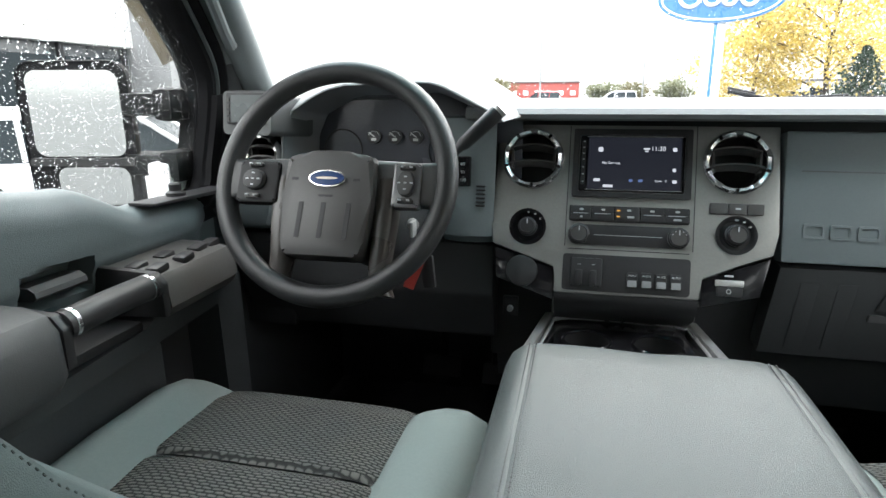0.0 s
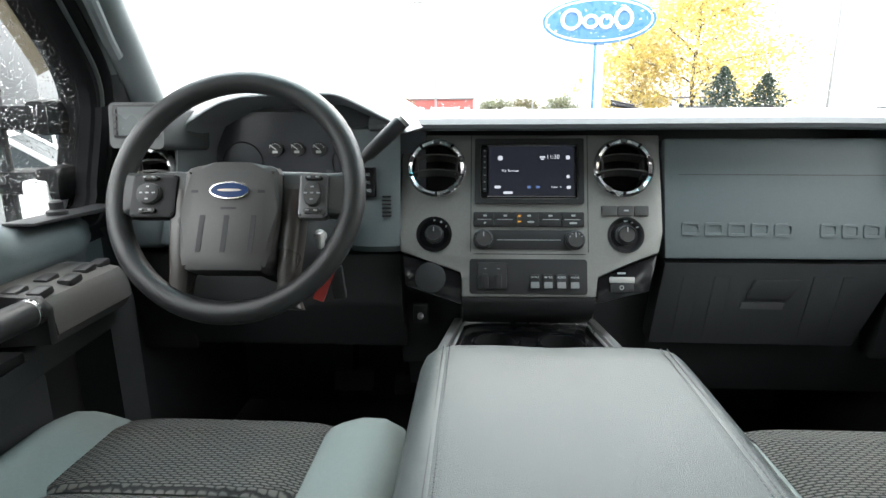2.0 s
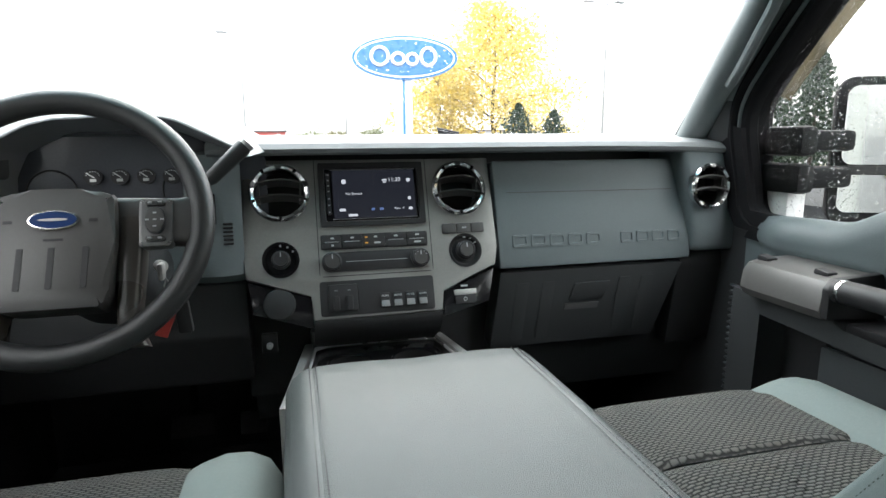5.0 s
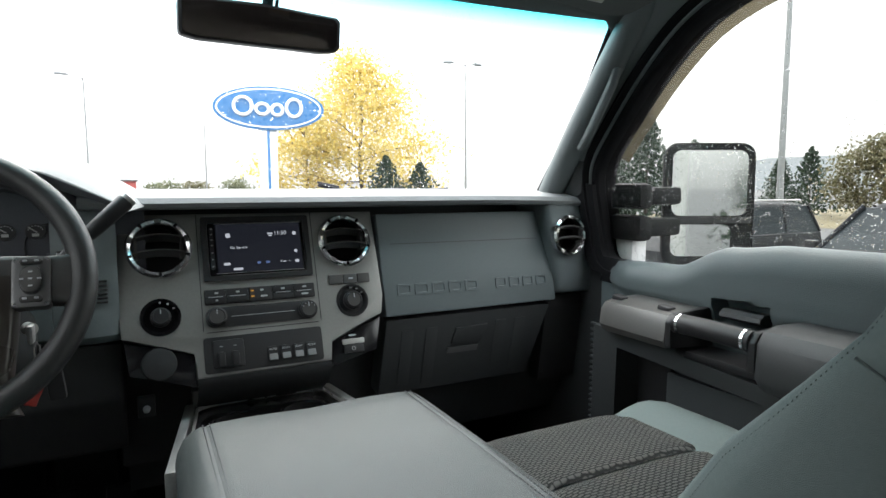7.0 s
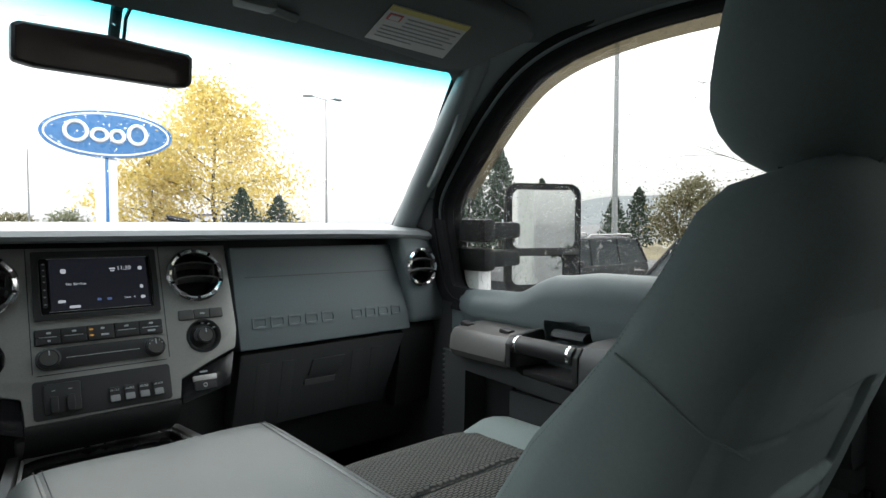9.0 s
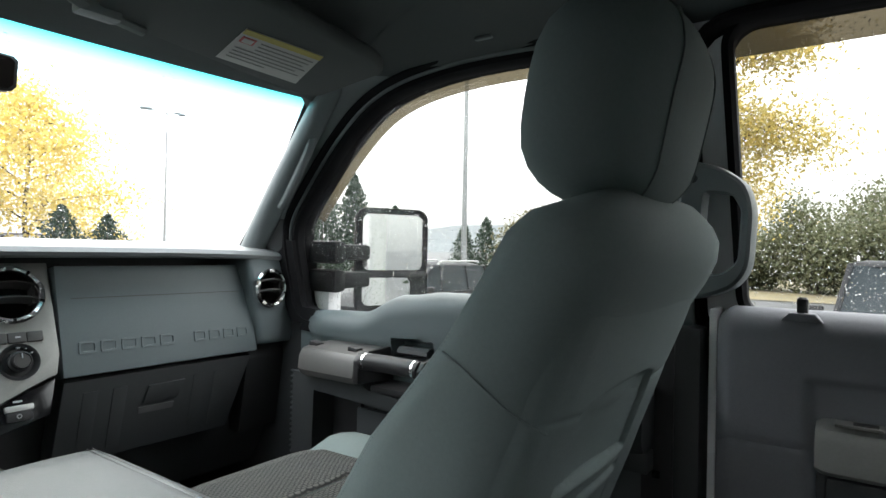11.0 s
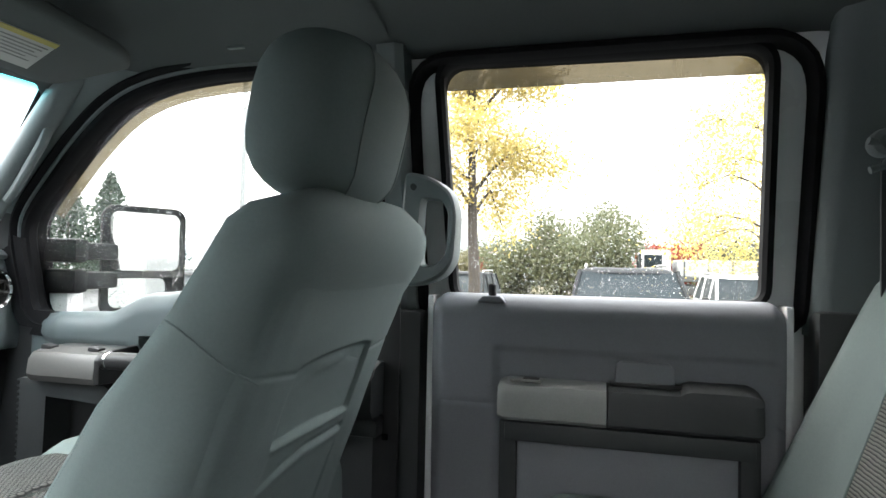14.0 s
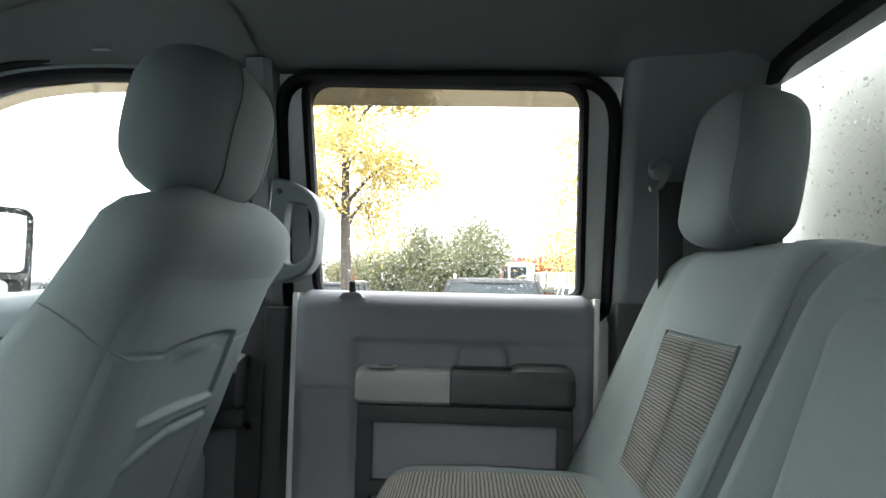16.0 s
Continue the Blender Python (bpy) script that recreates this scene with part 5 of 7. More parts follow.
# spokes: side bars, and the two long bronze pieces that flank the pad and run down to the rim
for s in (-1, 1):
    bm = bmesh.new()
    rings = []
    for x, h, d in ((0.050, 0.034, 0.004), (0.095, 0.033, 0.004), (0.13, 0.031, 0.004), (0.150, 0.032, 0.005), (0.163, 0.036, 0.006), (0.174, 0.046, 0.009)):
        rings.append([WHEEL_AT @ Vector((s * x, y, z - 0.003)) for y, z in ((d - 0.008, h), (d - 0.014, h - 0.003), (d - 0.016, h - 0.009), (d - 0.016, -h + 0.009), (d - 0.014, -h + 0.003), (d - 0.008, -h), (d + 0.010, -h), (d + 0.010, h))])
    skin(bm, rings)
    part("spoke", bm, WHEELM if s < 0 else HUBM, sw, angle=60)
    bm = bmesh.new()
    rings = []
    for x, z, w, d in ((0.078, 0.044, 0.009, -0.008), (0.079, 0.042, 0.013, -0.018), (0.080, 0.034, 0.015, -0.023), (0.081, 0.0, 0.015, -0.025), (0.079, -0.05, 0.015, -0.024), (0.076, -0.10, 0.014, -0.020), (0.078, -0.132, 0.014, -0.013), (0.080, -0.150, 0.020, -0.008)):
        rings.append([HUB_AT @ Vector((s * x - 0.005 + u, v, z)) for u, v in ((-w, 0.012), (-w, d + 0.008), (-w + 0.002, d + 0.003), (-w + 0.006, d), (w - 0.006, d), (w - 0.002, d + 0.003), (w, d + 0.008), (w, 0.012))])
    skin(bm, rings)
    part("spoke", bm, SPOKEM, sw, "dark bronze lower spoke", angle=60)
pad = part("airbag_pad", hub_plate([(-0.060, -0.104), (0.044, -0.104), (0.053, -0.097), (0.058, -0.080), (0.062, -0.02), (0.062, 0.036), (0.058, 0.044), (0.045, 0.0480), (0.022, 0.0500), (-0.006, 0.0510), (-0.032, 0.0500), (-0.054, 0.0480), (-0.068, 0.044), (-0.074, 0.036), (-0.074, -0.02), (-0.071, -0.080), (-0.067, -0.096)], -0.042, 0.01, 0.010), HUBM, sw, "grey airbag cover")
for x in (-0.043, -0.009, 0.029):
    part("groove", hub_plate([(x - 0.004, -0.078), (x + 0.003, -0.078), (x + 0.005, -0.026), (x - 0.002, -0.026)], -0.0426, -0.03, 0), BLACK, pad)
for x in (-0.056, 0.038):
    part("horn_mark", hub_plate(rect(x - 0.005, x + 0.005, 0.006, 0.010), -0.0424, -0.03, 0), BLACK, pad)
part("caption_bar", hub_plate(rect(-0.017, 0.005, -0.0175, -0.0145), -0.0424, -0.03, 0), BLACK, pad)
OVALBLUE = mat("deep blue enamel", (0.012, 0.035, 0.12), 0.2, var=0.05)
part("badge_rim", hub_plate(superring(-0.006, 0.009, 0.0285, 0.0125, 2, 36), -0.0448, -0.03, 0.001), CHROME, pad, "chrome oval badge rim")
part("badge", hub_plate(superring(-0.006, 0.009, 0.0262, 0.0105, 2, 36), -0.0455, -0.03, 0), OVALBLUE, pad, "plain blue oval badge")
part("badge_band", hub_plate(superring(-0.006, 0.009, 0.0165, 0.0018, 2, 24), -0.0460, -0.03, 0), SILVER, pad)
for s in (-1, 1):
    bm = hub_plate(rect(0.086, 0.127, -0.026, 0.040, 0.006, 3) if s > 0 else rect(-0.156, -0.090, -0.026, 0.038, 0.006, 3), -0.028, -0.006, 0.004)
    pod = part("button_pod", bm, mat("satin grey pod", (0.13, 0.13, 0.13), 0.35, metal=0.3, var=0.06) if s > 0 else mat("matt black pod", (0.008, 0.008, 0.009), 0.55, spec=0.25), sw, "thumb button pod")
    cx = 0.107 if s > 0 else -0.128
    part("button", hub_plate(superring(cx, 0.008, 0.011 if s > 0 else 0.016, 0.017 if s > 0 else 0.014, 2.4, 24), -0.036, -0.02, 0.002), HUBM if s > 0 else BLACK, pod)
    part("button_ring", hub_plate(superring(cx, 0.008, 0.0122 if s > 0 else 0.0172, 0.0182 if s > 0 else 0.0152, 2.4, 24), -0.0335, -0.02, 0.001), BLACK if s > 0 else HUBM, pod)
    part("button", hub_plate(rect(cx - 0.012, cx + 0.012, 0.0285, 0.0345, 0.002, 1), -0.0330, -0.02, 0.001), HUBM, pod)
    part("button", hub_plate(rect(cx - 0.012, cx + 0.012, -0.020, -0.013, 0.002, 1), -0.0330, -0.02, 0.001), HUBM, pod)
    for dx, dz in ((-0.006, 0.0315), (0.006, 0.0315), (-0.006, -0.0165), (0.006, -0.0165), (0, 0.008), (0, 0.017), (0, -0.001), (0.009, 0.008), (-0.009, 0.008)):
        part("button_mark", hub_plate(rect(cx + dx - 0.0022, cx + dx + 0.0022, dz - 0.001, dz + 0.001), -0.0366, -0.03, 0), MARK, pod)
col = thing("steering_column", "dark steering column shroud with shift lever and key lock", "steering column", at=(0, 0, -0.019))
bm = bmesh.new()
rings = []
for y, rx, rz in ((0.02, 0.055, 0.050), (0.05, 0.070, 0.062), (0.16, 0.078, 0.070), (0.30, 0.080, 0.075)):
    rings.append([WHEEL_AT @ Vector((u, y, v - 0.02)) for u, v in superring(0, 0, rx, rz, 3, 26)])
skin(bm, rings)
part("shroud", bm, LOWER, col)
bm = bmesh.new()
tube(bm, [(-0.38, 0.925, 1.66), (-0.31, 0.945, 1.705), (-0.283, 0.952, 1.731), (-0.276, 0.953, 1.737), (-0.226, 0.962, 1.784), (-0.222, 0.963, 1.788)], [0.007, 0.007, 0.008, 0.0115, 0.0135, 0.011], 14)
part("shift_lever", bm, BLACK, col, "black shift lever")
bm = bmesh.new()
lathe(bm, [(0.0115, 0), (0.0125, 0.003), (0.0125, 0.007), (0.008, 0.009)], Matrix.Translation((-0.2235, 0.9625, 1.7865)) @ Vector((0.05, 0.009, 0.047)).to_track_quat("Z", "Y").to_matrix().to_4x4(), 16)
part("lever_tip", bm, SILVER, col, "silver lever tip")
bm = bmesh.new()
lathe(bm, [(0.009, 0.012), (0.009, 0.0), (0.006, -0.003), (0.0, -0.003)], pose(-0.352, 0.905, 1.612, 90, 0, 30), 20)
part("key_lock", bm, SILVER, col)
key = thing("ignition_key", "ignition key with a red tag hanging from the column", "key", at=(0, 0, -0.022))
part("key_head", boxes(((-0.346, 0.888, 1.610), (0.008, 0.024, 0.026), 0.004)), SILVER, key)
bm = bmesh.new()
tube(bm, [(-0.340 + 0.004 * math.sin(k), 0.885, 1.585 + 0.014 * math.cos(k)) for k in (0, 1, 2, 3, 4, 5)], 0.0012, 6, closed=True)
part("key_ring", bm, SILVER, key)
RED = mat("red plastic tag", (0.33, 0.025, 0.02), 0.4)
part("tag", boxes(((-0.343, 0.880, 1.538), (0.018, 0.003, 0.056), 0.001, 1, pose(0, 0, 0, 4, 22, 10))), RED, key, "red plastic tag")
part("fob", boxes(((-0.322, 0.890, 1.540), (0.022, 0.012, 0.055), 0.005, 2, pose(0, 0, 0, 0, -6))), BLACK, key, "black key fob")
for x, z in ((-0.40, 1.13), (-0.27, 1.12)):
    ped = thing("pedal", "dark foot pedal under the dashboard", "pedal", "foot pedals")
    part("pad", boxes(((x, 1.33, z), (0.10 if x < -0.3 else 0.06, 0.02, 0.055), 0.008, 2, pose(0, 0, 0, -35))), RUBBER, ped)
    part("arm", boxes(((x, 1.37, z + 0.14), (0.015, 0.02, 0.28), 0.004, 2, pose(0, 0, 0, -12))), RUBBER, ped)

# ---- centre console with armrest ----
console = thing("centre_console", "dark floor console with cup holders and a padded grey armrest", "console", at=(0, 0, 0.002))
part("base", boxes(((0, 0.55, 1.09), (0.31, 1.02, 0.40), 0.03, 3)), LOWER, console, "charcoal console base")
bm = bmesh.new()
rings = []
HALF = [(0.0, 1.470), (0.06, 1.4725), (0.10, 1.4730), (0.140, 1.4720), (0.150, 1.4710), (0.1545, 1.4690), (0.159, 1.4700), (0.170, 1.466), (0.184, 1.455), (0.193, 1.436), (0.196, 1.40), (0.194, 1.345), (0.185, 1.335)]
for y, k, dz in ((0.792, 0.60, -0.060), (0.790, 0.75, -0.035), (0.782, 0.86, -0.016), (0.768, 0.94, -0.006), (0.745, 0.985, -0.001), (0.70, 1.0, 0.0), (0.55, 1.0, 0.001), (0.35, 1.0, 0.0), (0.16, 1.0, 0.0), (0.13, 0.97, -0.01)):
    half = [(x * lerp(0.97, 1, min(1, k)), lerp(1.40, z, k) if z > 1.40 else z + (1 - k) * 0.05) for x, z in HALF]
    ring = [(0.006 + 0.945 * x, y, z + dz * (1 if z > 1.41 else 0)) for x, z in half] + [(0.006 - 0.945 * x, y, z + dz * (1 if z > 1.41 else 0)) for x, z in half[:0:-1]]
    rings.append(ring)
skin(bm, rings)
part("armrest", bm, LEATHER, console, "padded grained grey vinyl armrest lid")
THREAD = mat("dark thread", (0.05, 0.052, 0.055), 0.8)
for s in (-1, 1):
    for dx in (-0.0045, 0.0045):
        bm = bmesh.new()
        for i in range(86):
            y = 0.742 - i * 0.0068
            x, z = 0.006 + 0.945 * s * (0.1545 + dx), 1.4712 - (0.0 if dx < 0 else 0.001) - 0.02 * max(0, (y - 0.745) / 0.03) ** 2
            box(bm, (x, y, z), (0.0013, 0.0045, 0.0012))
        part("stitching", bm, THREAD, console, "dark stitched seam", smooth=False)
# cup holder tray
bm = bmesh.new()
prism(bm, [(-0.125, 1.150), (0.124, 1.150), (0.170, 0.88), (0.170, 0.74), (-0.172, 0.74), (-0.172, 0.88)], 1.20, 1.352, "z", 0.006)
bm = cut(bm, *[rod(pose(s * 0.062, 1.04, 1.352, 90), 0.0405, -0.10, 0.03) for s in (-1, 1)])
tray = part("tray", bm, GLOSS, console, "dark gloss cup holder tray")
for s in (-1, 1):
    bm = bmesh.new()
    prism(bm, [(s * 0.128, 1.155), (s * 0.145, 1.155), (s * 0.192, 0.86), (s * 0.175, 0.86)], 1.22, 1.362, "z", 0.004)
    part("side_trim", bm, SILVER, console, "silver side trim")
    bm = bmesh.new()
    lathe(bm, [(0.040, 0.0), (0.043, 0.003), (0.046, 0.0), (0.046, -0.004)], pose(s * 0.062, 1.04, 1.356), 36, cap=False)
    part("cup_rim", bm, GLOSS, tray)
    bm = bmesh.new()
    lathe(bm, [(0.0400, 0.0), (0.0395, -0.085), (0.001, -0.088)], pose(s * 0.062, 1.04, 1.355), 36, cap=False)
    part("cup_well", bm, DARKSLOT, tray, "cup well coloured dark for its shade")
bm = bmesh.new()
tube(bm, [(x, 1.146 - 0.02 * abs(x / 0.124) ** 6, 1.358) for x in [lerp(-0.124, 0.124, i / 24) for i in range(25)]], 0.0045, 8)
tube(bm, [(-0.125, 1.128, 1.358), (-0.150, 0.95, 1.358)], 0.003, 8)
tube(bm, [(0.125, 1.128, 1.358), (0.150, 0.95, 1.358)], 0.003, 8)
# pale diffuse share in the chrome imitates a bright reflection along the strip
part("chrome_edge", bm, mat("chrome with pale diffuse sheen", (0.80, 0.80, 0.79), 0.28, metal=0.75, var=0.05), console, "chrome edge strip")
part("tray_back", boxes(((0.005, 1.172, 1.352), (0.275, 0.035, 0.07), 0.008)), STACK, console, "bronze grey tray back")


# ---- seats ----
def weave(name, period, light, other, dark, run=0.0):
    """Woven cloth: rows of short raised stitches, or plain ribs where run is nothing."""
    m = bpy.data.materials.new(name)
    m.use_nodes = True
    n, l = m.node_tree.nodes, m.node_tree.links
    b = n["Principled BSDF"]
    b.inputs["Roughness"].default_value = 0.9
    b.inputs["Specular IOR Level"].default_value = 0.15

    def op(kind, a, c=0.0, d=0.0):
        q = n.new("ShaderNodeMath")
        q.operation = kind
        for k, v in enumerate((a, c, d)):
            if isinstance(v, (int, float)):
                q.inputs[k].default_value = v
            else:
                l.new(v, q.inputs[k])
        return q.outputs[0]
    g, sep, wob, tone = (n.new("ShaderNode" + k) for k in ("NewGeometry", "SeparateXYZ", "TexNoise", "TexNoise"))
    l.new(g.outputs["Position"], sep.inputs[0])
    for t, k in ((wob, 55), (tone, 14)):
        t.inputs["Scale"].default_value = k
        l.new(g.outputs["Position"], t.inputs["Vector"])
    along = op("MULTIPLY_ADD", wob.outputs[0], 0.0045, op("SUBTRACT", sep.outputs[1], sep.outputs[2]))
    v = op("DIVIDE", along, period)
    rise = op("ABSOLUTE", op("SINE", op("MULTIPLY", v, math.pi)))
    if run:
        row = op("FLOOR", v)
        u = op("MULTIPLY_ADD", row, 0.5, op("DIVIDE", sep.outputs[0], period * run))
        rise = op("MULTIPLY", rise, op("POWER", op("ABSOLUTE", op("SINE", op("MULTIPLY", u, math.pi))), 0.45))
    mask = n.new("ShaderNodeMapRange")
    mask.interpolation_type = "SMOOTHSTEP"
    mask.inputs[1].default_value, mask.inputs[2].default_value = 0.22, 0.80
    l.new(rise, mask.inputs[0])
    hue, mix = n.new("ShaderNodeMix"), n.new("ShaderNodeMix")
    hue.data_type = mix.data_type = "RGBA"
    hue.inputs[6].default_value, hue.inputs[7].default_value = (*light, 1), (*other, 1)
    l.new(tone.outputs[0], hue.inputs[0])
    mix.inputs[6].default_value = (*dark, 1)
    l.new(hue.outputs[2], mix.inputs[7])
    l.new(mask.outputs[0], mix.inputs[0])
    l.new(mix.outputs[2], b.inputs["Base Color"])
    bp = n.new("ShaderNodeBump")
    bp.inputs["Strength"].default_value, bp.inputs["Distance"].default_value = 0.7, 0.0016
    l.new(rise, bp.inputs["Height"])
    l.new(bp.outputs[0], b.inputs["Normal"])
    return m


WEAVE = weave("woven tan and grey cloth", 0.0046, (0.235, 0.228, 0.205), (0.165, 0.178, 0.180), (0.052, 0.054, 0.055), 2.7)
WEAVE_BACK = weave("woven tan rib cloth", 0.0068, (0.330, 0.318, 0.285), (0.260, 0.262, 0.250), (0.100, 0.104, 0.102))
SEAM = mat("seam thread", (0.11, 0.13, 0.128), 0.9)


def back_line(z):
    return -0.022 + (1.80 - z) * 0.36


def bolster(z):
    return float(np.interp(z, (1.30, 1.45, 1.543, 1.60, 1.645, 1.70, 1.76, 1.81, 1.84), (0.235, 0.200, 0.172, 0.156, 0.132, 0.106, 0.092, 0.086, 0.062)))


def half_width(z):
    return curve([(1.30, 0.240), (1.60, 0.242), (1.72, 0.248), (1.787, 0.240), (1.816, 0.213), (1.838, 0.14)], z)


def front_seat(cx, dy_cushion, dx_back, dy_back, head_dx, inner):
    """inner: +1 where the cab's middle lies on the seat's right."""
    seat = thing("front_seat", "grey green cloth front seat with woven insert and headrest", "seat", "front seats", at=(0, 0, -0.030 if cx < 0 else -0.002))
    part("pedestal", boxes(((cx, 0.40 + dy_cushion, 1.07), (0.44, 0.56, 0.38), 0.03)), LOWER, seat, "dark seat base")
    # cushion
    bm = bmesh.new()
    prof = [(0.0, -0.014), (0.08, -0.013), (0.135, -0.010), (0.150, 0.000), (0.165, 0.008), (0.195, 0.017), (0.225, 0.016), (0.250, 0.002), (0.264, -0.025), (0.268, -0.07), (0.255, -0.135), (0.0, -0.14)]
    rings = []
    for y, k, dz in ((0.755, 0.72, -0.070), (0.752, 0.84, -0.045), (0.742, 0.92, -0.024), (0.72, 0.97, -0.009), (0.68, 1.0, 0.0), (0.56, 1.0, 0.002), (0.40, 1.0, -0.006), (0.24, 1.0, -0.004), (0.17, 0.98, 0.01)):
        h = [(x * lerp(0.9, 1, k), 1.392 + z * (k if z > -0.03 else 1) + (dz if z > -0.1 else 0)) for x, z in prof]
        rings.append([(cx + x, y + dy_cushion, z) for x, z in h] + [(cx - x, y + dy_cushion, z) for x, z in h[-2:0:-1]])
    skin(bm, rings)
    part("cushion", bm, CLOTH, seat, "grey green cloth cushion", angle=80)
    def cz(x, y):
        k = 1.392 + 0.001 - 0.006 * (abs(x) / 0.148) ** 6
        k += curve([(0.05, 0.01), (0.20, -0.004), (0.40, -0.006), (0.56, 0.002), (0.68, 0.0), (0.72, -0.009), (0.742, -0.024), (0.752, -0.045), (0.757, -0.07)], y)
        return k + 0.0045
    for y0, y1 in ((0.5465, 0.754), (0.20, 0.5435)):
        bm = bmesh.new()
        grid(bm, lambda u, v, y0=y0, y1=y1: (cx + lerp(-0.148, 0.148, u), lerp(y0, y1, v) + dy_cushion + 0.003, cz(lerp(-0.148, 0.148, u), lerp(y0, y1, v)) - 0.005 * (abs(2 * v - 1) ** 30)), 14, 26)
        thick(bm, -0.022)
        part("insert", bm, WEAVE, seat, "woven tan and grey insert")
    # backrest
    cx += dx_back
    def mid(z):
        return cx - 0.010 * inner * min(1, max(0, (z - 1.60) / 0.14))
    bm = bmesh.new()
    rings = []
    zs = [1.30, 1.36, 1.42, 1.48, 1.54, 1.60, 1.66, 1.70, 1.74, 1.77, 1.795, 1.814, 1.828, 1.838]
    for i, z in enumerate(zs):
        w, d, yb = half_width(z), bolster(z), back_line(z) + dy_back
        d0 = max(0.6 * d, 0.045)
        k = 1 - 0.55 * max(0, (z - 1.80) / 0.035) ** 2
        yb += 0.018 * max(0, (z - 1.79) / 0.04) ** 2
        plump = 0.018 * math.exp(-((z - 1.765) / 0.05) ** 2)
        yb, d, d0 = yb - plump, d + plump, d0 + plump
        half = [(0.0, 0.0), (w * 0.30, 0.0), (w * 0.60, 0.001), (w * 0.84, 0.006), (w * 0.95, 0.020), (w * 0.995, 0.048 * min(1, d / 0.12)), (w * 1.0, d * 0.72), (w * 0.965, d * 0.93), (w * 0.88, d), (w * 0.78, d * 0.95), (w * 0.64, d0 * 1.08), (w * 0.3, d0), (0.0, d0 * 0.98)]
        rings.append([(mid(z) + x, yb + y * k, z) for x, y in half] + [(mid(z) - x, yb + y * k, z) for x, y in half[-2:0:-1]])
    skin(bm, rings)
    back = part("backrest", bm, CLOTH, seat, "grey green cloth backrest", angle=85)
    # map pocket and seams on its rear
    def rear(x, z, off):
        w = half_width(z)
        t = abs(x) / w
        return (mid(z) + x, back_line(z) + dy_back + curve([(0, 0), (0.3, 0.0), (0.60, 0.001), (0.84, 0.006), (0.95, 0.020)], t) - off, z)
    def step(a, b, t):
        t = min(1, max(0, (t - a) / (b - a)))
        return t * t * (3 - 2 * t)
    def lift(x, z):
        """How far the rear cover stands out: proud bolsters and top, a sunk panel between them, and its map pocket."""
        rim = 1.634 + 0.004 * math.sin(17 * x + 1) - 0.10 * max(0, abs(x) - 0.07)
        panel = step(-0.113, -0.107, x) * step(-0.113, -0.107, -x) * step(rim + 0.003, rim - 0.003, z)
        d = 0.0075 * (1 - panel) + 0.003
        d += panel * 0.0035 * math.exp(-((z - rim + 0.016) / 0.009) ** 2) * math.sin(31 * x + 2)
        hem = 1.536 - 0.35 * (x + 0.01) ** 2
        pouch = panel * step(hem + 0.0025, hem - 0.0015, z)
        d += pouch * (0.0045 + 0.009 * math.cos(min(1.57, 12 * abs(x))) * step(1.40, 1.53, z))
        d += pouch * 0.0022 * math.exp(-((z - hem + 0.0045) / 0.0032) ** 2)
        fold = hem - 0.026 - 0.25 * max(0, -x - 0.02)
        d -= pouch * 0.0045 * math.exp(-((z - fold) / 0.0048) ** 2) * step(-0.112, -0.06, x)
        d += pouch * 0.003 * math.exp(-((z - fold + 0.012) / 0.008) ** 2)
        d -= 0.0030 * math.exp(-((z - 1.624 - 0.1 * (abs(x) - 0.13)) / 0.0022) ** 2) * step(0.112, 0.118, abs(x))
        d += 0.0020 * noise.noise((x * 9, z * 13, cx))
        return d * step(0.225, 0.185, abs(x)) * step(1.80, 1.72, z)
    bm = bmesh.new()
    grid(bm, lambda u, v: rear(lerp(-0.226, 0.226, u), lerp(1.31, 1.80, v), lift(lerp(-0.226, 0.226, u), lerp(1.31, 1.80, v)) - 0.0015), 150, 190)
    part("rear_cover", bm, CLOTH, back, "rear cloth cover with a creased sunk panel and an elastic map pocket", angle=85)
    # flank seams: one across, one along the front edge with stitches
    for s in (-1, 1):
        if s != inner:
            continue
        bm = bmesh.new()
        w, yb = half_width(1.66), back_line(1.64) + dy_back
        path = [(1.003, yb + 0.072, 1.692), (1.004, yb + 0.054, 1.682), (1.003, yb + 0.036, 1.670), (0.985, yb + 0.022, 1.658), (0.955, yb + 0.010, 1.646), (0.90, yb - 0.002, 1.636), (0.84, yb - 0.007, 1.627)]
        tube(bm, [(mid(1.66) + s * w * k, y, z) for k, y, z in path], 0.0012 if inner < 0 else 0.0005, 6)
        part("seam", bm, CLOTH, back)
        bm = bmesh.new()
        for i in range(110):
            z = lerp(1.42, 1.80, i / 109)
            w, d = half_width(z), bolster(z)
            y = back_line(z) + dy_back + d * 0.90
            box(bm, (mid(z) + s * (w * 0.973 + 0.0002), y, z), (0.0005, 0.0005, 0.0016), 0, 2, pose(0, 0, 0, 25))
        part("stitching", bm, SEAM, back, smooth=False)
    bm = bmesh.new()
    for i in range(60):
        x = lerp(-0.19, 0.19, i / 59)
        box(bm, (mid(1.82) + x, back_line(1.82) + dy_back + 0.034, 1.8275 - 0.55 * max(0, abs(x) - 0.11) ** 1.5), (0.0034, 0.0007, 0.0007))
    part("stitching", bm, SEAM, back, smooth=False)
    bm = bmesh.new()
    tube(bm, [rear(x, 1.800 - 1.1 * max(0, abs(x) - 0.10) ** 1.5, 0.0012) for x in [lerp(-0.165, 0.165, i / 40) for i in range(41)]], 0.0018, 6)
    part("piping", bm, CLOTH, back)
    # headrest
    hx, hy, hz = cx + head_dx, 0.021 + dy_back, 1.925
    bm = bmesh.new()
    rings = []
    tilt = pose(hx, hy, hz, 12)
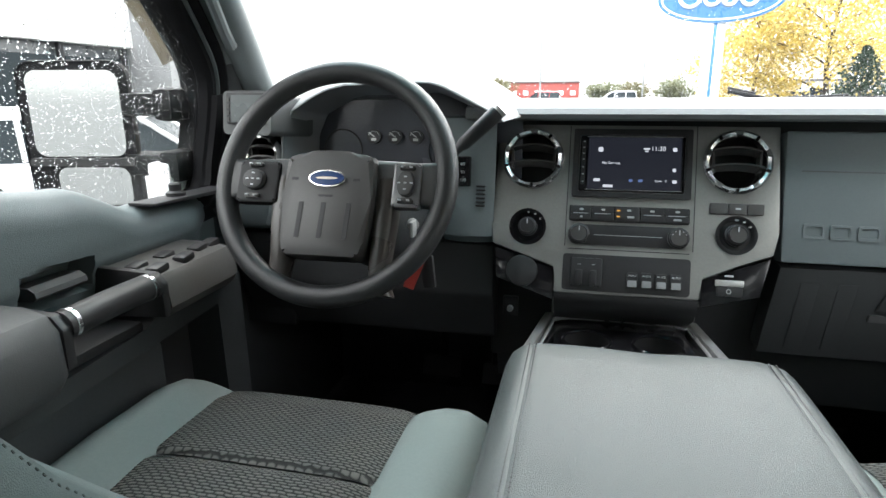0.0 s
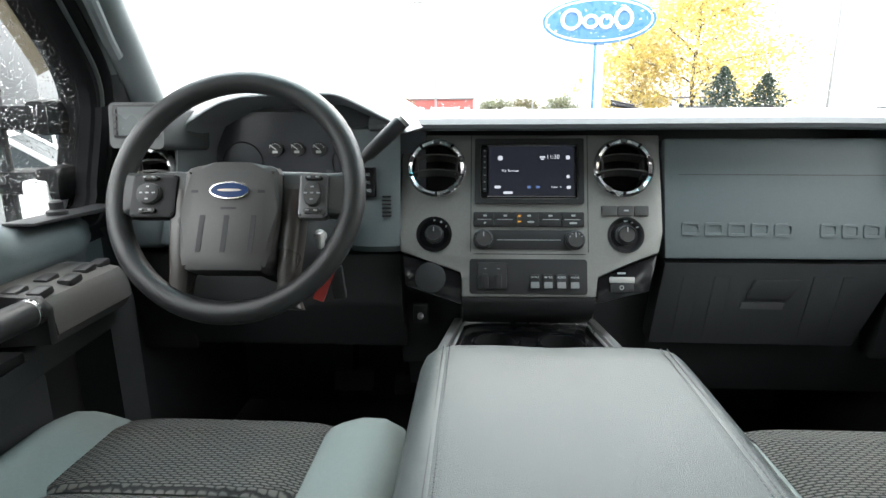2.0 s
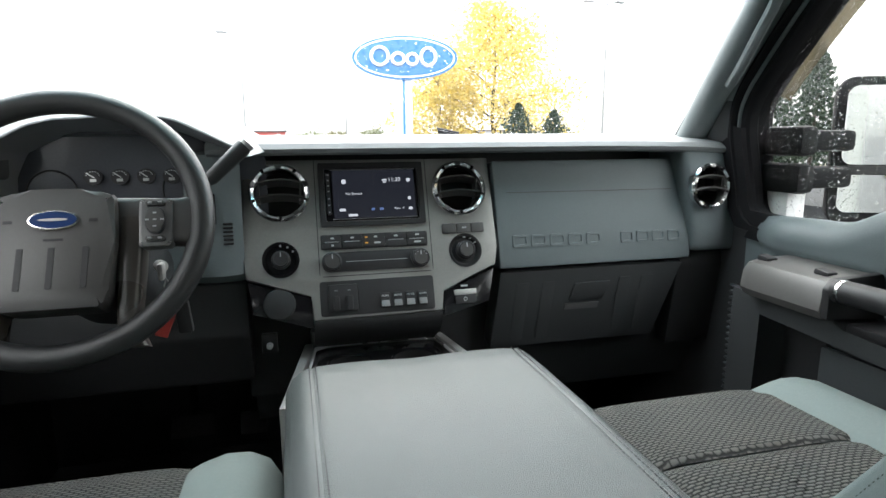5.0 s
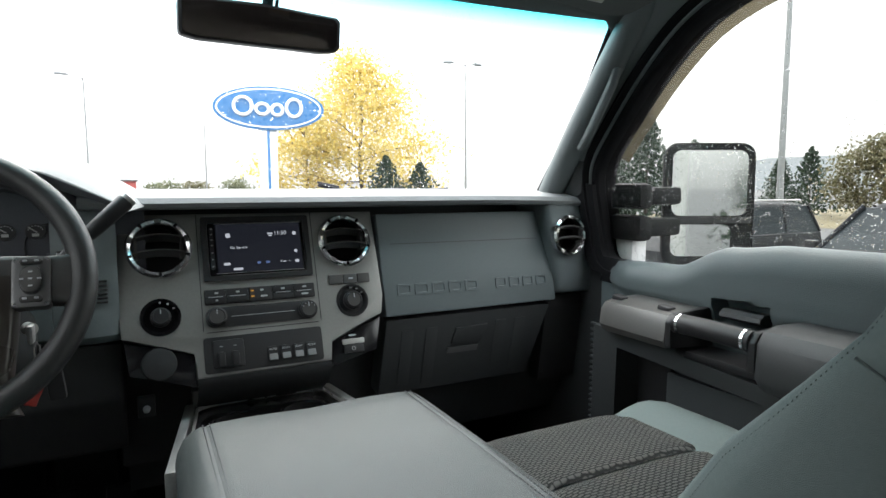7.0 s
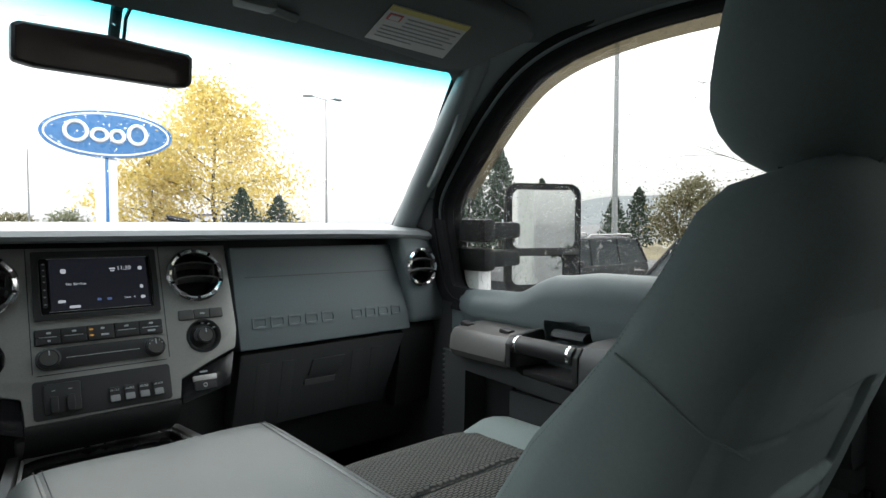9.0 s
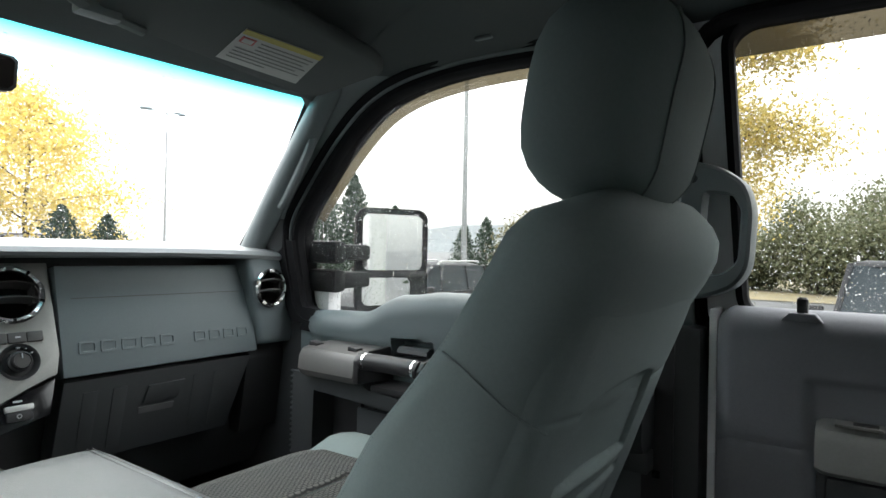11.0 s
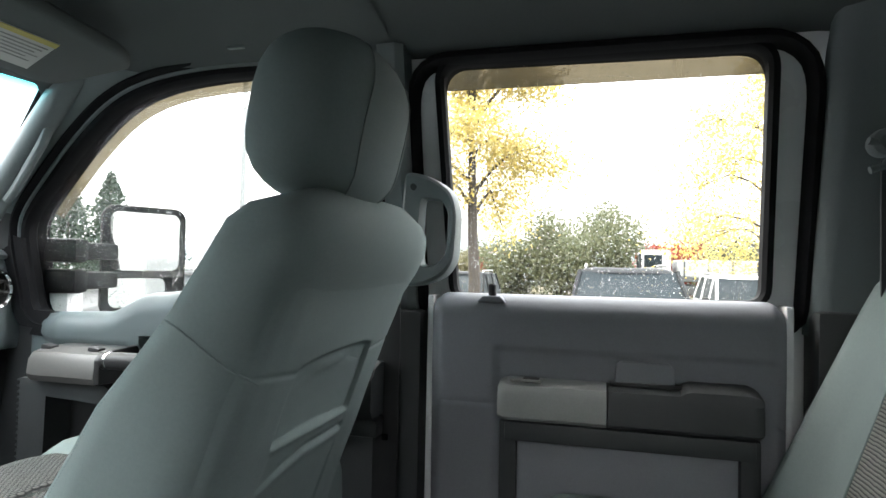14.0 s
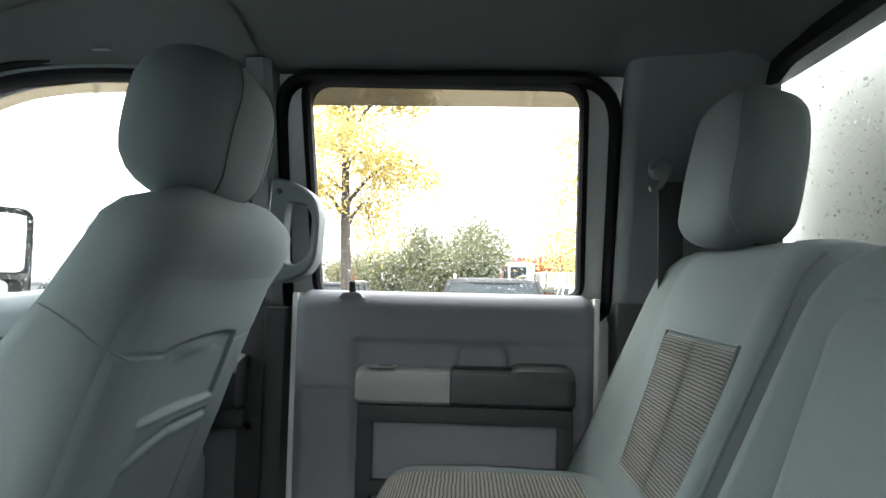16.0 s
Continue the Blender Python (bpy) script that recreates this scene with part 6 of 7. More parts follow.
    for v in (-0.1055, -0.1045, -0.102, -0.097, -0.089, -0.077, -0.06, -0.04, -0.015, 0.01, 0.035, 0.056, 0.073, 0.086, 0.095, 0.101, 0.1045, 0.1055):
        q = max(0.0, 1 - (abs(v) / 0.106) ** (3.4 if v < 0 else 2.5)) ** (1 / 2.3)
        q = max(q, 0.15)
        rx, ry = 0.149 * q * (1 - 0.06 * max(0, -v / 0.1)), 0.073 * min(1, q * 1.05)
        rings.append([tilt @ Vector((x, y, v)) for x, y in superring(0, 0, rx, ry, 2.35, 44)])
    skin(bm, rings)
    head = part("headrest", bm, CLOTH, seat, "rounded grey green headrest", angle=85)
    for s in (-1, 1):
        bm = bmesh.new()
        pts = []
        for i in range(25):
            a = math.pi * (i / 24 - 0.5)
            v = 0.098 * math.sin(a)
            q = max(0.0, 1 - (abs(v) / 0.106) ** (3.4 if v < 0 else 2.5)) ** (1 / 2.3)
            pts.append(tilt @ Vector((s * 0.149 * q * (1 - 0.06 * max(0, -v / 0.1)) * 0.47, -0.0679 * min(1, q * 1.05), v)))
        tube(bm, pts, 0.0010, 6)
        part("seam", bm, SEAM, head)
        bm = bmesh.new()
        tube(bm, [(hx + s * 0.06, hy + 0.01, 1.79), (hx + s * 0.06, hy, 1.85)], 0.007, 10)
        part("post", bm, BLACK, head)
    part("collar", boxes(((hx, hy + 0.0, 1.828), (0.16, 0.045, 0.016), 0.006)), BLACK, head)
    return seat


front_seat(0.390, -0.03, 0.0, 0.0, -0.049, -1)
front_seat(-0.450, 0.01, -0.045, 0.038, 0.049, 1)

# rear bench: cushion, two outer backs with inserts, middle back, headrests
bench = thing("rear_bench", "grey green cloth rear bench with ribbed inserts and headrests", "bench")


def rear_front(z):
    return -0.745 + (1.77 - z) * 0.45


part("base", boxes(((0, -0.52, 1.07), (1.38, 0.50, 0.40), 0.02)), LOWER, bench)
for x0, x1 in ((-0.72, -0.225), (-0.22, 0.22), (0.225, 0.72)):
    bm = bmesh.new()
    rings = []
    c, w = (x0 + x1) / 2, (x1 - x0) / 2
    for y, k, dz in ((-0.190, 0.75, -0.065), (-0.196, 0.88, -0.035), (-0.215, 0.97, -0.012), (-0.25, 1.0, 0.0), (-0.40, 1.0, 0.004), (-0.62, 1.0, -0.004), (-0.66, 1.0, -0.01)):
        rings.append([(c + (x - c) * (0.95 + 0.05 * k), y, z) for x, z in [(u, 1.315 + v * k + dz) for u, v in superring(c, -0.014, w, 0.075, 5, 40)]])
    skin(bm, rings)
    part("cushion", bm, CLOTH, bench, "grey green rear cushion", angle=80)
    if x0 != -0.22:
        bm = bmesh.new()
        grid(bm, lambda u, v: (lerp(c - 0.13, c + 0.13, u), lerp(-0.55, -0.215, v), 1.3805 + 0.004 * math.sin(math.pi * v) - 0.012 * max(0, v - 0.88) / 0.12), 10, 14)
        thick(bm, -0.006)
        part("insert", bm, WEAVE_BACK, bench, "woven tan insert")
for x0, x1, top in ((-0.735, -0.205, 1.785), (-0.195, 0.195, 1.772), (0.205, 0.735, 1.785)):
    c, w = (x0 + x1) / 2, (x1 - x0) / 2
    bm = bmesh.new()
    rings = []
    def dip(z):
        return 0.028 * min(1, max(0, (1.68 - z) / 0.24))
    for z, k in ((1.36, 1.0), (1.45, 1.0), (1.60, 1.0), (1.69, 1.0), (top - 0.055, 0.98), (top - 0.028, 0.93), (top - 0.010, 0.85), (top, 0.74)):
        yf = rear_front(z)
        t = lerp(0.4, 1, min(1, max(0, (k - 0.74) / 0.22)))
        half = [(0.0, -dip(z)), (w * 0.30, -dip(z)), (w * 0.55, -dip(z)), (w * 0.66, -0.004 - 0.5 * dip(z)), (w * 0.80, 0.012), (w * 0.92, 0.008), (w * 0.99, -0.022), (w, -0.06), (w * 0.98, -0.11), (0.0, -0.115)]
        rings.append([(c + x * k, yf - 0.05 + (y + 0.05) * t, z) for x, y in half] + [(c - x * k, yf - 0.05 + (y + 0.05) * t, z) for x, y in half[-2:0:-1]])
    skin(bm, rings)
    back = part("backrest", bm, CLOTH, bench, "grey green rear backrest", angle=85)
    if x0 == -0.195:
        # folding armrest let into the middle back
        bm = bmesh.new()
        loop = rect(-0.106, 0.106, 1.37, 1.716, 0.03, 6)
        def pad(x, z, out):
            return (x, rear_front(z) - dip(z) + out, z)
        skin(bm, [[pad(x, z, -0.01) for x, z in loop], [pad(x, z, 0.012) for x, z in loop], [pad(x * 0.95, 1.54 + (z - 1.54) * 0.97, 0.020) for x, z in loop], [pad(x * 0.82, 1.54 + (z - 1.54) * 0.90, 0.024) for x, z in loop]])
        part("folding_armrest", bm, CLOTH, back, "grey green fold-down armrest", angle=85)
        continue
    s = 1 if x0 > 0 else -1
    for a, b in ((-0.128, -0.0012), (0.0012, 0.128)):
        bm = bmesh.new()
        def ins(u, v, a=a, b=b):
            z = lerp(1.42, 1.642, v)
            x = c - s * 0.040 + lerp(a, b, u)
            edge = 0.0045 * max(abs(2 * u - 1) ** 24 * (1 if (2 * u - 1) * a < 0 or u not in (0, 1) else 0.4), (2 * v - 1) ** 40 if v > 0.5 else 0)
            return (x, rear_front(z) - dip(z) + 0.0045 - edge, z)
        grid(bm, ins, 24, 40)
        thick(bm, 0.006)
        part("insert", bm, WEAVE_BACK, back, "ribbed tan insert")
    # soft fold round the insert, piping along the back's inner edge
    bm = bmesh.new()
    loop = [(c - s * 0.040 + x, z) for x, z in ((-0.131, 1.42), (-0.131, 1.56), (-0.131, 1.648), (-0.05, 1.648), (0.05, 1.648), (0.131, 1.648), (0.131, 1.56), (0.131, 1.42))]
    tube(bm, [(x, rear_front(z) - dip(z) + 0.0005, z) for x, z in loop], 0.0030, 8)
    part("seam", bm, CLOTH, back)
    bm = bmesh.new()
    tube(bm, [(s * (0.218 - 0.02 * max(0, (z - 1.72) / 0.05) ** 2 * -1), rear_front(z) + 0.004 - 0.03 * max(0, (z - 1.72) / 0.05) ** 2, z) for z in [lerp(1.42, 1.765, i / 20) for i in range(21)]], 0.0026, 8)
    part("piping", bm, SEAM, back, "thin sewn piping")
    hx, hy, hz = c + s * 0.045, -0.795, 1.913
    bm = bmesh.new()
    rings = []
    tilt = pose(hx, hy, hz, 10)
    for v in [-0.1315 * math.cos(math.pi * i / 30) for i in range(31)]:
        q = max(0.10, (1 - (abs(v) / 0.132) ** 5) ** (1 / 2.5))
        rx = 0.127 * q * (1 - 0.30 * max(0, v / 0.13) ** 1.4)
        rings.append([tilt @ Vector((x, y, v)) for x, y in superring(0, 0, rx, 0.062 * min(1, q * 1.05), 3.6, 44)])
    skin(bm, rings)
    head = part("headrest", bm, CLOTH, bench, "tall grey green rear headrest", angle=85)
    bm = bmesh.new()
    tube(bm, [tilt @ Vector((-s * 0.112 * (1 - 0.28 * max(0, v) ** 1.4), 0.0560 - 0.03 * abs(v) ** 6, 0.126 * v)) for v in [i / 16 - 1 for i in range(1, 32)]], 0.0012, 6)
    part("seam", bm, SEAM, head)
    for k in (-0.05, 0.05):
        bm = bmesh.new()
        tube(bm, [(hx + k, hy, 1.70), (hx + k, hy, 1.80)], 0.006, 8)
        part("post", bm, BLACK, head)
        part("collar", boxes(((hx + k, hy, 1.785), (0.05, 0.03, 0.012), 0.004)), BLACK, head)

# ---- overhead: mirror, visors, lamp console ----
mir = thing("rear_view_mirror", "black rear view mirror on a stem at the windshield", "mirror", at=(-0.012, 0, -0.019))
bm = bmesh.new()
m = pose(0.0, 0.955, 2.072, 6, 1.0, 0)
out = [(-0.128, -0.024), (-0.124, -0.030), (-0.10, -0.034), (0.10, -0.032), (0.124, -0.029), (0.131, -0.020), (0.131, 0.022), (0.124, 0.029), (0.0, 0.033), (-0.118, 0.030), (-0.128, 0.024)]
prism(bm, out, -0.012, 0.022, "y", 0.006)
bm.transform(m)
part("housing", bm, BLACK, mir)
part("mirror_glass", plate(m, [(x * 0.95, z * 0.86) for x, z in out], 0.0125, 0), mat("dim mirror glass", (0.10, 0.085, 0.08), 0.12, metal=0.9, var=0.02), mir, "dimmed mirror glass", smooth=False)
bm = bmesh.new()
tube(bm, [(0.016, 0.985, 2.08), (0.014, 0.975, 2.11), (0.012, 0.935, 2.15), (0.012, 0.905, 2.150)], 0.009, 10)
tube(bm, [(0.028, 0.98, 2.09), (0.028, 0.95, 2.14), (0.028, 0.90, 2.152)], 0.003, 6)
part("stem", bm, BLACK, mir)
PRINT = mat("grey label print", (0.22, 0.22, 0.21), 0.5)
LABELM = mat("pale label paper", (0.42, 0.42, 0.40), 0.5, var=0.04)
YELLOW = mat("yellow label print", (0.40, 0.33, 0.07), 0.5)
for s in (1, -1):
    v = thing("sun_visor", "grey cloth sun visor folded up with a warning label" if s > 0 else "grey cloth sun visor folded up", "sun visor", "sun visors")
    def vis(a, b, d=0.0):
        """a across 0 to 1, b back 0 to 1."""
        p = Vector((lerp(0.105, 0.590, a), lerp(lerp(0.672, 0.772, a), lerp(0.475, 0.545, a), b), lerp(2.092, 2.118, b) - d))
        return (s * p.x, p.y, p.z)
    loop = rect(0, 1, 0, 1, 0.16, 8)
    bm = bmesh.new()
    skin(bm, [[vis(a * 0.985 + 0.007, b * 0.97 + 0.015, -0.022) for a, b in loop], [vis(a, b, -0.016) for a, b in loop], [vis(a, b, -0.004) for a, b in loop], [vis(a * 0.992 + 0.004, b * 0.98 + 0.01, 0.001) for a, b in loop], [vis(a * 0.975 + 0.012, b * 0.94 + 0.03, 0.003) for a, b in loop]])
    part("panel", bm, HEADL, v, angle=80)
    part("clip", boxes((vis(0.02, 0.05, 0.002), (0.055, 0.03, 0.02), 0.006)), TRIM, v)
    bm = bmesh.new()
    tube(bm, [vis(-0.10, 0.12, 0.0), vis(-0.02, 0.07, 0.004), vis(0.16, 0.055, 0.006)], 0.008, 8)
    part("clip_arm", bm, TRIM, v)
    if s < 0:
        continue
    def lab(name, a0, a1, b0, b1, material, d):
        bm = bmesh.new()
        def quad(p, q):
            return lerp(lerp(0.430, 0.808, p), lerp(0.376, 0.700, p), q), lerp(lerp(0.095, 0.185, p), lerp(0.636, 0.745, p), q)
        spot = [quad((a - 0.395) / 0.405, (b - 0.08) / 0.78) for a, b in rect(a0, a1, b0, b1)]
        skin(bm, [[vis(a, b, d) for a, b in spot], [vis(a, b, d + 0.0008) for a, b in spot]])
        return part(name, bm, material, v)
    lab("warning_label", 0.395, 0.80, 0.08, 0.86, LABELM, 0.0034)
    lab("label_band", 0.395, 0.80, 0.76, 0.86, YELLOW, 0.0046)
    for i, (a0, a1) in enumerate(((0.50, 0.78), (0.50, 0.77), (0.50, 0.75), (0.42, 0.78), (0.42, 0.74), (0.42, 0.77), (0.42, 0.60))):
        lab("text_bar", a0, a1, 0.665 - i * 0.078, 0.683 - i * 0.078, PRINT, 0.0046)
    lab("label_sign", 0.41, 0.475, 0.58, 0.71, mat("red print", (0.4, 0.06, 0.05), 0.5), 0.0046)
    lab("label_sign_centre", 0.42, 0.465, 0.60, 0.69, LABELM, 0.0054)
over = thing("overhead_console", "grey overhead console with a lit map lamp", "overhead console")
part("body", boxes(((0.0, 0.62, 2.158), (0.20, 0.24, 0.05), 0.018, 3)), TRIM, over)
part("lamp_lens", boxes(((0.055, 0.66, 2.132), (0.06, 0.05, 0.006), 0.003)), glow("warm lamp lens", (1.0, 0.75, 0.45), 0.5), over, "warm lit lamp lens")

# ---- outside: towing mirrors ----
MIRROR = mat("mirror glass", (0.62, 0.64, 0.63), 0.02, metal=1.0, var=0.01)
for s, x0, x1, y, mz, yaw in ((1, 0.985, 1.177, 0.955, 1.716, 26), (-1, 0.968, 1.150, 1.00, 1.678, 12)):
    t = thing("towing_mirror", "tall black towing mirror on two arms outside the door", "side mirror", "towing mirrors")
    c, w = (x0 + x1) / 2, (x1 - x0) / 2
    m = pose(s * c, y, mz, 0, 0, -s * yaw)
    for name, z0, z1, mm in (("upper_glass", 0.0, 0.165, 0.008), ("lower_glass", -0.103, -0.022, 0.008)):
        o = rect(-w, w, z0, z1, 0.022, 5)
        part(name, plate(m, o if name == "upper_glass" else rect(-w * (1.0 if s > 0 else 0.6), w * (0.6 if s > 0 else 1.0), z0, z1, 0.02, 5), 0.004, 0.0), MIRROR, t, "rain-spotted mirror glass", smooth=False)
    bm = bmesh.new()
    o = rect(-w - 0.020, w + 0.020, -0.13, 0.184, 0.035, 6)
    skin(bm, [[(s * 0.02 * (1 - k) * 8 * w + x * k, d, 0.027 + (z - 0.027) * k) for x, z in o] for d, k in ((0.0005, 0.98), (-0.004, 0.99), (0.004, 1.0), (0.018, 0.98), (0.045, 0.84), (0.07, 0.6), (0.08, 0.35))])
    bm.transform(m)
    part("housing", bm, RUBBER, t)
    bm = bmesh.new()
    prism(bm, rect(-w - 0.014, w + 0.014, -0.019, -0.003, 0.006, 2), -0.008, 0.004, "y")
    bm.transform(m)
    part("divider", bm, BLACK, t)
    for z in ((1.767, 1.690) if s > 0 else (1.778, 1.661)):
        part("arm", boxes(((s * lerp(0.86, x0, 0.5), y + 0.05, z), (x0 - 0.82, 0.07, 0.045), 0.012)), RUBBER, t, "black mirror arm")
    for z in ((1.767, 1.690) if s > 0 else (1.778, 1.661)):
        part("foot", boxes(((s * 0.865, y + 0.07, z), (0.045, 0.15, 0.062), 0.015)), RUBBER, t)

# ---- outside: parked vehicles ----
TYRE = mat("tyre rubber", (0.02, 0.02, 0.02), 0.8)
CARGLASS = mat("dark car glass", (0.02, 0.025, 0.028), 0.35, var=0.05, spec=0.04)
HEADLAMP = mat("lamp glass", (0.6, 0.6, 0.6), 0.1)


def car(at, turn, length, width, height, paint, label, name="parked_car", category="car"):
    """A parked wagon: its nose towards local +y."""
    c = thing(name, label, category, "parked vehicles")
    m = pose(at[0], at[1], 0, 0, 0, turn)
    L, W, Hh = length / 2, width / 2, height
    belt = Hh * 0.60
    bm = bmesh.new()
    rings = []
    for y, k, zt in ((-L, 0.86, belt * 0.92), (-L + 0.12, 0.96, belt), (-L * 0.5, 1.0, belt), (0.25 * L, 1.0, belt), (0.55 * L, 0.98, belt * 0.93), (0.88 * L, 0.93, belt * 0.84), (L, 0.80, belt * 0.72)):
        rings.append([m @ Vector((x * W * k, y, z)) for x, z in ((-0.96, 0.28), (-1.0, 0.45), (-1.0, zt * 0.75), (-0.95, zt * 0.97), (-0.86, zt), (0.86, zt), (0.95, zt * 0.97), (1.0, zt * 0.75), (1.0, 0.45), (0.96, 0.28))])
    skin(bm, rings)
    part("body", bm, paint, c)
    bm = bmesh.new()
    rings = [[m @ Vector((x * W, y, z)) for x, y in ((-kx, y0), (kx, y0), (kx, y1), (-kx, y1))] for z, kx, y0, y1 in ((belt - 0.01, 0.90, -L + 0.10, 0.46 * L), (belt + 0.02, 0.885, -L + 0.13, 0.43 * L), (Hh - 0.07, 0.74, -L + 0.35, 0.10 * L))]
    skin(bm, rings)
    part("glasshouse", bm, CARGLASS, c, "dark tinted glass")
    bm = bmesh.new()
    rings = [[m @ Vector((x * W, y, z)) for x, y in superring(0, (y0 + y1) / 2, kx, (y1 - y0) / 2, 6, 28)] for z, kx, y0, y1 in ((Hh - 0.08, 0.75, -L + 0.32, 0.12 * L), (Hh - 0.03, 0.72, -L + 0.34, 0.09 * L), (Hh, 0.55, -L + 0.5, -0.05 * L))]
    skin(bm, rings)
    part("roof", bm, paint, c)
    for s in (-1, 1):
        for y0, y1 in ((0.44 * L, 0.11 * L), (0.02 * L, -0.02 * L), (-0.45 * L, -0.48 * L), (-L + 0.13, -L + 0.36)):
            bm = bmesh.new()
            tube(bm, [m @ Vector((s * W * 0.89, y0, belt)), m @ Vector((s * W * 0.745, y1, Hh - 0.06))], 0.035, 8)
            part("roof_post", bm, paint, c)
        bm = bmesh.new()
        tube(bm, [m @ Vector((s * W * 0.66, -L + 0.45, Hh + 0.0)), m @ Vector((s * W * 0.66, -L + 0.5, Hh + 0.05)), m @ Vector((s * W * 0.66, -0.1 * L, Hh + 0.05)), m @ Vector((s * W * 0.66, -0.02 * L, Hh - 0.02))], 0.018, 8)
        part("roof_rail", bm, SILVER, c)
        bm = bmesh.new()
        box(bm, m @ Vector((s * (W + 0.10), 0.33 * L, belt + 0.06)), (0.16, 0.10, 0.13), 0.03, 3, Matrix.Rotation(radians(turn), 4, "Z"))
        part("side_mirror", bm, BLACK, c)
        bm = bmesh.new()
        box(bm, m @ Vector((s * W * 0.68, 0.97 * L, belt * 0.66)), (0.36, 0.12, 0.13), 0.03, 3, Matrix.Rotation(radians(turn), 4, "Z"))
        part("headlight", bm, HEADLAMP, c)
        for y in (-0.62 * L, 0.60 * L):
            bm = bmesh.new()
            wm = m @ Matrix.Translation((s * (W - 0.11), y, 0.35)) @ pose(0, 0, 0, 0, 90)
            lathe(bm, [(0.22, -0.11), (0.33, -0.10), (0.35, -0.06), (0.35, 0.06), (0.33, 0.10), (0.22, 0.11)], wm, 24)
            wh = part("wheel", bm, TYRE, c)
            bm = bmesh.new()
            lathe(bm, [(0.21, 0.118 * s), (0.12, 0.09 * s), (0.03, 0.11 * s)], wm, 16)
            part("rim", bm, SILVER, wh)
    return c


DARKP = mat("dark grey car paint", (0.012, 0.013, 0.015), 0.55, var=0.05, spec=0.06)
GREYP = mat("grey car paint", (0.026, 0.027, 0.029), 0.55, var=0.05, spec=0.05)
WHITEP = mat("white van paint", (0.6, 0.6, 0.6), 0.35, var=0.04)
REDP = mat("red car paint", (0.30, 0.02, 0.02), 0.25, var=0.05, coat=0.5)
SILVP = mat("silver car paint", (0.35, 0.36, 0.37), 0.3, metal=0.5, var=0.03)
car((8.75, 3.7), 90, 4.7, 1.98, 1.60, DARKP, "dark grey wagon parked facing the truck")
car((9.5, -0.80), 90, 4.8, 1.95, 1.76, GREYP, "grey wagon parked behind the rear window")
car((15.5, -3.9), 90, 4.6, 1.9, 1.62, WHITEP, "white wagon parked beyond the grey one")
car((17.2, 3.6), 90, 4.6, 1.85, 1.55, GREYP, "grey car parked under the gold tree")
car((10.4, 8.2), 90, 4.5, 1.9, 1.50, GREYP, "grey hatchback parked across the lot")
car((-6.6, 7.6), -62, 4.9, 1.95, 1.55, WHITEP, "white wagon parked beside the truck")
car((-7.5, 12.2), -70, 4.7, 1.9, 1.60, WHITEP, "white wagon parked by the showroom")
car((-9.0, 19.5), -70, 4.6, 1.85, 1.62, SILVP, "silver car parked by the showroom")
for i, (x, y, p, l) in enumerate(((-4.5, 62, REDP, "red car far across the road"), (3.0, 66, WHITEP, "white car far across the road"), (16.5, 58, SILVP, "silver car far across the road"), (22, 56, WHITEP, "white van far across the road"), (26.5, 52, REDP, "red car far across the road"), (30, 46, SILVP, "silver car far down the lot"))):
    car((x, y), 90 + 5 * i, 4.8, 1.9, 1.75, p, l)


STEEL_DARK = mat("dark truck steel", (0.06, 0.062, 0.065), 0.5, var=0.2)
TRUCKP = mat("dull pale truck paint", (0.32, 0.325, 0.33), 0.5, var=0.06, spec=0.2)


def flatbed(at, turn):
    """White truck with a bonnet and a long flat deck."""
    t = thing("flatbed_truck", "pale flatbed truck standing across the lot", "truck", "parked vehicles")
    m = pose(at[0], at[1], 0, 0, 0, turn)
    r = Matrix.Rotation(radians(turn), 4, "Z")
    def b(name, c, s, mt, bev=0.06, label=""):
        bm = bmesh.new()
        box(bm, m @ Vector(c), s, bev, 3, r)
        return part(name, bm, mt, t, label)
    b("bonnet", (0, 3.05, 1.15), (1.9, 1.4, 0.85), TRUCKP, 0.22)
    b("bumper", (0, 3.72, 0.62), (2.1, 0.2, 0.32), STEEL_DARK, 0.05)
    b("cab", (0, 1.70, 1.72), (2.0, 1.45, 2.0), TRUCKP, 0.20)
    b("windshield", (0, 2.40, 2.15), (1.7, 0.14, 0.72), CARGLASS, 0.05)
    for s in (-1, 1):
        b("side_window", (s * 0.99, 1.85, 2.15), (0.06, 0.85, 0.62), CARGLASS, 0.02)
        b("side_mirror", (s * 1.22, 2.45, 2.05), (0.16, 0.08, 0.45), BLACK, 0.03)
        b("fuel_tank", (s * 0.80, 0.3, 0.72), (0.5, 1.1, 0.5), STEEL_DARK, 0.12)
        for y in (3.0, -2.4, -3.4):
            bm = bmesh.new()
            lathe(bm, [(0.25, -0.13), (0.46, -0.12), (0.48, 0.0), (0.46, 0.12), (0.25, 0.13)], m @ Matrix.Translation((s * 0.85, y, 0.48)) @ pose(0, 0, 0, 0, 90), 24)
            part("wheel", bm, TYRE, t)
    b("deck", (0, -2.2, 1.25), (2.4, 6.0, 0.22), STEEL_DARK, 0.03, "dark steel deck")
    b("load", (0, -1.7, 1.80), (2.3, 4.8, 0.85), TRUCKP, 0.08, "pale cargo body")
    for k in range(5):
        b("stake", (-1.18, -4.0 + 1.1 * k, 1.75), (0.05, 0.07, 0.8), STEEL_DARK, 0.01)
    return t


flatbed((32.0, -5.0), 0)

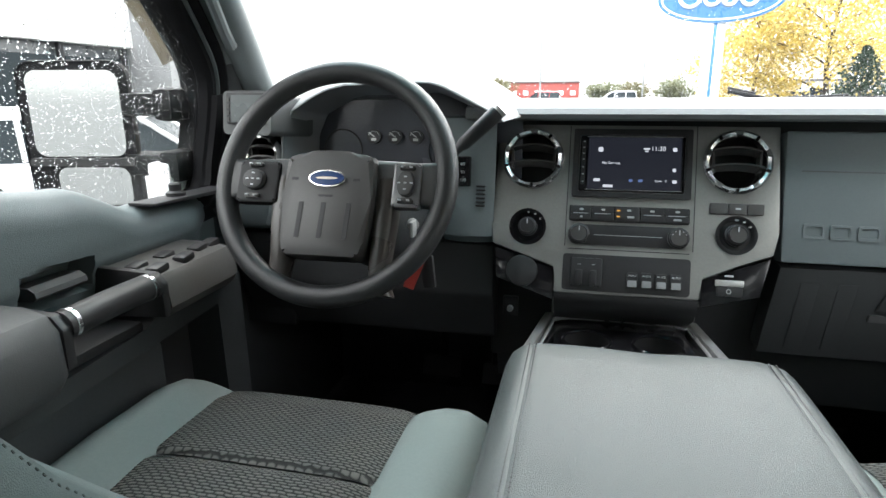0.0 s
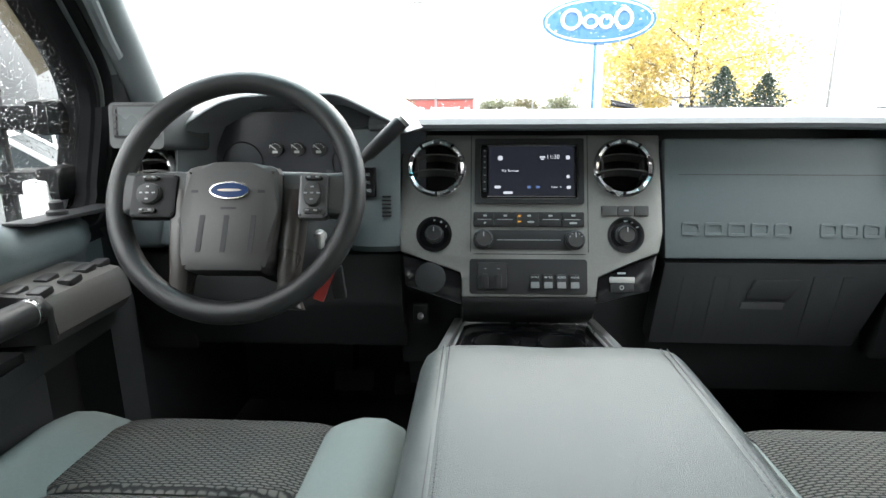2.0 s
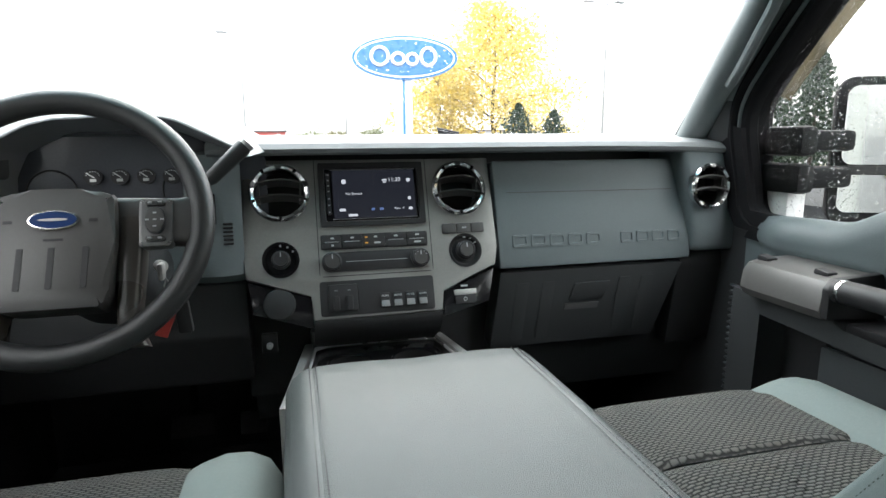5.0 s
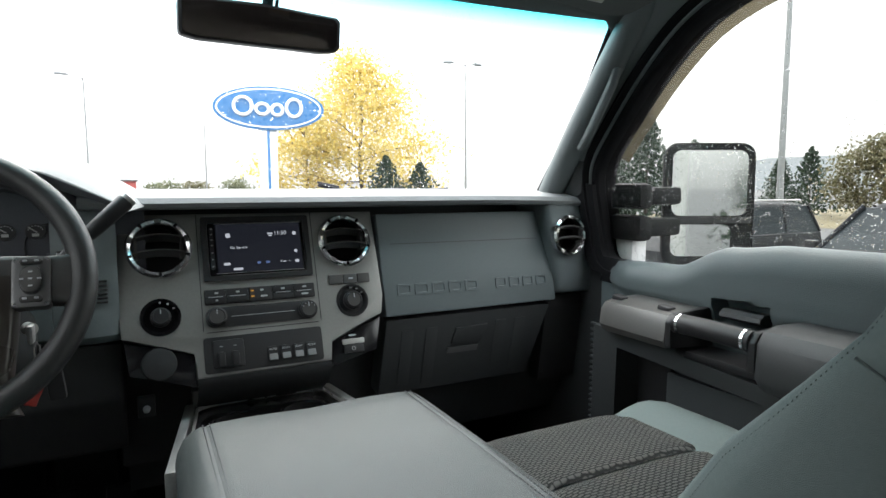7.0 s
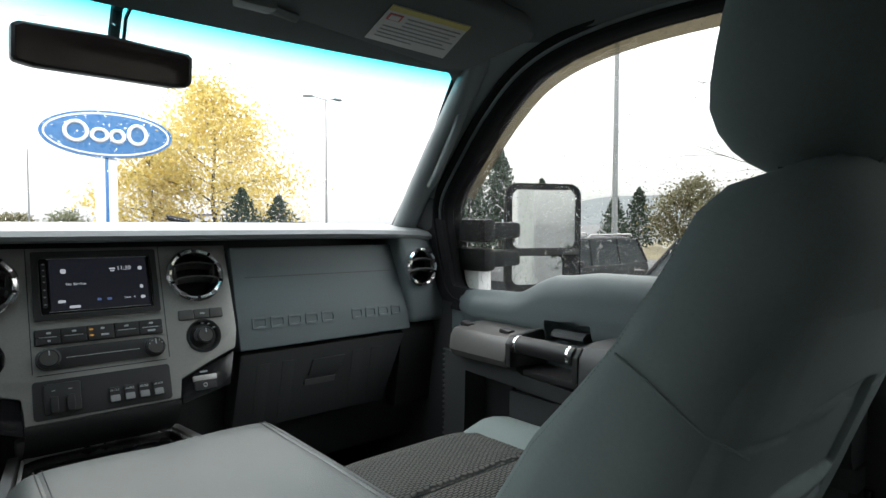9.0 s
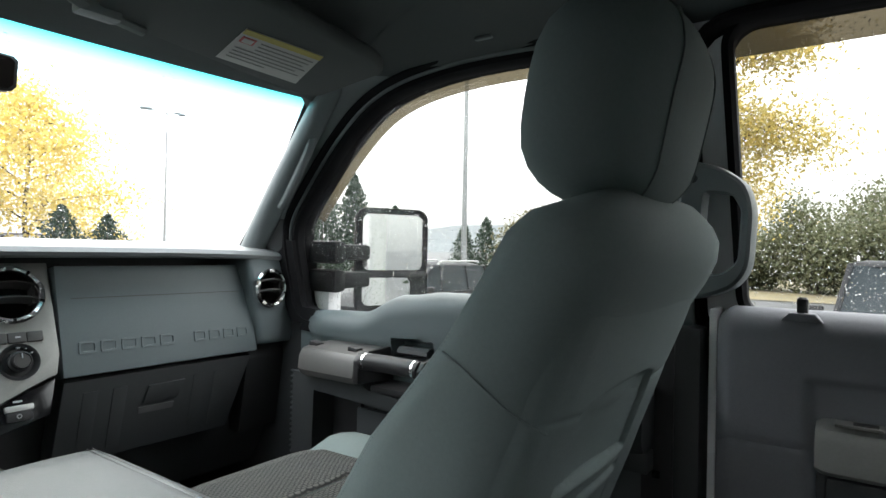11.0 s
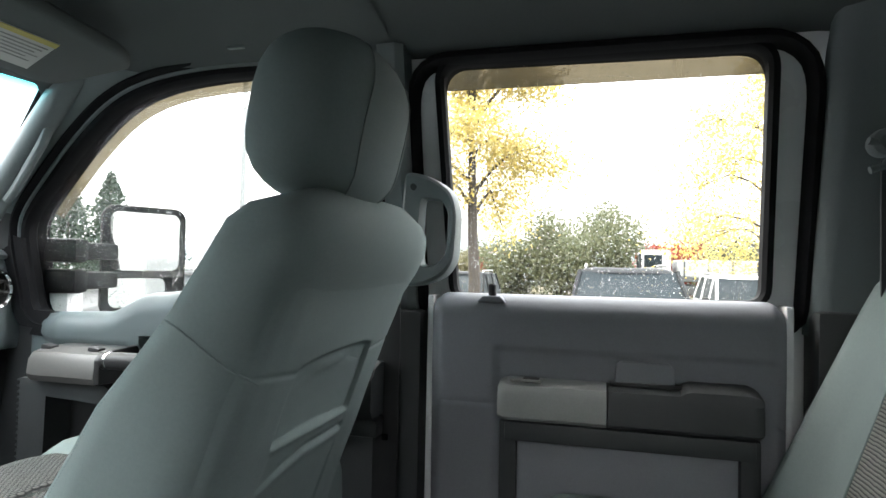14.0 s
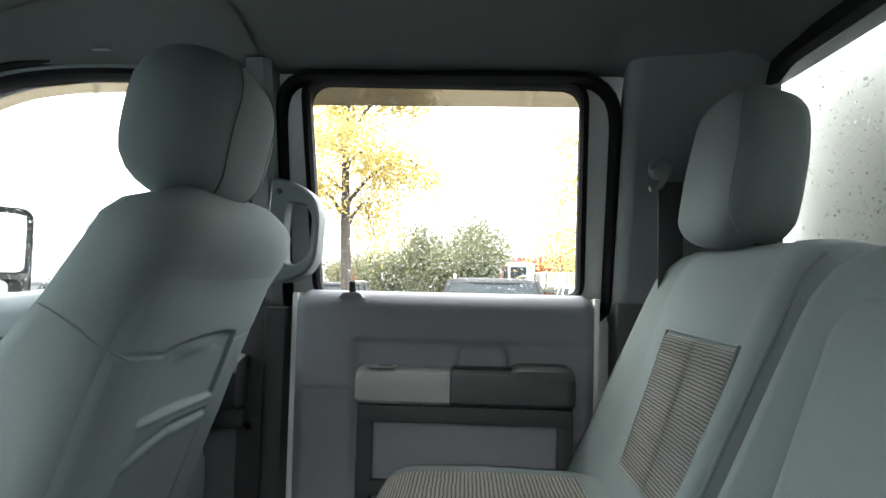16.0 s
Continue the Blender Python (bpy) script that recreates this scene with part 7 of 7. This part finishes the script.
# ---- outside: blue oval sign on its pylon, lamp posts ----
sign = thing("oval_sign", "blue oval sign with white border on a white pylon", "sign")
SIGNBLUE = mat("sign blue", (0.03, 0.14, 0.33), 0.3, var=0.06)
SIGNWHITE = mat("sign white", (0.75, 0.77, 0.78), 0.4, var=0.03)
sm = pose(5.60, 30.0, 5.75, 0, 0, -8)
part("border", plate(sm, superring(0, 0, 2.62, 1.05, 2, 64), 0.16, 0.16), SIGNBLUE, sign)
part("white_ring", plate(sm, superring(0, 0, 2.48, 0.95, 2, 64), 0.18, 0.0), SIGNWHITE, sign)
part("field", plate(sm, superring(0, 0, 2.40, 0.87, 2, 64), 0.20, 0.0), SIGNBLUE, sign, "plain blue oval field")
for cx, w, h, dz in ((-1.25, 0.42, 0.42, 0.06), (-0.35, 0.30, 0.26, -0.06), (0.35, 0.26, 0.26, -0.08), (1.15, 0.36, 0.42, 0.04)):
    bm = bmesh.new()
    tube(bm, [sm @ Vector((cx + w * math.cos(2 * math.pi * i / 24), -0.215, dz + h * math.sin(2 * math.pi * i / 24))) for i in range(24)], 0.085, 8, closed=True)
    part("white_loop", bm, SIGNWHITE, sign, "plain white loop")
part("pylon", boxes(((5.50, 30.1, 2.4), (0.85, 0.30, 4.8), 0.03)), SIGNWHITE, sign, "white pylon")
part("stripe", boxes(((5.50, 29.94, 2.4), (0.14, 0.03, 4.8), 0.005)), SIGNBLUE, sign, "blue stripe")
STEEL = mat("galvanised steel", (0.22, 0.23, 0.23), 0.5, metal=0.5)


def lamp_post(x, y, h, r, heads, label):
    p = thing("lamp_post", label, "lamp post", "lamp posts")
    bm = bmesh.new()
    tube(bm, [(x, y, 0), (x, y, h)], [r, r * 0.6], 12)
    part("pole", bm, STEEL, p)
    for a in heads:
        d = Vector((math.cos(radians(a)), math.sin(radians(a)), 0))
        bm = bmesh.new()
        tube(bm, [Vector((x, y, h - 0.1)), Vector((x, y, h)) + d * 0.9 + Vector((0, 0, 0.15))], 0.04, 8)
        part("arm", bm, STEEL, p)
        part("lamp_head", boxes((Vector((x, y, h + 0.15)) + d * 1.2, (0.7, 0.35, 0.14), 0.03, 2, Matrix.Rotation(radians(a), 4, "Z"))), STEEL, p)
    return p


lamp_post(25.0, 16.45, 17.0, 0.15, (), "tall grey steel pole beside the lot")
lamp_post(20.0, 36.0, 10.3, 0.09, (150, 20), "thin lamp post with two heads")
lamp_post(-3.2, 45.0, 9.0, 0.08, (180,), "thin lamp post across the road")
lamp_post(3.6, 41.0, 6.0, 0.06, (), "thin white post by the sign")
lamp_post(33.0, -11.0, 6.0, 0.12, (), "grey utility post behind the shrubs")

# ---- outside: showroom, far strip, hills, grass ----
shop = thing("showroom", "white showroom building with dark windows beside the lot", "building")
FASCIA = mat("white fascia panel", (0.62, 0.63, 0.63), 0.5, var=0.04)
part("wall", boxes(((-16.0, 2.0, 1.5), (7.0, 26.0, 3.0), 0.02)), mat("dark storefront", (0.05, 0.055, 0.06), 0.3), shop, "dark storefront wall")
part("fascia", boxes(((-16.0, 2.0, 4.3), (7.4, 26.4, 2.6), 0.05)), FASCIA, shop, "white fascia")
for i in range(12):
    part("window", boxes(((-12.46, -9.6 + i * 2.1, 1.55), (0.06, 1.8, 2.3), 0.01)), CARGLASS, shop)
for i in range(13):
    part("post", boxes(((-12.42, -10.65 + i * 2.1, 1.5), (0.12, 0.12, 3.0), 0.01)), GREYP, shop)
part("pier", boxes(((-12.0, 15.6, 3.4), (1.6, 1.6, 6.8), 0.05)), mat("grey pier cladding", (0.22, 0.225, 0.23), 0.6, var=0.1), shop, "white corner pier")
for x, y, w, d, h, col, lab in ((-8, 128, 14, 8, 3.4, (0.30, 0.06, 0.05), "low red building across the road"), (46, 124, 24, 10, 3.3, (0.45, 0.44, 0.43), "pale shop building across the road"), (95, -22, 14, 30, 4.5, (0.40, 0.38, 0.36), "long pale shed behind the shrubs")):
    b = thing("far_building", lab, "building", "far buildings")
    part("wall", boxes(((x, y, h / 2), (w, d, h), 0.05)), mat(lab + " wall", col, 0.8), b)
    part("roof", boxes(((x, y, h + 0.15), (w + 0.6, d + 0.6, 0.3), 0.05)), mat("dark roof", (0.10, 0.09, 0.09), 0.8), b)
    for i in range(6):
        if w > d and col[0] > 2 * col[1]:
            part("window", boxes(((x - w / 2 + w * (i + 0.5) / 6, y - d / 2 - 0.03, h * 0.42), (w / 14, 0.1, h * 0.25), 0.02)), SIGNWHITE, b)
        elif w > d:
            part("window", boxes(((x - w / 2 + w * (i + 0.5) / 6, y - d / 2 - 0.03, h * 0.45), (w / 9, 0.1, h * 0.4), 0.02)), CARGLASS, b)
        else:
            part("window", boxes(((x - w / 2 - 0.03, y - d / 2 + d * (i + 0.5) / 6, h * 0.45), (0.1, d / 9, h * 0.4), 0.02)), CARGLASS, b)
GRASS = mat("dry tan grass", (0.115, 0.095, 0.05), 0.95, var=0.35, scale=3, bump=0.8, bscale=30)
bm = bmesh.new()
grid(bm, lambda u, v: (lerp(27, 60, u), lerp(-60, 30, v), 0.03 + 0.05 * noise.noise((u * 8, v * 20, 0))), 12, 30)
tagged(part("verge", bm, GRASS), "dry tan grass verge behind the lot", "grass", kind="structure")
HILL = mat("misty far hill", (0.10, 0.112, 0.118), 1.0, var=0.12, scale=0.02)
bm = bmesh.new()
grid(bm, lambda u, v: (900 * math.cos(lerp(-1.5, 0.86, u)) + v * 250 * math.cos(lerp(-1.5, 0.86, u)), 900 * math.sin(lerp(-1.5, 0.86, u)) + v * 250 * math.sin(lerp(-1.5, 0.86, u)), v * min(1, (1 - u) * 9) * (42 + 30 * noise.noise((u * 7, 0.3, 0)) + 9 * noise.noise((u * 25, 1.3, 0)))), 90, 6)
tagged(part("backdrop", bm, HILL), "misty grey hills far beyond the town", "hills", kind="structure")

# ---- outside: trees and shrubs ----
BARK = mat("grey bark", (0.06, 0.05, 0.042), 0.9, var=0.3, scale=20, bump=0.6, bscale=60)


def leaf_mat(name, a, b):
    m = bpy.data.materials.new(name)
    m.use_nodes = True
    n, l = m.node_tree.nodes, m.node_tree.links
    p = n["Principled BSDF"]
    g, mx = n.new("ShaderNodeNewGeometry"), n.new("ShaderNodeMix")
    mx.data_type = "RGBA"
    mx.inputs[6].default_value, mx.inputs[7].default_value = (*a, 1), (*b, 1)
    l.new(g.outputs["Random Per Island"], mx.inputs[0])
    l.new(mx.outputs[2], p.inputs["Base Color"])
    p.inputs["Roughness"].default_value = 0.7
    tl, ms = n.new("ShaderNodeBsdfTranslucent"), n.new("ShaderNodeMixShader")
    l.new(mx.outputs[2], tl.inputs[0])
    ms.inputs[0].default_value = 0.4
    l.new(p.outputs[0], ms.inputs[1])
    l.new(tl.outputs[0], ms.inputs[2])
    l.new(ms.outputs[0], n["Material Output"].inputs[0])
    return m


LEAF = {"yellow": leaf_mat("yellow autumn leaves", (0.62, 0.46, 0.10), (0.50, 0.42, 0.16)), "sparse": leaf_mat("gold autumn leaves", (0.58, 0.44, 0.12), (0.40, 0.35, 0.14)),
        "green": leaf_mat("dull green leaves", (0.085, 0.10, 0.05), (0.15, 0.15, 0.085)), "fir": leaf_mat("dark fir needles", (0.018, 0.035, 0.022), (0.035, 0.055, 0.032)),
        "red": leaf_mat("red autumn leaves", (0.30, 0.05, 0.03), (0.18, 0.05, 0.03)), "olive": leaf_mat("olive brown leaves", (0.10, 0.10, 0.05), (0.15, 0.13, 0.07))}


def leaves_mesh(name, points, size, material, rng):
    verts, faces = [], []
    for p in points:
        a, b = rng.uniform(0, 6.28), rng.uniform(-1.2, 1.2)
        u = Vector((math.cos(a) * math.cos(b), math.sin(a) * math.cos(b), math.sin(b)))
        v = u.orthogonal().normalized()
        v = (v * math.cos(a * 3) + u.cross(v) * math.sin(a * 3))
        s = size * rng.uniform(0.6, 1.3)
        k = len(verts)
        verts += [p - u * s, p + v * s * 0.55, p + u * s, p - v * s * 0.55]
        faces.append((k, k + 1, k + 2, k + 3))
    me = bpy.data.meshes.new(name)
    me.from_pydata([tuple(q) for q in verts], [], faces)
    me.materials.append(material)
    return me


def tree(at, height, spread, leaf, count, size, seed, label, trunk=0.16, bare=0.25, droop=0.0):
    """Tapered trunk, limbs that fork twice, leaves gathered round the twigs."""
    rng = random.Random(seed)
    t = thing("tree", label, "tree", "trees")
    bm = bmesh.new()
    base, tips = Vector((at[0], at[1], 0)), []
    top = base + Vector((rng.uniform(-0.2, 0.2), rng.uniform(-0.2, 0.2), height * 0.92))
    stem = [base.lerp(top, k / 6) + Vector((rng.uniform(-1, 1), rng.uniform(-1, 1), 0)) * 0.05 * (k > 0) * height * 0.2 for k in range(7)]
    tube(bm, stem, [trunk * (1 - 0.13 * k) for k in range(7)], 9)
    part("trunk", bm, BARK, t)
    bm = bmesh.new()
    for i in range(16):
        k = lerp(bare, 0.95, i / 15)
        j = min(int(k * 6), 5)
        p = stem[j].lerp(stem[j + 1], k * 6 - j)
        a = i * 2.4 + rng.uniform(-0.4, 0.4)
        reach = spread * (math.sin(math.pi * min(1, 0.25 + 0.8 * k)) ** 0.7) * rng.uniform(0.7, 1.05)
        d = Vector((math.cos(a), math.sin(a), 0))
        q = p + d * reach * 0.55 + Vector((0, 0, height * 0.10 * rng.uniform(0.6, 1.3)))
        r = p + d * reach + Vector((0, 0, height * rng.uniform(0.04, 0.2) - droop * reach * 0.4))
        tube(bm, [p, p.lerp(q, 0.5) + Vector((0, 0, 0.05 * height * 0.3)), q, r], [trunk * 0.34, trunk * 0.26, trunk * 0.18, trunk * 0.06], 6)
        tips += [p.lerp(q, 0.6), q, q.lerp(r, 0.5), r]
        for f in range(4):
            s = q.lerp(r, rng.uniform(-0.4, 0.9))
            e = s + Vector((math.cos(a + rng.uniform(-1.4, 1.4)), math.sin(a + rng.uniform(-1.4, 1.4)), rng.uniform(-0.3, 0.7) - droop)) * reach * rng.uniform(0.25, 0.5)
            tube(bm, [s, s.lerp(e, 0.5) + Vector((0, 0, 0.03 * height * 0.2)), e], [trunk * 0.12, trunk * 0.08, trunk * 0.03], 5)
            tips += [s.lerp(e, 0.5), e, e]
    part("limbs", bm, BARK, t)
    pts = []
    for i in range(count):
        c = rng.choice(tips)
        g = spread * 0.16
        pts.append(c + Vector((rng.gauss(0, g), rng.gauss(0, g), rng.gauss(0, g * 0.8))))
    crown = new("crown", leaves_mesh("crown", pts, size, LEAF[leaf], rng))
    crown.parent = t
    return t


def conifer(at, height, spread, seed, label):
    rng = random.Random(seed)
    t = thing("conifer", label, "tree", "conifers")
    bm = bmesh.new()
    tube(bm, [(at[0], at[1], 0), (at[0], at[1], height * 0.97)], [height * 0.02, 0.01], 7)
    part("trunk", bm, BARK, t)
    pts = []
    for i in range(60):
        k = (i + 0.5) / 60
        z = lerp(height * 0.06, height * 0.98, k)
        for j in range(7):
            a = i * 2.1 + j * 0.9 + rng.uniform(-0.3, 0.3)
            reach = spread * (1 - k) ** 0.8 * rng.uniform(0.6, 1.1) + 0.05
            for f in range(9):
                s = rng.uniform(0.2, 1.0)
                pts.append(Vector((at[0] + math.cos(a) * reach * s, at[1] + math.sin(a) * reach * s, z + 0.15 * reach * (s - 0.8) + rng.gauss(0, 0.04 * height * 0.3))))
    crown = new("crown", leaves_mesh("crown", pts, max(0.05, height * 0.022), LEAF["fir"], rng))
    crown.parent = t
    return t


def shrub(at, height, spread, leaf, count, size, seed, label):
    rng = random.Random(seed)
    t = thing("shrub", label, "shrub", "shrubs")
    bm = bmesh.new()
    tips = []
    for i in range(22):
        a, k = rng.uniform(0, 6.28), rng.uniform(0.2, 1)
        e = Vector((at[0] + math.cos(a) * spread * k, at[1] + math.sin(a) * spread * k, height * rng.uniform(0.45, 1.0) * (1 - 0.35 * k * k)))
        b = Vector((at[0] + math.cos(a) * 0.15, at[1] + math.sin(a) * 0.15, 0))
        mid = b.lerp(e, 0.5) + Vector((0, 0, 0.1 * height))
        tube(bm, [b, mid, e], [0.03, 0.02, 0.006], 5)
        tips += [mid, e, e, b.lerp(mid, 0.6)]
    part("stems", bm, BARK, t)
    pts = [rng.choice(tips) + Vector((rng.gauss(0, spread * 0.22), rng.gauss(0, spread * 0.22), rng.gauss(0, height * 0.11))) for _ in range(count)]
    pts = [p if p.z > 0.05 else Vector((p.x, p.y, 0.1)) for p in pts]
    crown = new("crown", leaves_mesh("crown", pts, size, LEAF[leaf], rng))
    crown.parent = t
    return t


tree((11.9, 34.5), 9.5, 4.6, "yellow", 20000, 0.105, 3, "tall yellow autumn tree behind the sign", 0.16, 0.12)
tree((9.0, 36.5), 7.0, 2.6, "yellow", 5000, 0.13, 4, "smaller yellow autumn tree behind the sign", 0.12, 0.12)
conifer((3.2, -15.0), 6.0, 2.6, 17, "dark fir behind the truck")
conifer((6.2, -18.0), 6.5, 2.8, 18, "dark fir behind the truck")
conifer((10.7, 27.5), 3.5, 2.0, 5, "small dark fir near the road")
conifer((12.7, 27.8), 3.2, 2.1, 6, "small dark fir near the road")
conifer((26.0, 28.0), 6.0, 2.8, 7, "dark fir beyond the mirror")
conifer((26.0, 25.2), 6.4, 2.5, 8, "tall dark fir beyond the mirror")
conifer((28.0, 23.6), 4.6, 2.2, 9, "dark fir beyond the mirror")
conifer((40.0, 26.3), 4.1, 1.9, 10, "far dark fir behind the pole")
conifer((40.0, 24.2), 4.6, 2.2, 11, "far dark fir behind the pole")
tree((36.0, 17.6), 4.3, 2.7, "olive", 9000, 0.11, 12, "olive brown round tree", 0.14, 0.1)
tree((37.0, 14.6), 4.1, 2.5, "olive", 8000, 0.11, 13, "olive brown round tree", 0.14, 0.1)
tree((14.0, 2.6), 8.6, 2.25, "sparse", 42000, 0.050, 14, "gold autumn tree with dark arching branches", 0.17, 0.36, 0.62)
tree((20.0, -5.6), 8.4, 3.3, "sparse", 22000, 0.055, 15, "half bare gold autumn tree", 0.13, 0.25, 0.3)
tree((19.0, 5.6), 9.5, 4.6, "sparse", 60, 0.06, 16, "bare tree with thin branches", 0.07, 0.3, 0.1)
for i, (x, y, h, s, leaf) in enumerate(((36, 4.6, 3.4, 1.8, "green"), (34, 1.6, 4.6, 2.2, "green"), (35, -0.9, 5.2, 1.9, "green"), (38, 5.6, 2.2, 1.2, "red"), (40, -4.6, 3.0, 1.3, "red"), (41, -6.4, 3.3, 1.4, "red"), (37, -8.6, 3.4, 1.8, "green"), (44, 8.4, 3.0, 1.8, "olive"), (36, -12.5, 3.0, 2.0, "olive"))):
    shrub((x, y), h, s * 1.2, leaf, 14000, 0.10, 30 + i, {"green": "dull green bush behind the verge", "red": "red autumn bush behind the verge", "olive": "olive brown bush behind the verge"}[leaf])
for i, (x, y, h, s, leaf) in enumerate(((3.5, 112, 3.6, 2.6, "green"), (8.5, 116, 3.2, 2.8, "olive"), (16, 118, 3.8, 3.0, "green"), (-16, 118, 3.8, 3.0, "olive"))):
    shrub((x, y), h, s, leaf, 2500, 0.24, 60 + i, "small hedge tree across the road")

# white canopy over the truck bed, close behind the back window
bed = thing("bed_canopy", "pale grey canopy over the truck bed", "canopy")
part("bed", boxes(((0, -2.0, 0.80), (1.74, 1.95, 0.76), 0.04, 3)), WHITE, bed, "white truck bed")
for s in (-1, 1):
    bm = bmesh.new()
    lathe(bm, [(0.25, -0.13), (0.42, -0.12), (0.44, 0.0), (0.42, 0.12), (0.25, 0.13)], pose(s * 0.80, -2.0, 0.44, 0, 90), 28)
    part("wheel", bm, TYRE, bed)
part("shell", boxes(((0, -2.0, 1.72), (1.72, 1.9, 1.10), 0.06, 3)), mat("pale canopy skin", (0.60, 0.61, 0.59), 0.5, var=0.08, scale=12), bed)

# ---- rain on the glass ----
WATER = bpy.data.materials.new("water drop")
WATER.use_nodes = True
wb = WATER.node_tree.nodes["Principled BSDF"]
wb.inputs["Transmission Weight"].default_value, wb.inputs["IOR"].default_value, wb.inputs["Roughness"].default_value = 1.0, 1.33, 0.0
wb.inputs["Base Color"].default_value = (1, 1, 1, 1)


def drops(name, place, count, sizes, seed, label):
    """place(u, v) gives a point on the pane, its outward normal and whether it lies on the glass."""
    rng = random.Random(seed)
    verts, faces = [], []
    n = 7
    made = 0
    while made < count:
        got = place(rng.random(), rng.random())
        if not got:
            continue
        p, nor = got
        made += 1
        r = sizes[0] + (sizes[1] - sizes[0]) * rng.random() ** 3
        u = nor.orthogonal().normalized()
        w = nor.cross(u)
        k = len(verts)
        a0 = rng.uniform(0, 6)
        for f, h in ((1.0, 0.0), (0.78, 0.42)):
            for i in range(n):
                a = a0 + 2 * math.pi * i / n
                q = p + (u * math.cos(a) + w * math.sin(a)) * r * f * rng.uniform(0.85, 1.15) + nor * r * h * 0.9
                verts.append(q)
        verts.append(p + nor * r * 0.58)
        for i in range(n):
            j = (i + 1) % n
            faces.append((k + i, k + j, k + n + j, k + n + i))
            faces.append((k + n + i, k + n + j, k + 2 * n))
        faces.append(tuple(k + i for i in range(n))[::-1])
    me = bpy.data.meshes.new(name)
    me.from_pydata([tuple(q) for q in verts], [], faces)
    for f in me.polygons:
        f.use_smooth = True
    me.materials.append(WATER)
    ob = tagged(new(name, me), label, "raindrops", kind="stuff")
    ob.visible_shadow = False
    return ob


def inside(loop, y, z):
    hit = False
    for (a, b), (c, d) in zip(loop, loop[1:] + loop[:1]):
        if (b > z) != (d > z) and y < (c - a) * (z - b) / (d - b) + a:
            hit = not hit
    return hit


def side_place(sgn, loop):
    y0, y1 = min(p[0] for p in loop), max(p[0] for p in loop)
    z0, z1 = min(p[1] for p in loop), max(p[1] for p in loop)
    def f(u, v):
        y, z = lerp(y0, y1, u), lerp(z0, z1, v)
        if not inside(loop, y, z):
            return None
        return Vector((sgn * (side_x(z) + 0.0465), y, z)), Vector((sgn, 0, 0.237)).normalized()
    return f


def shield_place(u, v):
    p = Vector(shield_pt(u, v))
    a, b = Vector(shield_pt(u + 0.01, v)) - p, Vector(shield_pt(u, v + 0.01)) - p
    nor = a.cross(b).normalized()
    nor = nor if nor.y > 0 else -nor
    return p + nor * 0.002, nor


drops("raindrops", side_place(1, FRONT_WIN), 10000, (0.0005, 0.0017), 41, "raindrops on the passenger window")
drops("raindrops", side_place(-1, FRONT_WIN), 15000, (0.0004, 0.0017), 42, "dense raindrops on the driver window")
drops("raindrops", side_place(1, REAR_WIN), 9000, (0.0003, 0.0014), 43, "raindrops on the rear door window")
drops("raindrops", shield_place, 7000, (0.0005, 0.0020), 44, "raindrops on the windshield")
drops("raindrops", lambda u, v: (Vector((lerp(-0.66, 0.66, u), -0.919, lerp(1.72, 2.10, v))), Vector((0, -1, 0))), 4200, (0.0005, 0.0026), 45, "dense raindrops on the back window")
